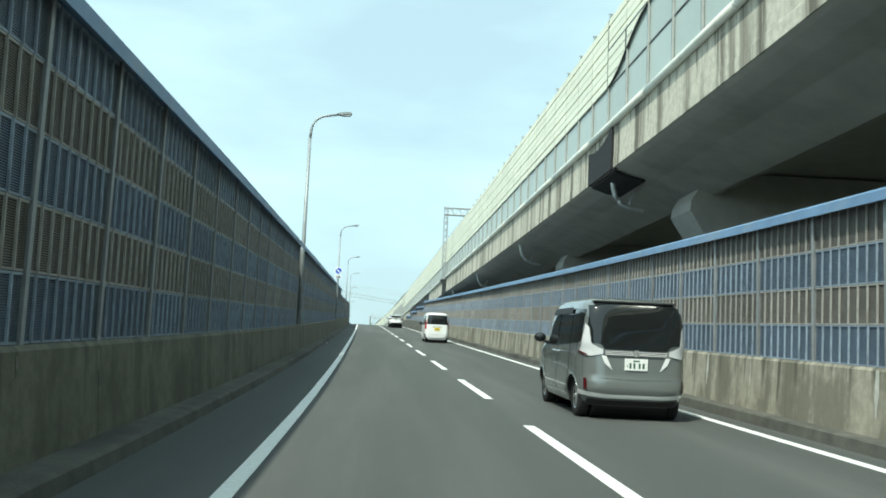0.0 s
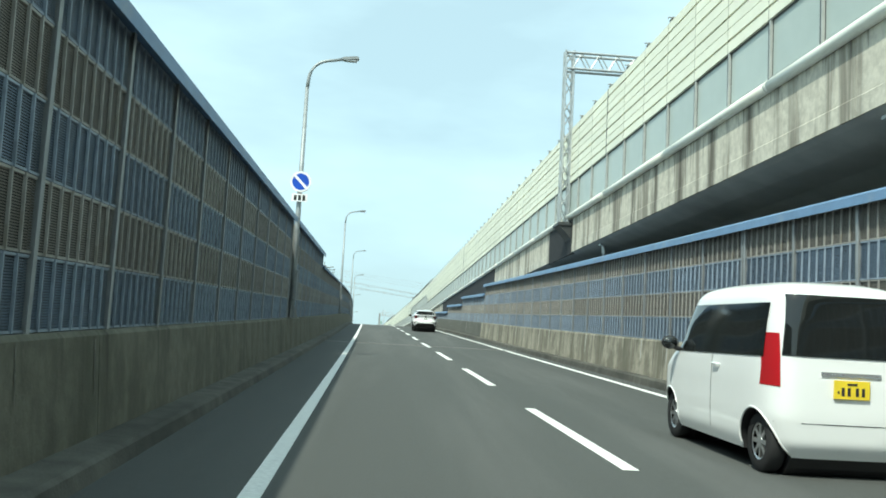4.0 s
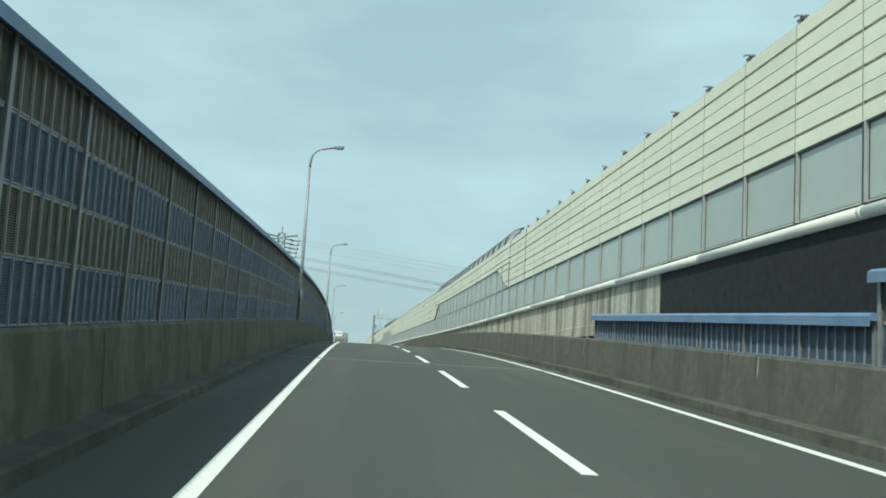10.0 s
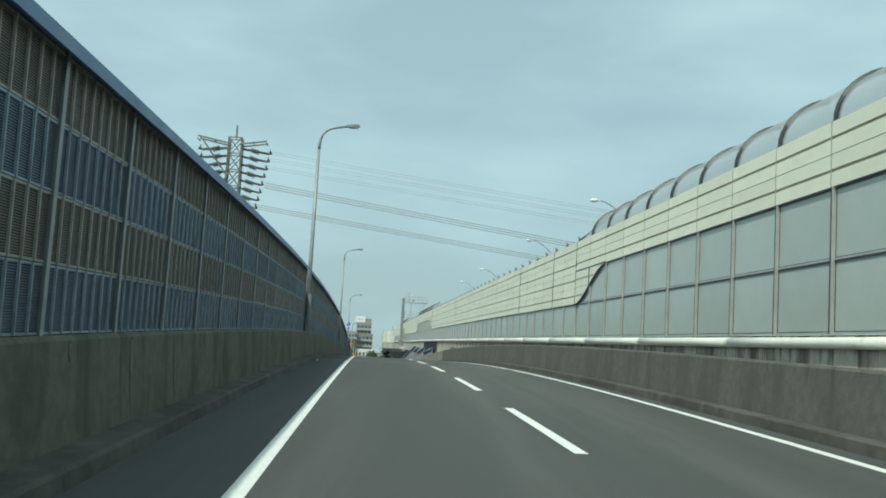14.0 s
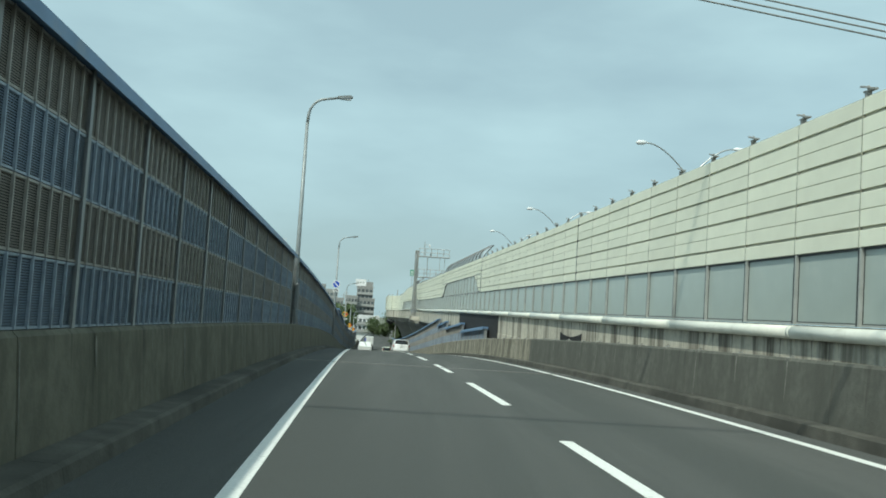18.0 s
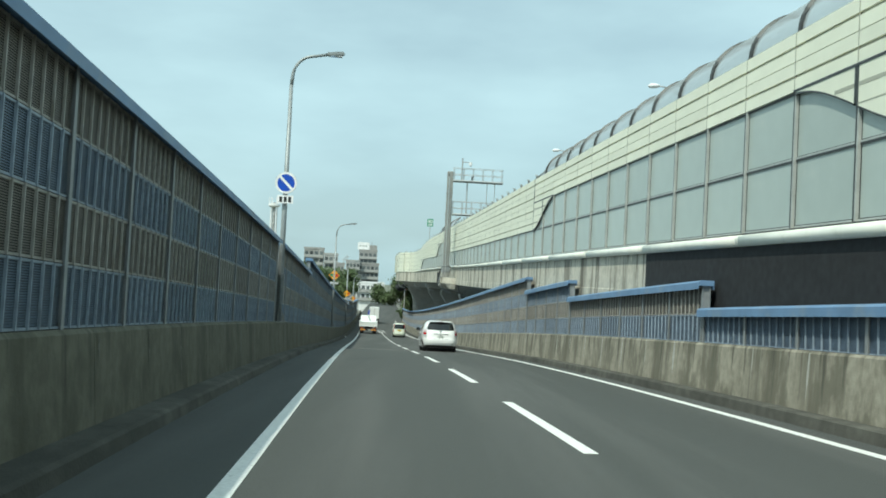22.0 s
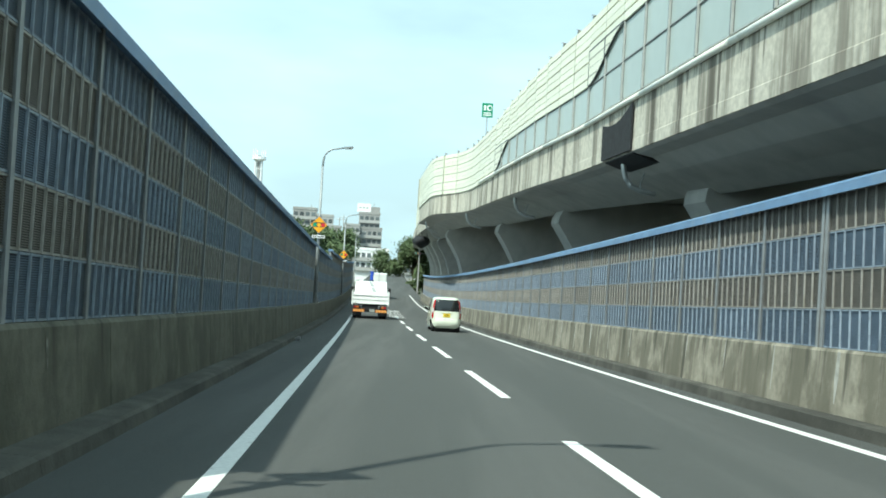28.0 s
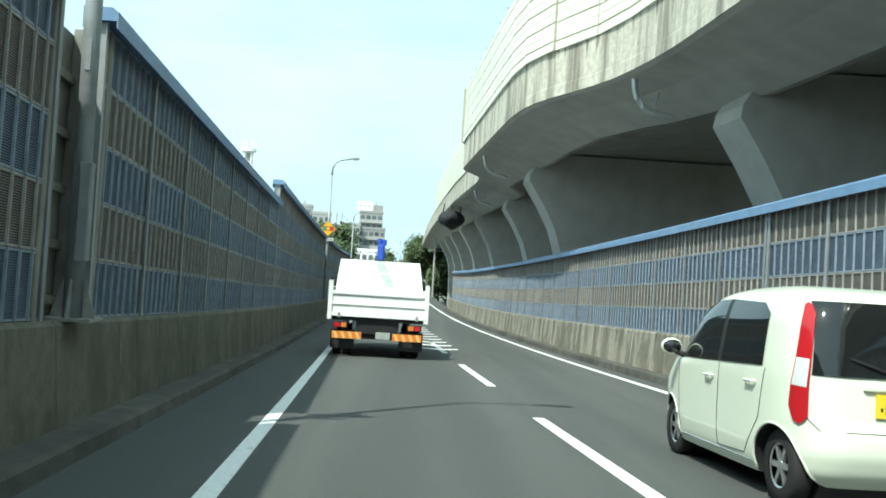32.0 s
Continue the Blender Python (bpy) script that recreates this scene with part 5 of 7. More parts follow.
building(-32.9, 698, 7.9, 8, 23.3, 3, 4, WALL_GREY, "grey upper block of an apartment house with a white roof board", True)
building(-32.1, 688, 9.2, 8, 17.3, 5, 5, WALL_GREY, "grey apartment block with long balconies", False)
building(-38.4, 680, 6.0, 8, 18.0, 4, 4, WALL_PALE, "pale wing with balconies beside the apartment block", False)
building(-28.0, 630, 10.5, 6, 9.1, 2, 6, SIGN_WHITE, "low white flat-roofed building at the junction", False)
building(-53.5, 662, 8.0, 8, 22.1, 5, 4, WALL_GREY, "grey hillside apartment house", False)
building(-46.0, 658, 5.5, 8, 19.9, 4, 3, WALL_PALE, "pale house block on the slope", False)
building(-42.0, 650, 4.5, 6, 16.1, 3, 3, WALL_GREY, "small grey house on the slope", False)
building(-14.5, 750, 14.0, 10, 9.8, 3, 6, WALL_PALE, "far pale low building behind trees", False)
m = pose(-75.4, 690, -2.7)
tower = thing("white_tower", m, "white telecom tower far behind the wall", "tower")
a = Shape()
for k in range(4):
    x, y = (-1.1, 1.1)[k % 2], (-1.1, 1.1)[k // 2]
    a.tube([(x * 1.3, y * 1.3, 0), (x, y, 45.0)], [0.32, 0.26], SIGN_WHITE, 8)
for z in range(4, 45, 4):
    for sg in (-1.15, 1.15):
        a.tube([(-1.15, sg, z), (1.15, sg, z)], 0.12, SIGN_WHITE, 6)
        a.tube([(sg, -1.15, z), (sg, 1.15, z)], 0.12, SIGN_WHITE, 6)
a.tube([(0, 0, 0), (0, 0, 45.2)], 0.62, WALL_PALE, 10)
piece("shaft", a.mesh("shaft"), tower, m)
b = Shape()
b.tube([(0, 0, 43.0), (0, 0, 43.6), (0, 0, 44.6)], [1.6, 2.6, 2.6], SIGN_WHITE, 14)
piece("antenna_ring", b.mesh("antenna_ring"), tower, m)
for i in range(6):
    an = i * math.pi / 3
    b = Shape()
    b.tube([(2.3 * math.cos(an), 2.3 * math.sin(an), 44.5), (2.3 * math.cos(an), 2.3 * math.sin(an), 47.4)], 0.16, SIGN_WHITE, 6)
    piece("antenna", b.mesh("antenna"), tower, m)

LEAF_RNG = random.Random(7)


def tree(x, y, z0, height, spread):
    m = pose(x, y, z0)
    t = thing("tree", m, "dark green leafy tree beyond the end of the wall", "tree", "trees at the far end")
    trunk = Shape()
    tips = []
    trunk.tube([(0, 0, 0), (0.1, 0, height * 0.25), (0.0, 0.1, height * 0.55)], [0.28, 0.2, 0.1], BARK, 8)
    for i in range(7):
        an, u = LEAF_RNG.uniform(0, 6.28), LEAF_RNG.uniform(0.25, 0.5)
        e = Vector((math.cos(an) * spread * 0.6, math.sin(an) * spread * 0.6, height * LEAF_RNG.uniform(0.38, 0.9)))
        trunk.tube([(0, 0, height * u), e * 0.55 + Vector((0, 0, height * u * 0.4)), e], [0.1, 0.06, 0.03], BARK, 5)
        tips.append(e)
    piece("trunk", trunk.mesh("trunk"), t, m)
    v, f = [], []
    for _ in range(4200):
        c = LEAF_RNG.choice(tips) + Vector((LEAF_RNG.gauss(0, 1), LEAF_RNG.gauss(0, 1), LEAF_RNG.gauss(0, 0.8))) * spread * 0.26
        if c.z < height * 0.22:
            continue
        a = Vector((LEAF_RNG.gauss(0, 1), LEAF_RNG.gauss(0, 1), LEAF_RNG.gauss(0, 1))).normalized()
        b = a.orthogonal().normalized()
        q = LEAF_RNG.uniform(0.18, 0.42)
        o = len(v)
        v += [c + a * q, c + b * q * 0.6, c - a * q, c - b * q * 0.6]
        f.append((o, o + 1, o + 2, o + 3))
    piece("crown", mesh_of("crown", v, f, LEAF), t, m)


for x, y, z0, h, w in ((-36.5, 560, 0, 12.5, 3.6), (-33.0, 566, 0, 14.0, 3.8), (-39.5, 570, 0, 14.5, 4), (-31.0, 552, 0, 9.5, 3), (-43.5, 575, 0, 15, 4),
                       (-21.5, 600, -2, 13.4, 4), (-18.5, 604, -2, 14.6, 4), (-15.0, 598, -2, 13.5, 4), (-11.5, 602, -2, 13.0, 4), (-8.0, 600, -2, 12.5, 4), (-12.5, 530, -2, 8.0, 2.8)):
    tree(x + 0.5, y - 10, z0, h + 0.3, w)


def utility_pole(x, y, z1, arms, thick=0.2):
    m = pose(x, y, -3)
    u = thing("utility_pole", m, "grey concrete utility pole with cross-arms far off", "utility pole", "utility poles")
    a = Shape()
    a.tube([(0, 0, 0), (0, 0, z1 + 3)], [thick, thick * 0.6], WALL_PALE, 8)
    piece("pole", a.mesh("pole"), u, m)
    for k in range(arms):
        b = Shape()
        b.box(-0.9, 0.9, -0.05, 0.05, z1 + 2.3 - 0.7 * k, z1 + 2.4 - 0.7 * k, RUST_GREY)
        for x2 in (-0.8, -0.4, 0.4, 0.8):
            b.tube([(x2, 0, z1 + 2.4 - 0.7 * k), (x2, 0, z1 + 2.6 - 0.7 * k)], 0.05, SIGN_WHITE, 6)
        piece("cross_arm", b.mesh("cross_arm"), u, m)


utility_pole(-37.5, 630, 19.3, 2)
utility_pole(-48.0, 630, 21.8, 2)
utility_pole(-36.3, 600, 17.5, 1)
utility_pole(-13.2, 502, 17.9, 0, 0.16)
utility_pole(-17.0, 640, 14.3, 2)

# traffic signal at the junction
m = pose(-8.5, 512, road_z(510), 0, 0, 0)
ts = thing("traffic_light", m, "pole-mounted traffic signal showing red at the junction", "traffic light")
a = Shape()
a.tube([(0, 0, 0), (0, 0, 6.4)], 0.09, GALV, 8)
a.tube([(0, 0, 6.1), (-4.6, 0, 6.3)], 0.05, GALV, 8)
piece("pole", a.mesh("pole"), ts, m)
b = Shape()
b.box(-5.6, -4.3, -0.1, 0.1, 6.05, 6.5, RUST_GREY, 0.03)
for i, mm in enumerate((SIGN_GREEN, SIGN_YELLOW, SIGN_RED)):
    b.tube([(-5.37 + 0.41 * i, -0.1, 6.27), (-5.37 + 0.41 * i, -0.13, 6.27)], 0.15, mm, 14)
piece("signal_head", b.mesh("signal_head"), ts, m)


# ---- vehicles ----
class Body:
    """A car body stacked from rounded plans: z, rear x, front x, half width, roundness."""

    def __init__(self, layers, sides=80):
        self.layers, self.sides = layers, sides
        self.zs = [a[0] for a in layers]

    def plan(self, z):
        d = max(0.0, min(0.035, z - self.zs[0], self.zs[-1] - z))
        return [float(np.mean(np.interp([z - d, z - d / 2, z, z + d / 2, z + d], self.zs, [a[i] for a in self.layers]))) for i in (1, 2, 3, 4)]

    def side(self, x, z, out=0.0):
        r, f, w, n = self.plan(z)
        u = min(abs((x - (r + f) / 2) / ((f - r) / 2)), 0.999)
        return w * (1 - u ** n) ** (1 / n) + out

    def rear(self, y, z, out=0.0):
        r, f, w, n = self.plan(z)
        u = min(abs(y) / w, 0.999)
        return (r + f) / 2 - (f - r) / 2 * (1 - u ** n) ** (1 / n) - out

    def front(self, y, z, out=0.0):
        r, f, w, n = self.plan(z)
        u = min(abs(y) / w, 0.999)
        return (r + f) / 2 + (f - r) / 2 * (1 - u ** n) ** (1 / n) + out

    def mesh(self, mat, wheels, radius):
        zs = []
        for a, b in zip(self.zs[:-1], self.zs[1:]):
            k = max(1, int(round((b - a) / 0.03)))
            zs += [a + (b - a) * i / k for i in range(k)]
        zs.append(self.zs[-1])
        v, f, n = [], [], self.sides
        for z in zs:
            r, fr, w, e = self.plan(z)
            for i in range(n):
                t = 2 * math.pi * (i + 0.5) / n
                c, s = math.cos(t), math.sin(t)
                v.append(((r + fr) / 2 + (fr - r) / 2 * math.copysign(abs(c) ** (2 / e), c), w * math.copysign(abs(s) ** (2 / e), s), z))
        for k in range(len(zs) - 1):
            for i in range(n):
                a, b = k * n + i, k * n + (i + 1) % n
                f.append((a, b, b + n, a + n))
        f += [tuple(range(n - 1, -1, -1)), tuple(range((len(zs) - 1) * n, len(zs) * n))]
        ob = new("shell", mesh_of("shell", v, f, mat, True))
        cutters = []
        for x in wheels:
            c = Shape()
            c.tube([(x, -2, radius * 0.98), (x, 2, radius * 0.98)], radius * 1.15, BLACK_TRIM, 48)
            cut = new("cut", c.mesh("cut"))
            cutters.append(cut)
            mod = ob.modifiers.new("arch", "BOOLEAN")
            mod.operation, mod.solver, mod.object = "DIFFERENCE", "EXACT", cut
        deps = bpy.context.evaluated_depsgraph_get()
        deps.update()
        me = bpy.data.meshes.new_from_object(ob.evaluated_get(deps))
        me.name = "body"
        me.materials.append(BLACK_TRIM)
        for f in me.polygons:
            if any(math.hypot(f.center.x - x, f.center.z - radius * 0.98) < radius * 1.151 and f.normal.y ** 2 < 0.2 for x in wheels):
                f.material_index = len(me.materials) - 1
        me.set_sharp_from_angle(angle=radians(32))
        for o in cutters + [ob]:
            bpy.data.objects.remove(o)
        return me


def grid(rows, mat, name, thick=None):
    """A sheet through rows of points."""
    n = len(rows[0])
    v = [p for r in rows for p in r]
    f = [(i * n + j, i * n + j + 1, (i + 1) * n + j + 1, (i + 1) * n + j) for i in range(len(rows) - 1) for j in range(n - 1)]
    return mesh_of(name, v, f, mat, True)


def along_edge(edge, u):
    """A point on a polyline at share u of its length in x."""
    k = u * (len(edge) - 1)
    i = min(int(k), len(edge) - 2)
    a, b = edge[i], edge[i + 1]
    return (a[0] + (b[0] - a[0]) * (k - i), a[1] + (b[1] - a[1]) * (k - i))


def side_patch(body, low, high, mat, name, sg, out=0.009, n=30, rows=14):
    """A pane or plate on the flank between two edges given as (x, z)."""
    g = []
    for j in range(rows + 1):
        w = j / rows
        row = []
        for i in range(n + 1):
            (x0, z0), (x1, z1) = along_edge(low, i / n), along_edge(high, i / n)
            x, z = x0 + (x1 - x0) * w, z0 + (z1 - z0) * w
            row.append((x, sg * body.side(x, z, out), z))
        g.append(row if sg > 0 else row[::-1])
    return grid(g, mat, name)


def rear_patch(body, low, high, mat, name, out=0.009, n=28, rows=18, front=False):
    g = []
    for j in range(rows + 1):
        w = j / rows
        row = []
        for i in range(n + 1):
            (y0, z0), (y1, z1) = along_edge(low, i / n), along_edge(high, i / n)
            y, z = y0 + (y1 - y0) * w, z0 + (z1 - z0) * w
            row.append(((body.front if front else body.rear)(y, z, out), y, z))
        g.append(row[::-1] if front else row)
    return grid(g, mat, name)


def wrap_patch(body, sg, low, high, mat, name, out=0.01, n=22, rows=14):
    """A lamp that wraps the rear corner: shares of the way round (0 rear middle, 1 flank middle) and heights, low and high."""
    g = []
    for j in range(rows + 1):
        w = j / rows
        row = []
        for i in range(n + 1):
            (u0, z0), (u1, z1) = along_edge(low, i / n), along_edge(high, i / n)
            u, z = u0 + (u1 - u0) * w, z0 + (z1 - z0) * w
            r, f, hw, e = body.plan(z)
            t = math.pi - u * math.pi / 2
            c, s_ = abs(math.cos(t)), abs(math.sin(t))
            a = (f - r) / 2
            nx, ny = c ** (2 - 2 / e) / a, s_ ** (2 - 2 / e) / hw
            k = out / max(math.hypot(nx, ny), 1e-6)
            row.append(((r + f) / 2 - a * c ** (2 / e) - nx * k, sg * (hw * s_ ** (2 / e) + ny * k), z))
        g.append(row[::-1] if sg < 0 else row)
    return grid(g, mat, name)


def mirror(edge):
    return [(-y, z) for y, z in reversed(edge)]


def tyre_mesh(r, w):
    prof = [(r * 0.62, -w / 2), (r * 0.94, -w / 2), (r, -w * 0.36), (r, w * 0.36), (r * 0.94, w / 2), (r * 0.62, w / 2)]
    n, v, f = 36, [], []
    for i in range(n):
        t = 2 * math.pi * i / n
        v += [(q * math.cos(t), y, q * math.sin(t)) for q, y in prof]
    k = len(prof)
    for i in range(n):
        for j in range(k - 1):
            a, b = i * k + j, ((i + 1) % n) * k + j
            f.append((a, b, b + 1, a + 1))
    return mesh_of("tyre", v, f, RUBBER, True)


def rim_mesh(r, w, spokes, mat, dark=False):
    sh = Shape()
    n = 32
    ring = [(r * 0.64, w * 0.42), (r * 0.60, w * 0.46), (r * 0.55, w * 0.40)]
    v, f = [], []
    for i in range(n):
        t = 2 * math.pi * i / n
        v += [(q * math.cos(t), y, q * math.sin(t)) for q, y in ring]
    for i in range(n):
        for j in range(2):
            a, b = i * 3 + j, ((i + 1) % n) * 3 + j
            f.append((a, b, b + 1, a + 1))
    sh.add(v, f, mat)
    sh.tube([(0, w * 0.12, 0), (0, w * 0.16, 0)], r * 0.62, BLACK_TRIM, 28)
    for k in range(spokes):
        m = Matrix.Rotation(2 * math.pi * k / spokes, 4, "Y")
        sh.box(0.02, r * 0.58, w * 0.25, w * 0.40, -r * 0.075, r * 0.075, mat, 0.0, m)
    sh.tube([(0, w * 0.2, 0), (0, w * 0.43, 0)], r * 0.16, mat, 14)
    return sh.mesh("rim")


def car(name, m, body, paint, axles, radius, tyre_w, spokes, rim_mat, label, category="car", lip_mat=None):
    root = thing(name, m, label, category, "vehicles in the right lane")
    piece("body", body.mesh(paint, axles, radius), root, m)
    tyre, rim = tyre_mesh(radius, tyre_w), rim_mesh(radius, tyre_w, spokes, rim_mat)
    liner = Shape()
    for x in axles:
        y = body.side(x, radius) - tyre_w - 0.05
        liner.tube([(x, -y, radius), (x, y, radius)], radius * 1.13, BLACK_TRIM, 28)
    y = body.side(axles[0], radius) - 0.12
    liner.box(axles[0], axles[1], -y, y, radius * 0.55, radius * 1.1, BLACK_TRIM)
    piece("wheel_housing", liner.mesh("wheel_housing"), root, m)
    for x in axles:
        for sg in (1, -1):
            y = min(body.side(x, radius), body.side(x, radius * 1.9)) - 0.03
            wm = m @ pose(x, sg * (y - tyre_w / 2), radius, 0, 0, 0 if sg > 0 else 180)
            t = piece("wheel", tyre, root, wm, "black tyre")
            piece("rim", rim, t, wm)
            lip = Shape()
            arc = [radians(-12 + 204 * i / 24) for i in range(25)]
            path = [(x + radius * 1.155 * math.cos(q), radius * 0.98 + radius * 1.155 * math.sin(q)) for q in arc]
            lip.tube([(px, sg * (body.side(px, max(pz, body.zs[0])) - 0.004), pz) for px, pz in path if pz > body.zs[0]], 0.012, lip_mat or paint, 6)
            piece("arch_lip", lip.mesh("arch_lip", True), root, m)
    return root


def plate(root, m, body, z, mat, mark, out=0.02):
    """A number plate with plain bars for its marks."""
    x = body.rear(0, z, out)
    sh = Shape()
    sh.box(x - 0.006, x + 0.012, -0.165, 0.165, z - 0.0825, z + 0.0825, mat)
    ob = piece("number_plate", sh.mesh("number_plate"), root, m)
    bars = [(0.085 - i * 0.056 - (0.02 if i > 1 else 0), 0.014, -0.055, 0.02) for i in range(4)] + [(0.0, 0.045, 0.04, 0.06), (0.127, 0.008, -0.035, -0.01)]
    for y, w, z0, z1 in bars:
        b = Shape()
        b.box(x - 0.009, x - 0.006, y - w, y + w, z + z0, z + z1, mark)
        piece("plate_mark", b.mesh("plate_mark"), ob, m)


def egg(sh, c, r, mat, n=16, k=9):
    """An ellipsoid with half axes r."""
    v, f = [], []
    for i in range(k + 1):
        a = math.pi * i / k
        for j in range(n):
            b = 2 * math.pi * j / n
            v.append((c[0] + r[0] * math.sin(a) * math.cos(b), c[1] + r[1] * math.sin(a) * math.sin(b), c[2] + r[2] * math.cos(a)))
    for i in range(k):
        for j in range(n):
            f.append((i * n + j, (i + 1) * n + j, (i + 1) * n + (j + 1) % n, i * n + (j + 1) % n))
    sh.add(v, f, mat)


def mirror_part(root, m, body, x, z, paint, sg):
    y = body.side(x, z)
    sh = Shape()
    sh.tube([(x, sg * (y - 0.04), z - 0.01), (x, sg * (y + 0.04), z + 0.01), (x, sg * (y + 0.10), z + 0.03)], [0.035, 0.025, 0.02], BLACK_TRIM, 8)
    egg(sh, (x + 0.02, sg * (y + 0.12), z + 0.075), (0.06, 0.105, 0.08), paint)
    house = piece("door_mirror", sh.mesh("door_mirror", True), root, m)
    g = Shape()
    egg(g, (x - 0.005, sg * (y + 0.12), z + 0.075), (0.045, 0.092, 0.066), GLASS)
    piece("mirror_glass", g.mesh("mirror_glass", True), house, m)


def handle(root, m, body, x, z, mat, sg=1):
    y = body.side(x, z)
    sh = Shape()
    sh.tube([(x - 0.09, sg * (y + 0.004), z), (x - 0.07, sg * (y + 0.03), z), (x + 0.07, sg * (y + 0.03), z), (x + 0.09, sg * (y + 0.004), z)], 0.013, mat, 6)
    piece("door_handle", sh.mesh("door_handle"), root, m)


def seam(root, m, body, pts, sg=1, mat=BLACK_TRIM):
    """A thin door gap on the flank."""
    sh = Shape()
    dense = []
    for (x0, z0), (x1, z1) in zip(pts[:-1], pts[1:]):
        dense += [(x0 + (x1 - x0) * i / 6, z0 + (z1 - z0) * i / 6) for i in range(6)]
    dense.append(pts[-1])
    sh.tube([(x, sg * body.side(x, z, 0.0005), z) for x, z in dense], 0.004, mat, 4)
    piece("door_gap", sh.mesh("door_gap"), root, m)


def rear_seam(root, m, body, pts, mat=BLACK_TRIM):
    sh = Shape()
    dense = []
    for (y0, z0), (y1, z1) in zip(pts[:-1], pts[1:]):
        dense += [(y0 + (y1 - y0) * i / 6, z0 + (z1 - z0) * i / 6) for i in range(6)]
    dense.append(pts[-1])
    sh.tube([(body.rear(y, z, 0.0005), y, z) for y, z in dense], 0.004, mat, 4)
    piece("hatch_gap", sh.mesh("hatch_gap"), root, m)


def wiper(root, m, body, y0, y1, z0, z1):
    sh = Shape()
    sh.tube([(body.rear(y0, z0, 0.015), y0, z0), (body.rear((y0 + y1) / 2, (z0 + z1) / 2, 0.03), (y0 + y1) / 2, (z0 + z1) / 2), (body.rear(y1, z1, 0.018), y1, z1)], 0.011, BLACK_TRIM, 5)
    sh.tube([(body.rear(y0, z0, 0.0), y0, z0), (body.rear(y0, z0, 0.03), y0, z0)], 0.018, BLACK_TRIM, 8)
    piece("rear_wiper", sh.mesh("rear_wiper"), root, m)


# grey compact van
B = Body([(0.20, -1.70, 1.72, 0.74, 6), (0.30, -1.80, 1.82, 0.79, 6), (0.44, -1.855, 1.86, 0.8125, 7), (0.56, -1.85, 1.86, 0.8125, 7), (0.60, -1.825, 1.86, 0.8125, 7), (0.75, -1.815, 1.85, 0.8125, 7),
          (0.92, -1.80, 1.78, 0.81, 7), (1.00, -1.795, 1.55, 0.80, 7), (1.06, -1.79, 1.10, 0.79, 8), (1.30, -1.765, 0.92, 0.77, 8), (1.50, -1.73, 0.76, 0.745, 8), (1.62, -1.69, 0.62, 0.72, 7),
          (1.68, -1.64, 0.45, 0.69, 6), (1.72, -1.52, 0.25, 0.62, 5), (1.745, -1.25, 0.0, 0.46, 4)])
m = along(17.1, 1.78, 0) @ Matrix.Scale(1.05, 4)
v = car("compact_van", m, B, GREY_PAINT, (-1.24, 1.24), 0.29, 0.165, 7, ALLOY, "dark grey compact van with chrome trim, seen from behind")
piece("rear_window", rear_patch(B, [(0.70, 1.09), (0.52, 1.075), (0.44, 1.0), (-0.44, 1.0), (-0.52, 1.075), (-0.70, 1.09)], [(0.66, 1.62), (0.3, 1.64), (-0.3, 1.64), (-0.66, 1.62)], GLASS, "rear_window"), v, m)
piece("windscreen", rear_patch(B, [(0.68, 1.08), (-0.68, 1.08)], [(0.6, 1.6), (-0.6, 1.6)], GLASS, "windscreen", front=True), v, m)
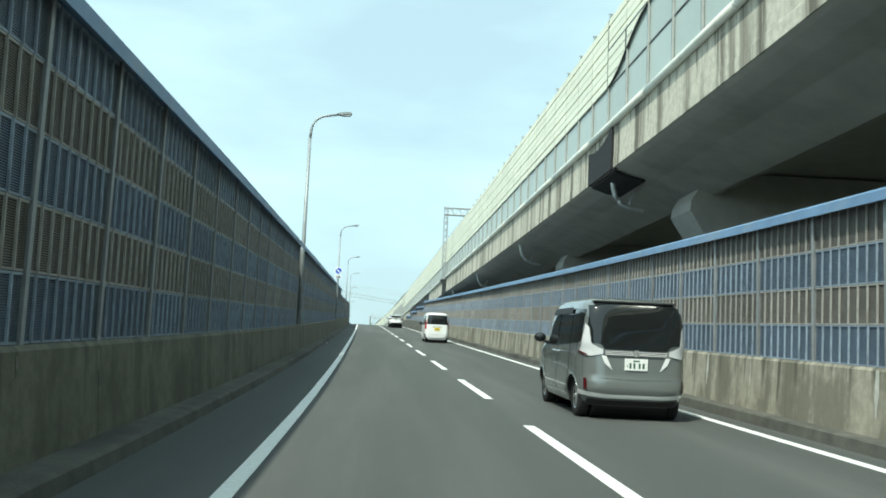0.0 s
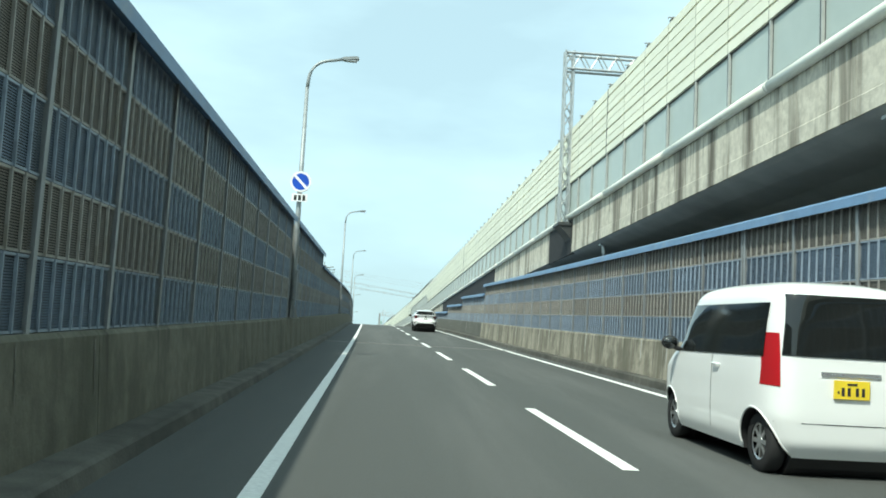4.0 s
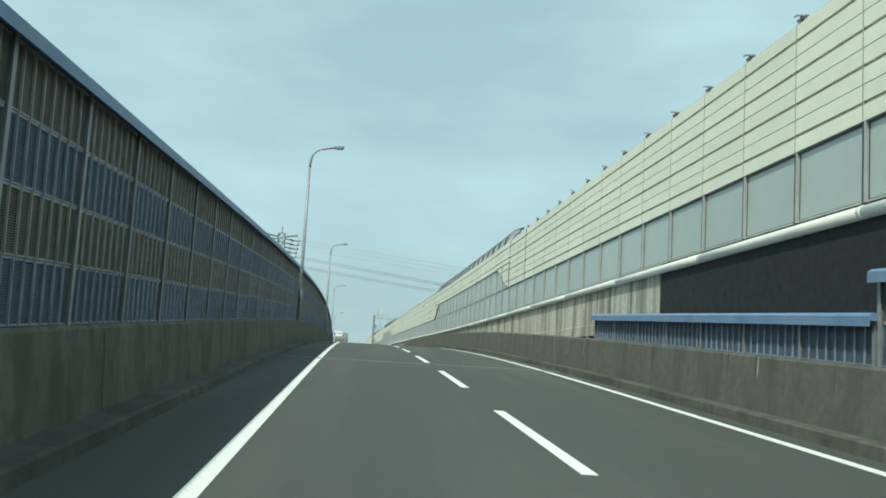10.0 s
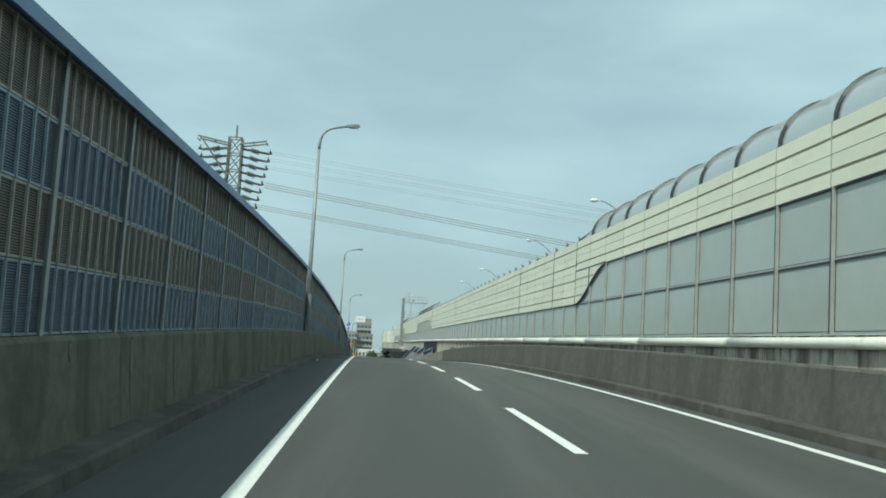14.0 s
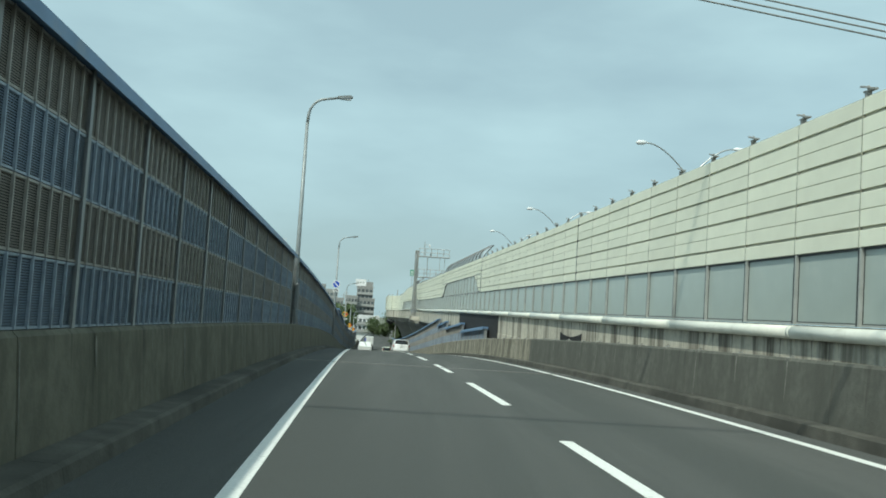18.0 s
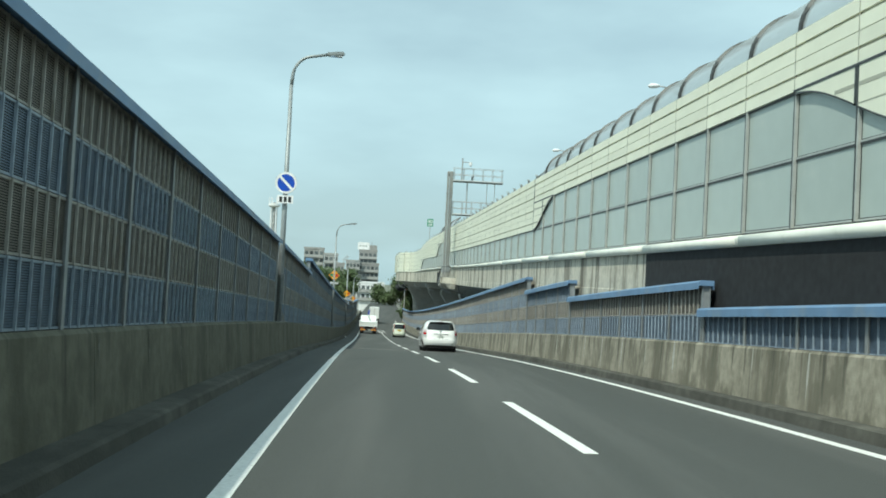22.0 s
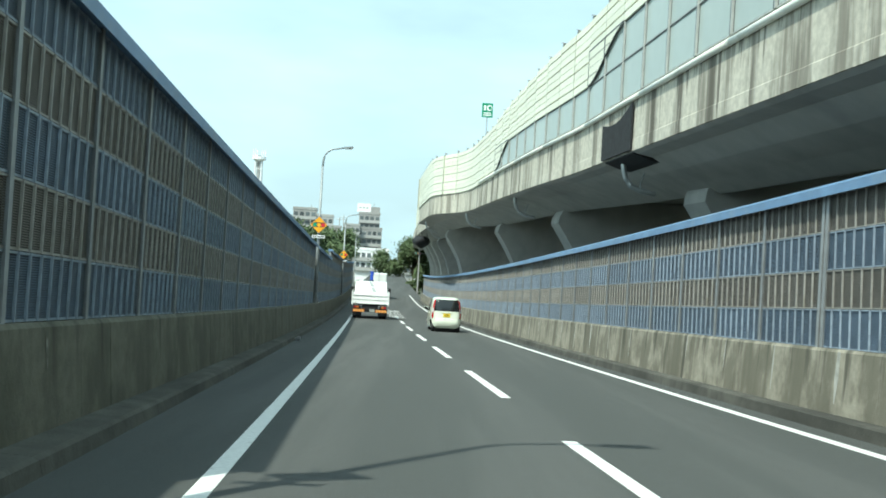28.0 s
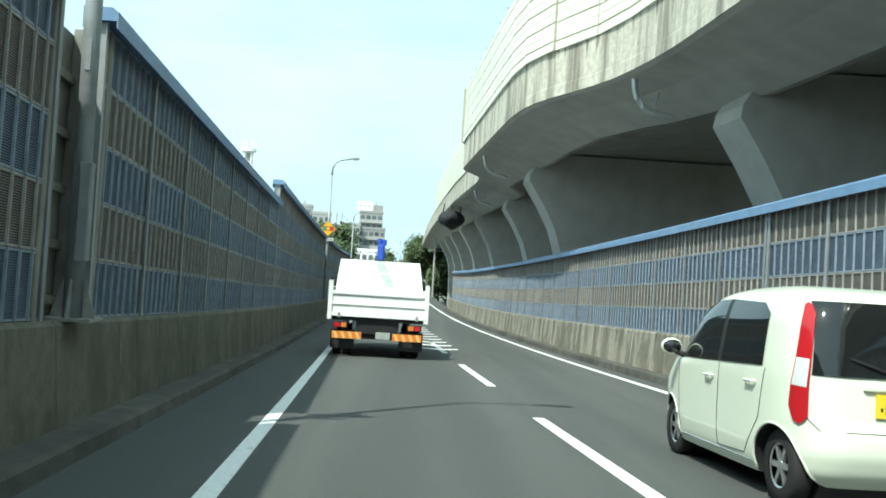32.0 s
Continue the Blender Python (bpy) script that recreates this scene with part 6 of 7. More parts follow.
for sg in (1, -1):
    piece("quarter_window", side_patch(B, [(-1.62, 1.10), (-1.08, 1.05)], [(-1.60, 1.56), (-1.06, 1.57)], GLASS, "quarter_window", sg), v, m)
    piece("side_window", side_patch(B, [(-1.04, 1.05), (-0.14, 1.02)], [(-1.03, 1.57), (-0.16, 1.57)], GLASS, "side_window", sg), v, m)
    piece("side_window", side_patch(B, [(-0.08, 1.02), (0.98, 1.0)], [(-0.10, 1.57), (0.66, 1.55)], GLASS, "side_window", sg), v, m)
    piece("window_visor", side_patch(B, [(-1.04, 1.50), (0.68, 1.47)], [(-1.03, 1.59), (0.62, 1.57)], BLACK_TRIM, "window_visor", sg, 0.03), v, m)
    piece("tail_lamp", wrap_patch(B, sg, [(0.10, 0.93), (0.26, 0.90), (0.42, 0.90), (0.60, 0.95)], [(0.10, 1.0), (0.28, 1.08), (0.36, 1.30), (0.50, 1.36)], CLEAR_LENS, "tail_lamp", 0.016), v, m, "clear tail lamp")
    piece("lamp_core", wrap_patch(B, sg, [(0.36, 0.90), (0.60, 0.945)], [(0.36, 0.925), (0.60, 0.97)], DARK_RED, "lamp_core", 0.022), v, m)
    piece("lamp_frame", wrap_patch(B, sg, [(0.59, 0.95), (0.63, 0.97)], [(0.49, 1.36), (0.52, 1.38)], CHROME, "lamp_frame", 0.02), v, m)
    piece("reflector", wrap_patch(B, sg, [(0.36, 0.42), (0.45, 0.43)], [(0.37, 0.58), (0.45, 0.59)], DARK_RED, "reflector", 0.012), v, m, "upright dull red reflector")
    e = [(0.45, 0.80), (0.34, 0.71)]
    h = [(0.50, 0.91), (0.43, 0.91)]
    if sg < 0:
        e, h = mirror(e), mirror(h)
    piece("chrome_blade", rear_patch(B, e, h, CHROME_REFLECT, "chrome_blade", 0.016), v, m)
    mirror_part(v, m, B, 0.92, 1.03, BLACK_TRIM, sg)
    seam(v, m, B, [(-0.11, 0.32), (-0.11, 1.0), (-0.13, 1.5)], sg)
    seam(v, m, B, [(0.9, 0.35), (0.95, 0.98)], sg)
    seam(v, m, B, [(-0.11, 0.32), (-0.8, 0.34), (-1.04, 0.7), (-1.06, 1.03)], sg)
    handle(v, m, B, 0.05, 0.92, CHROME, sg)
    handle(v, m, B, -0.3, 0.92, CHROME, sg)
    piece("bumper_corner", wrap_patch(B, sg, [(0.33, 0.335), (0.62, 0.35)], [(0.33, 0.39), (0.62, 0.42)], CHROME_REFLECT, "bumper_corner", 0.012), v, m, "chrome bumper corner")
piece("garnish", rear_patch(B, [(0.46, 0.915), (-0.46, 0.915)], [(0.46, 0.99), (-0.46, 0.99)], BLACK_TRIM, "garnish", 0.022), v, m)
for z in (0.93, 0.953, 0.976):
    piece("garnish_bar", rear_patch(B, [(0.45, z - 0.005), (-0.45, z - 0.005)], [(0.45, z + 0.005), (-0.45, z + 0.005)], CHROME_REFLECT, "garnish_bar", 0.028), v, m)
piece("bumper_trim", rear_patch(B, [(0.66, 0.33), (0.4, 0.31), (-0.4, 0.31), (-0.66, 0.33)], [(0.66, 0.39), (0.4, 0.365), (-0.4, 0.365), (-0.66, 0.39)], CHROME_REFLECT, "bumper_trim", 0.012), v, m, "chrome bumper strip")
piece("bumper_skirt", rear_patch(B, [(0.66, 0.205), (-0.66, 0.205)], [(0.66, 0.30), (0.4, 0.28), (-0.4, 0.28), (-0.66, 0.30)], BLACK_TRIM, "bumper_skirt", 0.008), v, m)
piece("sill_trim", side_patch(B, [(-0.85, 0.29), (0.85, 0.29)], [(-0.85, 0.33), (0.85, 0.33)], CHROME, "sill_trim", 1, 0.01), v, m)
rear_seam(v, m, B, [(0.76, 0.60), (0, 0.575), (-0.76, 0.60)])
rear_seam(v, m, B, [(0.73, 0.60), (0.73, 0.9)])
rear_seam(v, m, B, [(-0.73, 0.60), (-0.73, 0.9)])
em = Shape()
em.tube([(B.rear(0, 0.955, 0.015), 0, 0.955), (B.rear(0, 0.955, 0.03), 0, 0.955)], 0.05, CHROME, 16)
piece("badge", em.mesh("badge"), v, m)
plate(v, m, B, 0.80, PLATE_WHITE, PLATE_GREEN)
sp = Shape()
sp.box(-1.69, -1.45, -0.60, 0.60, 1.672, 1.694, BLACK_TRIM, 0.01)
piece("spoiler", sp.mesh("spoiler"), v, m)

# tall white kei van
B = Body([(0.18, -1.60, 1.60, 0.68, 6), (0.30, -1.68, 1.68, 0.725, 6), (0.55, -1.6975, 1.6975, 0.7375, 8), (0.85, -1.69, 1.68, 0.7375, 8), (1.00, -1.68, 1.45, 0.73, 8),
          (1.10, -1.675, 1.15, 0.72, 8), (1.40, -1.66, 0.98, 0.685, 8), (1.65, -1.63, 0.82, 0.65, 7), (1.74, -1.57, 0.62, 0.60, 6), (1.79, -1.3, 0.2, 0.42, 4)])
m = along(60.0, 1.95, 0)
v = car("kei_van", m, B, WHITE_PAINT, (-1.26, 1.26), 0.28, 0.155, 8, ALLOY, "tall boxy white kei van with a yellow plate")
piece("rear_window", rear_patch(B, [(0.62, 1.10), (-0.62, 1.10)], [(0.57, 1.66), (-0.57, 1.66)], GLASS, "rear_window"), v, m)
for sg in (1, -1):
    piece("side_window", side_patch(B, [(-1.42, 1.08), (1.0, 1.04)], [(-1.40, 1.58), (0.78, 1.56)], GLASS, "side_window", sg), v, m)
    e, h = [(0.72, 0.82), (0.63, 0.82)], [(0.70, 1.30), (0.63, 1.30)]
    if sg < 0:
        e, h = mirror(e), mirror(h)
    piece("tail_lamp", rear_patch(B, e, h, RED_LENS, "tail_lamp", 0.012), v, m, "slim red tail lamp")
    mirror_part(v, m, B, 0.98, 1.05, BLACK_TRIM, sg)
    seam(v, m, B, [(-0.15, 0.3), (-0.15, 1.5)], sg)
    handle(v, m, B, -0.3, 0.95, WHITE_PAINT, sg)
piece("garnish", rear_patch(B, [(0.28, 0.93), (-0.28, 0.93)], [(0.28, 0.97), (-0.28, 0.97)], CHROME, "garnish", 0.012), v, m)
rear_seam(v, m, B, [(0.66, 0.50), (-0.66, 0.50)])
plate(v, m, B, 0.82, PLATE_YELLOW, SIGN_BLACK)

# white coupe-like crossover
B = Body([(0.30, -1.90, 1.96, 0.80, 5), (0.42, -2.08, 2.10, 0.86, 5), (0.58, -2.15, 2.18, 0.89, 5), (0.72, -2.17, 2.18, 0.8975, 5), (0.79, -2.12, 2.16, 0.8975, 5), (0.94, -2.08, 2.02, 0.885, 5),
          (1.06, -2.09, 1.55, 0.85, 5), (1.12, -2.11, 1.28, 0.815, 5), (1.16, -2.08, 1.12, 0.785, 5.5), (1.20, -1.98, 1.02, 0.76, 6), (1.27, -1.86, 0.86, 0.72, 6), (1.34, -1.74, 0.74, 0.68, 6),
          (1.42, -1.58, 0.54, 0.63, 6), (1.48, -1.42, 0.36, 0.58, 5.5), (1.525, -1.15, 0.12, 0.50, 4.5), (1.55, -0.7, -0.2, 0.36, 4)])
m = along(123.25, 1.67, 0) @ Matrix.Scale(1.05, 4)
v = car("crossover", m, B, WHITE_PAINT, (-1.34, 1.30), 0.345, 0.215, 10, BLACK_TRIM, "white coupe-like crossover with black lower bumper and dark wheels", lip_mat=BLACK_TRIM)
piece("rear_window", rear_patch(B, [(0.72, 1.205), (0, 1.19), (-0.72, 1.205)], [(0.60, 1.42), (0, 1.44), (-0.60, 1.42)], GLASS, "rear_window"), v, m)
for sg in (1, -1):
    piece("side_window", side_patch(B, [(-0.15, 1.10), (0.98, 1.07)], [(-0.20, 1.44), (0.52, 1.42)], GLASS, "side_window", sg), v, m)
    piece("side_window", side_patch(B, [(-1.0, 1.23), (-0.2, 1.11)], [(-1.12, 1.36), (-0.25, 1.44)], GLASS, "side_window", sg), v, m)
    piece("roof_pillar", side_patch(B, [(-1.50, 1.33), (-1.12, 1.37), (0.52, 1.42)], [(-1.40, 1.42), (-1.12, 1.45), (0.45, 1.46)], BLACK_TRIM, "roof_pillar", sg, 0.006), v, m, "black roof edge")
    piece("tail_lamp", wrap_patch(B, sg, [(0.29, 0.94), (0.36, 0.92), (0.5, 0.99), (0.74, 1.07)], [(0.16, 1.125), (0.36, 1.14), (0.55, 1.13), (0.72, 1.105)], DARK_RED, "tail_lamp", 0.035), v, m, "dark red wedge-shaped tail lamp")
    piece("lamp_core", wrap_patch(B, sg, [(0.36, 1.02), (0.44, 1.035)], [(0.36, 1.04), (0.44, 1.06)], PINK_LENS, "lamp_core", 0.04), v, m)
    piece("reflector", wrap_patch(B, sg, [(0.36, 0.56), (0.47, 0.54)], [(0.34, 0.68), (0.50, 0.71)], DARK_RED, "reflector", 0.016), v, m)
    piece("bumper_vent", wrap_patch(B, sg, [(0.10, 0.69), (0.34, 0.66)], [(0.10, 0.71), (0.34, 0.705)], BLACK_TRIM, "bumper_vent", 0.012), v, m)
    piece("bumper_skirt", wrap_patch(B, sg, [(0.0, 0.302), (0.64, 0.302)], [(0.0, 0.60), (0.2, 0.60), (0.32, 0.50), (0.42, 0.45), (0.64, 0.44)], BLACK_TRIM, "bumper_skirt", 0.012), v, m, "black lower bumper")
    piece("side_cladding", side_patch(B, [(-0.92, 0.31), (0.86, 0.31)], [(-0.92, 0.47), (0.86, 0.42)], BLACK_TRIM, "side_cladding", sg, 0.012), v, m)
    mirror_part(v, m, B, 0.85, 1.04, BLACK_TRIM, sg)
    seam(v, m, B, [(-0.15, 0.47), (-0.12, 1.05), (-0.22, 1.42)], sg)
    seam(v, m, B, [(-0.15, 0.47), (-0.7, 0.50), (-0.98, 0.78), (-1.02, 1.18)], sg)
    seam(v, m, B, [(0.9, 0.45), (0.95, 1.0)], sg)
    handle(v, m, B, 0.08, 0.88, BLACK_TRIM, sg)
sp = Shape()
lip = [(0.0, 0.62), (0.03, 0.40), (0.045, 0.15), (0.045, -0.15), (0.03, -0.40), (0.0, -0.62)]
sp.add([(-2.11 - d, y, 1.17) for d, y in lip] + [(-1.95, y, 1.20) for d, y in lip] + [(-2.10 - d, y, 1.13) for d, y in lip],
       [(i, i + 1, i + 7, i + 6) for i in range(5)] + [(i + 1, i, i + 12, i + 13) for i in range(5)], WHITE_PAINT)
piece("boot_lip", sp.mesh("boot_lip", False), v, m)
sp = Shape()
sp.add([(-1.76 - d, y * 0.86, 1.47) for d, y in lip] + [(-1.30, y * 0.80, 1.525) for d, y in lip] + [(-1.75 - d, y * 0.86, 1.44) for d, y in lip] + [(-1.46, y * 0.8, 1.44) for d, y in lip],
       [(i, i + 1, i + 7, i + 6) for i in range(5)] + [(i + 1, i, i + 12, i + 13) for i in range(5)] + [(i + 12, i + 18, i + 19, i + 13) for i in range(5)], WHITE_PAINT)
piece("roof_spoiler", sp.mesh("roof_spoiler"), v, m)
fin = Shape()
fin.plate([(-1.02, 1.53), (-0.86, 1.535), (-1.00, 1.60)], 0.03, WHITE_PAINT)
piece("antenna_fin", fin.mesh("antenna_fin"), v, m)
em = Shape()
em.tube([(B.rear(0, 1.09, 0.005), 0, 1.09), (B.rear(0, 1.09, 0.03), 0, 1.09)], 0.06, DARK_FRAME, 16)
piece("badge", em.mesh("badge"), v, m)
piece("plate_recess", rear_patch(B, [(0.34, 0.84), (-0.34, 0.84)], [(0.40, 1.03), (-0.40, 1.03)], SIGN_WHITE, "plate_recess", 0.005), v, m)
rear_seam(v, m, B, [(0.58, 1.06), (0.50, 0.78), (-0.50, 0.78), (-0.58, 1.06)])
plate(v, m, B, 0.935, PLATE_WHITE, PLATE_GREEN)

# white hatchback
B = Body([(0.18, -1.76, 1.80, 0.74, 5), (0.26, -1.90, 1.93, 0.80, 5), (0.40, -1.985, 1.99, 0.84, 5), (0.56, -1.995, 1.995, 0.8475, 5), (0.64, -1.95, 1.98, 0.8475, 5), (0.78, -1.925, 1.93, 0.8475, 5),
          (0.88, -1.905, 1.70, 0.84, 4.8), (0.95, -1.88, 1.45, 0.825, 4.6), (1.02, -1.845, 1.15, 0.80, 4.4), (1.12, -1.79, 0.92, 0.765, 4.2), (1.22, -1.73, 0.72, 0.725, 4.2), (1.32, -1.66, 0.50, 0.67, 4.2),
          (1.37, -1.60, 0.32, 0.63, 4), (1.41, -1.48, 0.12, 0.56, 4), (1.435, -1.25, -0.05, 0.47, 4), (1.45, -0.9, -0.25, 0.36, 4)])
m = along(306.75, 1.38, 0) @ Matrix.Scale(1.03, 4)
v = car("hatchback", m, B, WHITE_PAINT, (-1.29, 1.26), 0.295, 0.175, 9, ALLOY, "white hybrid hatchback with a black rear window")
piece("rear_window", rear_patch(B, [(0.63, 1.01), (0.4, 0.99), (-0.4, 0.99), (-0.63, 1.01)], [(0.54, 1.335), (0.3, 1.35), (-0.3, 1.35), (-0.54, 1.335)], GLASS, "rear_window", 0.012), v, m)
sp = Shape()
sp.add([(-1.66 - d * 2, y * 0.84, 1.385) for d, y in lip] + [(-1.36, y * 0.80, 1.432) for d, y in lip] + [(-1.65 - d * 2, y * 0.84, 1.362) for d, y in lip] + [(-1.56, y * 0.83, 1.36) for d, y in lip],
       [(i, i + 1, i + 7, i + 6) for i in range(5)] + [(i + 1, i, i + 12, i + 13) for i in range(5)] + [(i + 12, i + 18, i + 19, i + 13) for i in range(5)], WHITE_PAINT)
piece("spoiler", sp.mesh("spoiler"), v, m)
bl = Shape()
bl.box(-1.765, -1.73, -0.12, 0.12, 1.364, 1.376, DARK_RED)
piece("brake_light", bl.mesh("brake_light"), v, m)
for sg in (1, -1):
    piece("side_window", side_patch(B, [(-0.98, 1.06), (-0.8, 1.02), (-0.22, 0.99)], [(-0.98, 1.16), (-0.78, 1.33), (-0.27, 1.375)], GLASS, "side_window", sg), v, m)
    piece("side_window", side_patch(B, [(-0.15, 0.99), (1.02, 0.97)], [(-0.20, 1.375), (0.48, 1.32)], GLASS, "side_window", sg), v, m)
    piece("window_pillar", side_patch(B, [(-0.23, 0.99), (-0.14, 0.99)], [(-0.28, 1.375), (-0.19, 1.375)], BLACK_TRIM, "window_pillar", sg, 0.007), v, m)
    piece("tail_lamp", wrap_patch(B, sg, [(0.34, 0.67), (0.45, 0.66), (0.58, 0.72)], [(0.35, 1.0), (0.43, 1.14), (0.58, 1.01)], CLEAR_LENS, "tail_lamp", 0.016), v, m, "clear tail lamp with a red centre")
    piece("lamp_housing", wrap_patch(B, sg, [(0.335, 0.665), (0.45, 0.652), (0.59, 0.72)], [(0.345, 1.01), (0.43, 1.15), (0.59, 1.015)], DARK_RED, "lamp_housing", 0.011), v, m)
    piece("lamp_core", wrap_patch(B, sg, [(0.36, 0.875), (0.58, 0.89)], [(0.40, 0.99), (0.56, 0.985)], PINK_LENS, "lamp_core", 0.024), v, m, "pale red lamp")
    piece("brake_lamp", wrap_patch(B, sg, [(0.355, 0.77), (0.58, 0.79)], [(0.36, 0.865), (0.58, 0.88)], RED_LENS, "brake_lamp", 0.024), v, m, "red brake lamp")
    mirror_part(v, m, B, 0.88, 0.97, BLACK_TRIM if sg > 0 else WHITE_PAINT, sg)
    seam(v, m, B, [(-0.18, 0.3), (-0.17, 0.98)], sg)
    seam(v, m, B, [(0.88, 0.35), (0.96, 0.93)], sg)
    seam(v, m, B, [(-0.18, 0.3), (-0.7, 0.32), (-0.98, 0.62), (-1.02, 1.0)], sg)
    handle(v, m, B, 0.02, 0.84, WHITE_PAINT, sg)
    handle(v, m, B, -0.80, 0.87, WHITE_PAINT, sg)
    seam(v, m, B, [(-0.9, 0.27), (0.88, 0.27)], sg, CHROME)
piece("bumper_skirt", rear_patch(B, [(0.70, 0.185), (-0.70, 0.185)], [(0.70, 0.28), (0.5, 0.30), (-0.5, 0.30), (-0.70, 0.28)], BLACK_TRIM, "bumper_skirt", 0.010), v, m)
piece("plate_recess", rear_patch(B, [(0.28, 0.62), (-0.28, 0.62)], [(0.34, 0.82), (-0.34, 0.82)], SIGN_WHITE, "plate_recess", 0.005), v, m)
gr = Shape()
gr.box(B.rear(0, 0.835, 0.035), B.rear(0, 0.835, -0.02), -0.33, 0.33, 0.822, 0.85, WHITE_PAINT, 0.006)
gr.box(B.rear(0, 0.82, 0.025), B.rear(0, 0.82, -0.02), -0.32, 0.32, 0.808, 0.822, DARK_FRAME)
piece("garnish", gr.mesh("garnish"), v, m)
em = Shape()
em.tube([(B.rear(0, 0.935, 0.002), 0, 0.935), (B.rear(0, 0.935, 0.022), 0, 0.935)], 0.05, CHROME, 16)
piece("badge", em.mesh("badge"), v, m)
rear_seam(v, m, B, [(0.72, 0.66), (0.56, 0.585), (-0.56, 0.585), (-0.72, 0.66)])
rear_seam(v, m, B, [(0.70, 0.98), (0.70, 0.66)])
rear_seam(v, m, B, [(-0.70, 0.98), (-0.70, 0.66)])
plate(v, m, B, 0.70, PLATE_WHITE, PLATE_GREEN)

# ivory kei wagon
B = Body([(0.18, -1.54, 1.58, 0.67, 5), (0.26, -1.64, 1.66, 0.715, 5), (0.42, -1.6975, 1.6975, 0.7375, 5), (0.56, -1.69, 1.69, 0.7375, 5), (0.62, -1.655, 1.68, 0.7375, 5.5), (0.75, -1.645, 1.66, 0.7375, 5.5), (0.92, -1.63, 1.45, 0.735, 5.5),
          (1.00, -1.62, 1.22, 0.725, 5.5), (1.15, -1.595, 1.02, 0.705, 5.5), (1.35, -1.55, 0.80, 0.675, 5.5), (1.48, -1.50, 0.58, 0.64, 5), (1.56, -1.42, 0.38, 0.59, 4.5), (1.61, -1.25, 0.1, 0.50, 4), (1.63, -0.9, -0.3, 0.36, 4)])
m = along(370.3, 1.57, 0)
v = car("kei_wagon", m, B, CREAM_PAINT, (-1.20, 1.19), 0.275, 0.155, 6, ALLOY, "ivory white kei wagon with tall red tail lamps")
piece("rear_window", rear_patch(B, [(0.585, 0.97), (-0.585, 0.97)], [(0.53, 1.50), (-0.53, 1.50)], GLASS, "rear_window", 0.012), v, m)
for sg in (1, -1):
    piece("side_window", side_patch(B, [(-1.02, 1.0), (-0.18, 0.985)], [(-1.0, 1.40), (-0.86, 1.48), (-0.2, 1.51)], GLASS, "side_window", sg), v, m)
    piece("side_window", side_patch(B, [(-0.10, 0.985), (0.92, 0.97)], [(-0.12, 1.51), (0.2, 1.50), (0.44, 1.43)], GLASS, "side_window", sg), v, m)
    piece("window_pillar", side_patch(B, [(-0.19, 0.985), (-0.09, 0.985)], [(-0.21, 1.51), (-0.11, 1.51)], BLACK_TRIM, "window_pillar", sg, 0.007), v, m)
    piece("tail_lamp", wrap_patch(B, sg, [(0.37, 0.68), (0.41, 0.64), (0.46, 0.62), (0.51, 0.64), (0.555, 0.74)], [(0.36, 1.40), (0.40, 1.46), (0.44, 1.485), (0.475, 1.49), (0.50, 1.47)], RED_LENS, "tail_lamp", 0.018), v, m, "tall red tail lamp")
    piece("clear_band", wrap_patch(B, sg, [(0.385, 0.88), (0.53, 0.89)], [(0.38, 1.08), (0.515, 1.09)], CLEAR_LENS, "clear_band", 0.023), v, m)
    mirror_part(v, m, B, 0.86, 0.98, CREAM_PAINT, sg)
    seam(v, m, B, [(-0.14, 0.28), (-0.14, 0.97)], sg)
    seam(v, m, B, [(0.84, 0.32), (0.92, 0.92)], sg)
    seam(v, m, B, [(-0.14, 0.28), (-0.72, 0.30), (-0.98, 0.6), (-1.06, 0.98)], sg)
    handle(v, m, B, 0.06, 0.85, CREAM_PAINT, sg)
    handle(v, m, B, -0.84, 0.87, CREAM_PAINT, sg)
    seam(v, m, B, [(-0.85, 0.26), (0.85, 0.26)], sg, CHROME)
rear_seam(v, m, B, [(0.62, 0.68), (0.54, 0.585), (-0.54, 0.585), (-0.62, 0.68)])
gr = Shape()
gr.box(B.rear(0, 0.90, 0.03), B.rear(0, 0.90, -0.02), -0.25, 0.25, 0.885, 0.91, CREAM_PAINT, 0.006)
piece("garnish", gr.mesh("garnish"), v, m)
wiper(v, m, B, 0.0, 0.34, 0.99, 1.10)
plate(v, m, B, 0.78, PLATE_YELLOW, SIGN_BLACK)

# small white tipper truck with a sloping cover and a blue crane
m = along(384.5, -1.94, 0)
t = thing("tipper_truck", m, "white tipper truck with sloping load cover and orange-striped rear boards", "truck")
a = Shape()
a.box(0.02, 0.10, -1.12, 1.12, 0.95, 1.50, BODY_WHITE, 0.015)
a.box(-0.02, 0.03, -1.10, 1.10, 1.44, 1.51, BODY_WHITE, 0.01)
a.box(-0.02, 0.03, -1.12, 1.12, 0.93, 1.00, BODY_WHITE, 0.01)
a.box(-0.012, 0.03, -1.10, 1.10, 1.20, 1.23, BODY_WHITE)
for y in (-0.9, 0.9):
    a.box(-0.03, 0.03, y - 0.03, y + 0.03, 0.90, 1.02, RUST_GREY)
piece("tailgate", a.mesh("tailgate"), t, m)
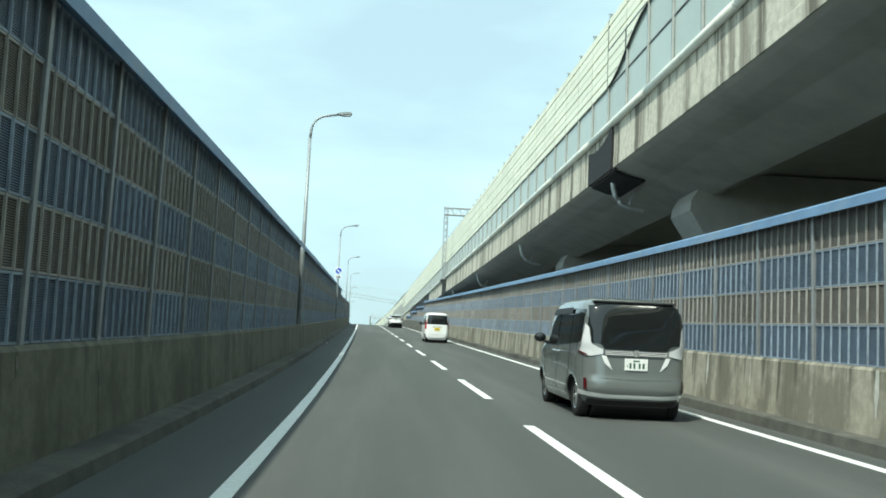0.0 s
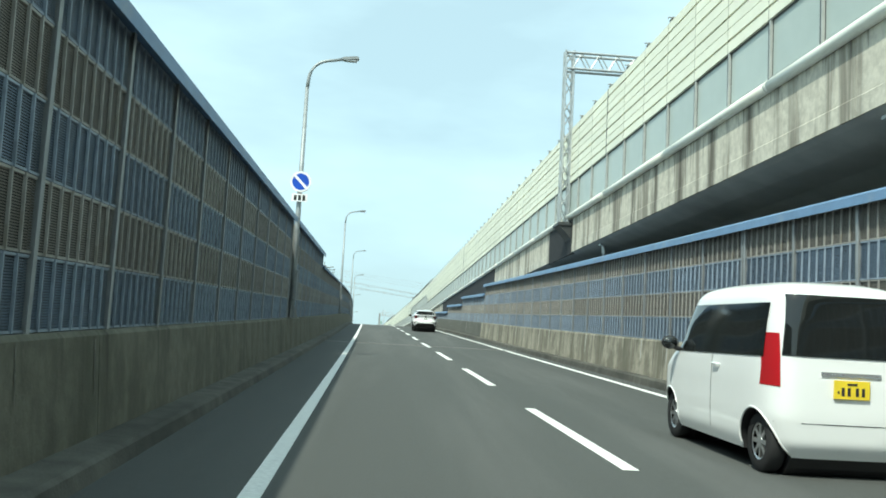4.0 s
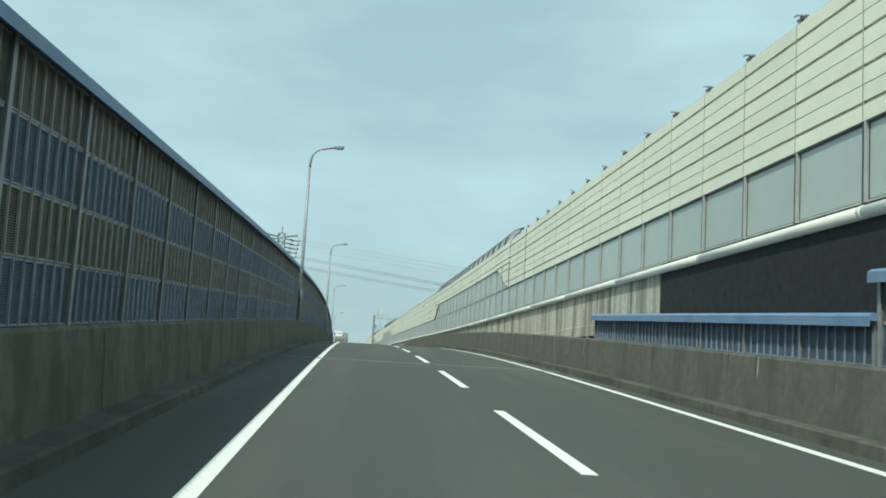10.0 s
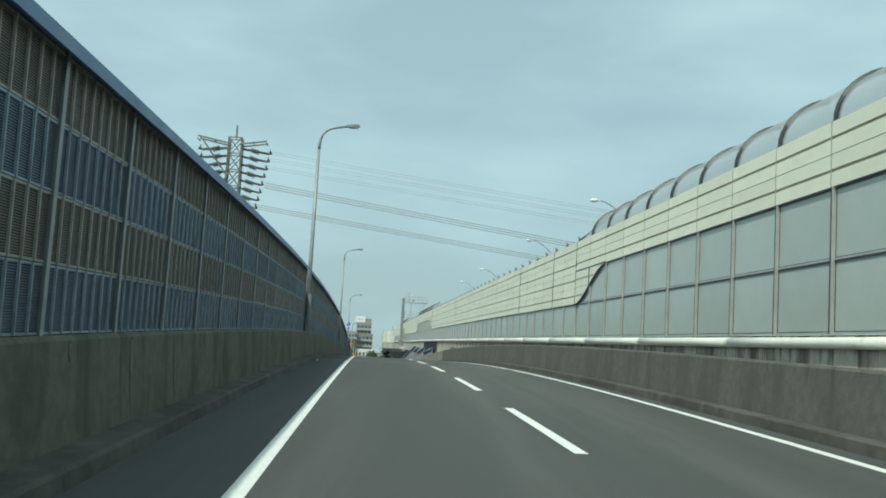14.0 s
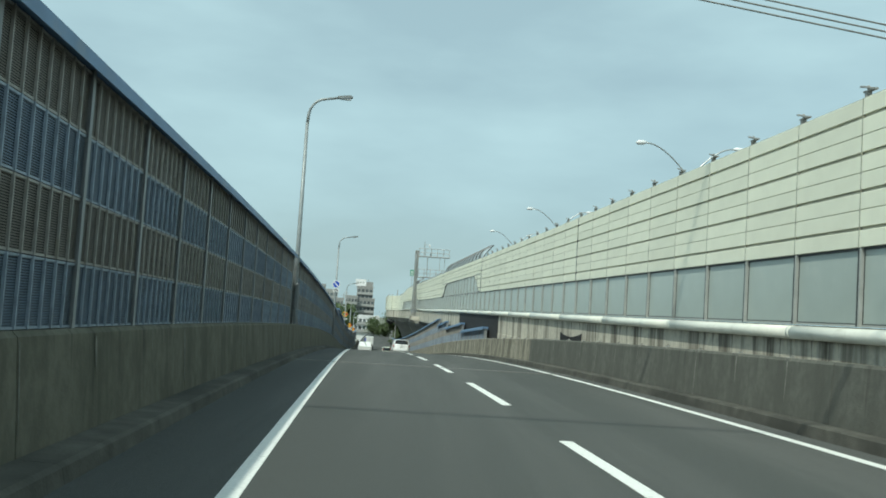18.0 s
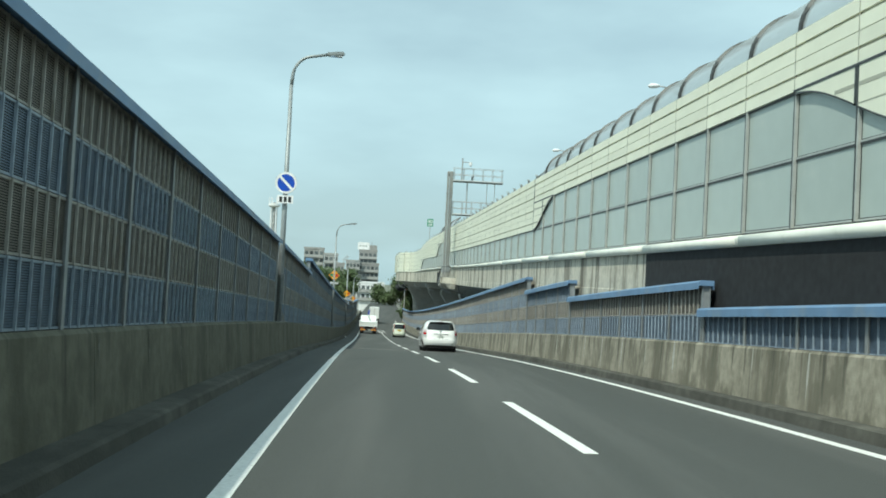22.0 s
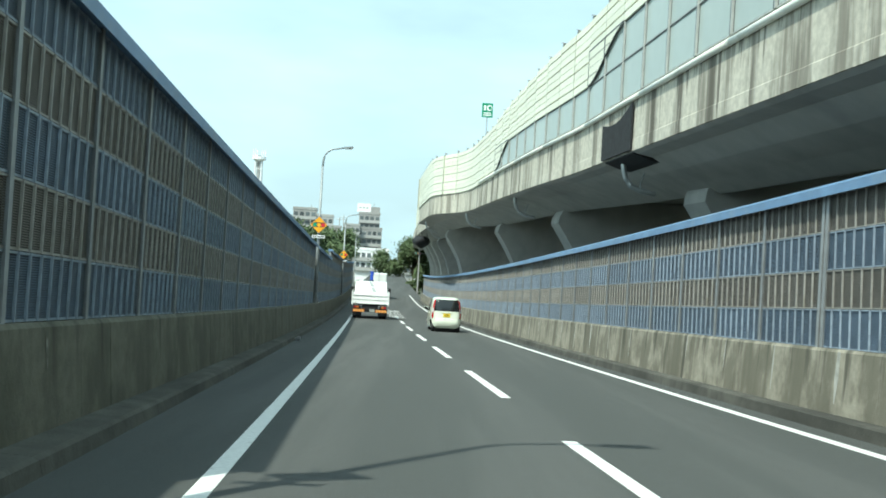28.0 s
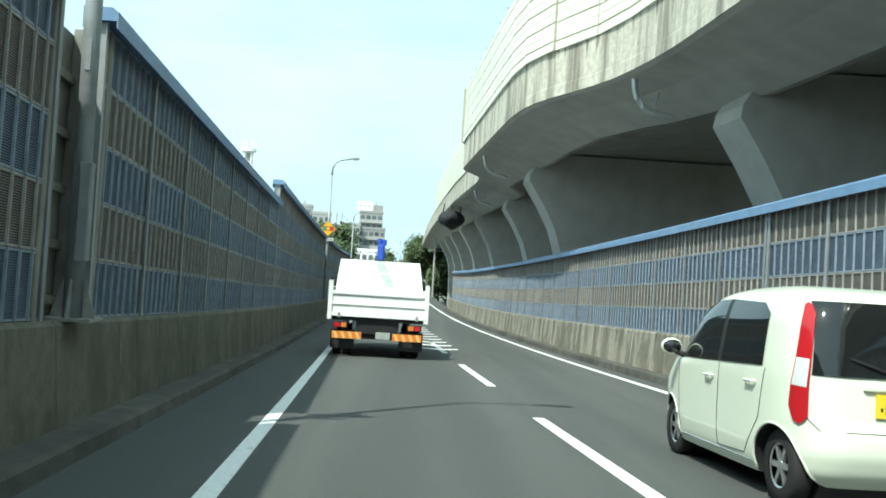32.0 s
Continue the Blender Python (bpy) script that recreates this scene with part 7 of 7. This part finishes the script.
for sg in (1, -1):
    b = Shape()
    b.box(0.10, 4.3, sg * 1.08 - 0.03, sg * 1.08 + 0.03, 0.95, 1.62, BODY_WHITE, 0.01)
    for i in range(7):
        b.box(0.3 + 0.62 * i, 0.36 + 0.62 * i, sg * 1.12 - 0.03, sg * 1.12 + 0.03, 0.95, 1.60, BODY_WHITE)
    piece("side_board", b.mesh("side_board"), t, m)
    c = Shape()
    c.box(-0.02, 0.10, sg * 1.12 - 0.05, sg * 1.12 + 0.05, 0.85, 1.75, BODY_WHITE, 0.01)
    c.box(-0.02, 0.35, sg * 1.12 - 0.03, sg * 1.12 + 0.03, 1.70, 1.75, BODY_WHITE)
    piece("corner_post", c.mesh("corner_post"), t, m)
d = Shape()
d.add([(0.05, -1.02, 1.52), (0.05, 1.02, 1.52), (2.1, 1.0, 2.33), (2.1, -1.0, 2.33), (4.2, 1.0, 2.38), (4.2, -1.0, 2.38), (0.05, -1.02, 1.48), (0.05, 1.02, 1.48), (2.1, 1.0, 2.29), (2.1, -1.0, 2.29)],
      [(0, 1, 2, 3)[::-1], (3, 2, 4, 5)[::-1], (6, 9, 8, 7), (0, 6, 7, 1), (1, 7, 8, 2), (0, 3, 9, 6)], BODY_WHITE)
cover = piece("load_cover", d.mesh("load_cover"), t, m)
e = Shape()
for u0, u1 in ((0.18, 0.55), (0.60, 0.98)):
    q = []
    for u in (u0, u1):
        y = -0.30 + 0.34 * u
        q += [(0.05 + 2.05 * u - 0.004, y - 0.12, 1.53 + 0.81 * u), (0.05 + 2.05 * u - 0.004, y + 0.12, 1.53 + 0.81 * u)]
    e.add(q, [(0, 1, 3, 2)], STRIPE_GREY)
piece("cover_strip", e.mesh("cover_strip"), cover, m, "grey strip")
f = Shape()
f.box(0.1, 6.2, -0.42, 0.42, 0.55, 0.80, BLACK_TRIM)
f.box(0.1, 4.3, -1.05, 1.05, 0.84, 0.95, BLACK_TRIM)
f.box(0.3, 0.9, -0.42, 0.42, 0.42, 0.60, BLACK_TRIM, 0.05)
f.box(0.12, 0.5, -0.5, 0.5, 0.55, 0.92, BLACK_TRIM)
piece("chassis", f.mesh("chassis"), t, m)
for sg in (1, -1):
    g = Shape()
    g.box(0.06, 0.10, sg * 0.70 - 0.34, sg * 0.70 + 0.34, 0.42, 0.58, ORANGE)
    for i in range(4):
        y = sg * 0.70 - 0.27 + 0.17 * i
        g.add([(0.055, y - 0.05, 0.42), (0.055, y + 0.02, 0.42), (0.055, y + 0.08, 0.58), (0.055, y + 0.01, 0.58)], [(3, 2, 1, 0)], STRIPE_AMBER)
    piece("striped_board", g.mesh("striped_board"), t, m, "orange and white striped board")
    h = Shape()
    h.box(0.05, 0.16, sg * 0.86 - 0.17, sg * 0.86 + 0.17, 0.66, 0.80, BLACK_TRIM, 0.01)
    h.box(0.035, 0.05, sg * 0.93 - 0.07, sg * 0.93 + 0.07, 0.68, 0.78, RED_LENS, 0.004)
    h.box(0.035, 0.05, sg * 0.78 - 0.06, sg * 0.78 + 0.06, 0.68, 0.78, ORANGE, 0.004)
    piece("tail_lamp", h.mesh("tail_lamp"), t, m, "red and amber tail lamp")
    fl = Shape()
    fl.box(0.30, 0.32, sg * 0.8 - 0.28, sg * 0.8 + 0.28, 0.18, 0.62, BLACK_TRIM)
    piece("mud_flap", fl.mesh("mud_flap"), t, m)
TY = tyre_mesh(0.38, 0.21)
RI = rim_mesh(0.38, 0.21, 6, GALV)
for x, ys in ((1.15, (0.93, 0.70, -0.70, -0.93)), (4.95, (0.86, -0.86))):
    for y in ys:
        wm = m @ pose(x, y, 0.38, 0, 0, 0 if y > 0 else 180)
        wh = piece("wheel", TY, t, wm, "black tyre")
        piece("rim", RI, wh, wm)
cb = Shape()
cb.box(4.75, 6.3, -0.98, 0.98, 0.75, 2.25, BODY_WHITE, 0.08)
cb.box(4.72, 4.76, -0.7, 0.7, 1.55, 2.05, GLASS)
piece("cab", cb.mesh("cab"), t, m)
k = Shape()
k.box(4.35, 4.62, -0.18, 0.12, 0.9, 2.45, BLACK_TRIM, 0.03)
k.box(4.32, 4.60, -0.12, 0.09, 2.46, 2.90, CRANE_BLUE, 0.06)
k.box(4.30, 4.62, -0.16, 0.14, 2.28, 2.46, BLACK_TRIM, 0.03)
k.tube([(4.45, 0.03, 2.9), (4.45, 0.03, 3.05)], 0.07, CRANE_BLUE, 8)
k.tube([(4.45, -0.10, 2.86), (4.45, -0.10, 3.03)], 0.06, CRANE_BLUE, 8)
piece("crane", k.mesh("crane"), t, m, "folded blue loader crane")
for sg in (1, -1):
    mi = Shape()
    mi.tube([(6.1, sg * 0.98, 1.9), (6.2, sg * 1.28, 1.95)], 0.02, BLACK_TRIM, 6)
    mi.box(6.14, 6.22, sg * 1.28 - 0.10, sg * 1.28 + 0.10, 1.62, 1.98, BLACK_TRIM, 0.02)
    piece("door_mirror", mi.mesh("door_mirror"), t, m)
np_ = Shape()
np_.box(0.03, 0.05, -0.30, 0.03, 0.44, 0.60, STRIPE_GREY)
piece("number_plate", np_.mesh("number_plate"), t, m)

# white box lorry waiting further on
m = along(442.0, -1.2, 0)
t = thing("box_lorry", m, "white box lorry far ahead near the junction", "lorry")
a = Shape()
a.box(0, 5.0, -0.95, 0.95, 0.9, 3.1, BODY_WHITE, 0.04)
for y in (-0.9, 0.0, 0.9):
    a.box(-0.03, 0.0, y - 0.04, y + 0.04, 0.95, 3.05, GALV)
piece("cargo_box", a.mesh("cargo_box"), t, m)
b = Shape()
b.box(0.0, 6.6, -0.4, 0.4, 0.5, 0.9, BLACK_TRIM)
b.box(0.0, 0.1, -0.95, 0.95, 0.5, 0.85, BLACK_TRIM)
b.box(5.2, 6.7, -0.92, 0.92, 0.6, 2.4, BODY_WHITE, 0.08)
piece("chassis", b.mesh("chassis"), t, m)
for x in (1.2, 5.8):
    for sg in (1, -1):
        wm = m @ pose(x, sg * 0.85, 0.38, 0, 0, 0 if sg > 0 else 180)
        piece("wheel", TY, t, wm)


# dark netting bundled under the far viaduct edge
m = along(434.0, 3.35, 6.95)
dr = Shape()
egg(dr, (0, 0, 0), (1.6, 0.95, 0.65), NET_BLACK, 18, 10)
rng = random.Random(5)
dr.v = [(x * (1 + 0.12 * math.sin(5 * y + 3 * z)), y * (1 + 0.1 * math.sin(4 * x)), z + 0.18 * abs(math.sin(2.3 * y + x)) + rng.uniform(-0.03, 0.03)) for x, y, z in dr.v]
for y in (-0.7, 0.0, 0.7):
    dr.tube([(0.0, y, 0.4), (0.0, y * 0.8, 1.3)], 0.05, NET_BLACK, 5)
single("safety_net", dr.mesh("safety_net", True), m, "bundle of black netting slung under the viaduct edge", "netting", "parapet nettings")

# scraps of white paper in the left gutter
for s_, l_, q in ((47.2, -4.12, 0.05), (202.5, -4.13, 0.06), (353.5, -4.12, 0.12)):
    sc = Shape()
    rng = random.Random(int(s_))
    pts = [(rng.uniform(-q, q), rng.uniform(-q, q), rng.uniform(0.0, q * 1.3)) for _ in range(7)]
    sc.add(pts, [(0, 1, 2), (2, 1, 3), (3, 1, 4), (4, 5, 3), (5, 6, 3), (0, 2, 6), (6, 5, 0)], SIGN_WHITE)
    single("paper_scrap", sc.mesh("paper_scrap"), along(s_, l_, 0.004), "crumpled white scrap of paper lying in the gutter", "litter", "scraps of litter")
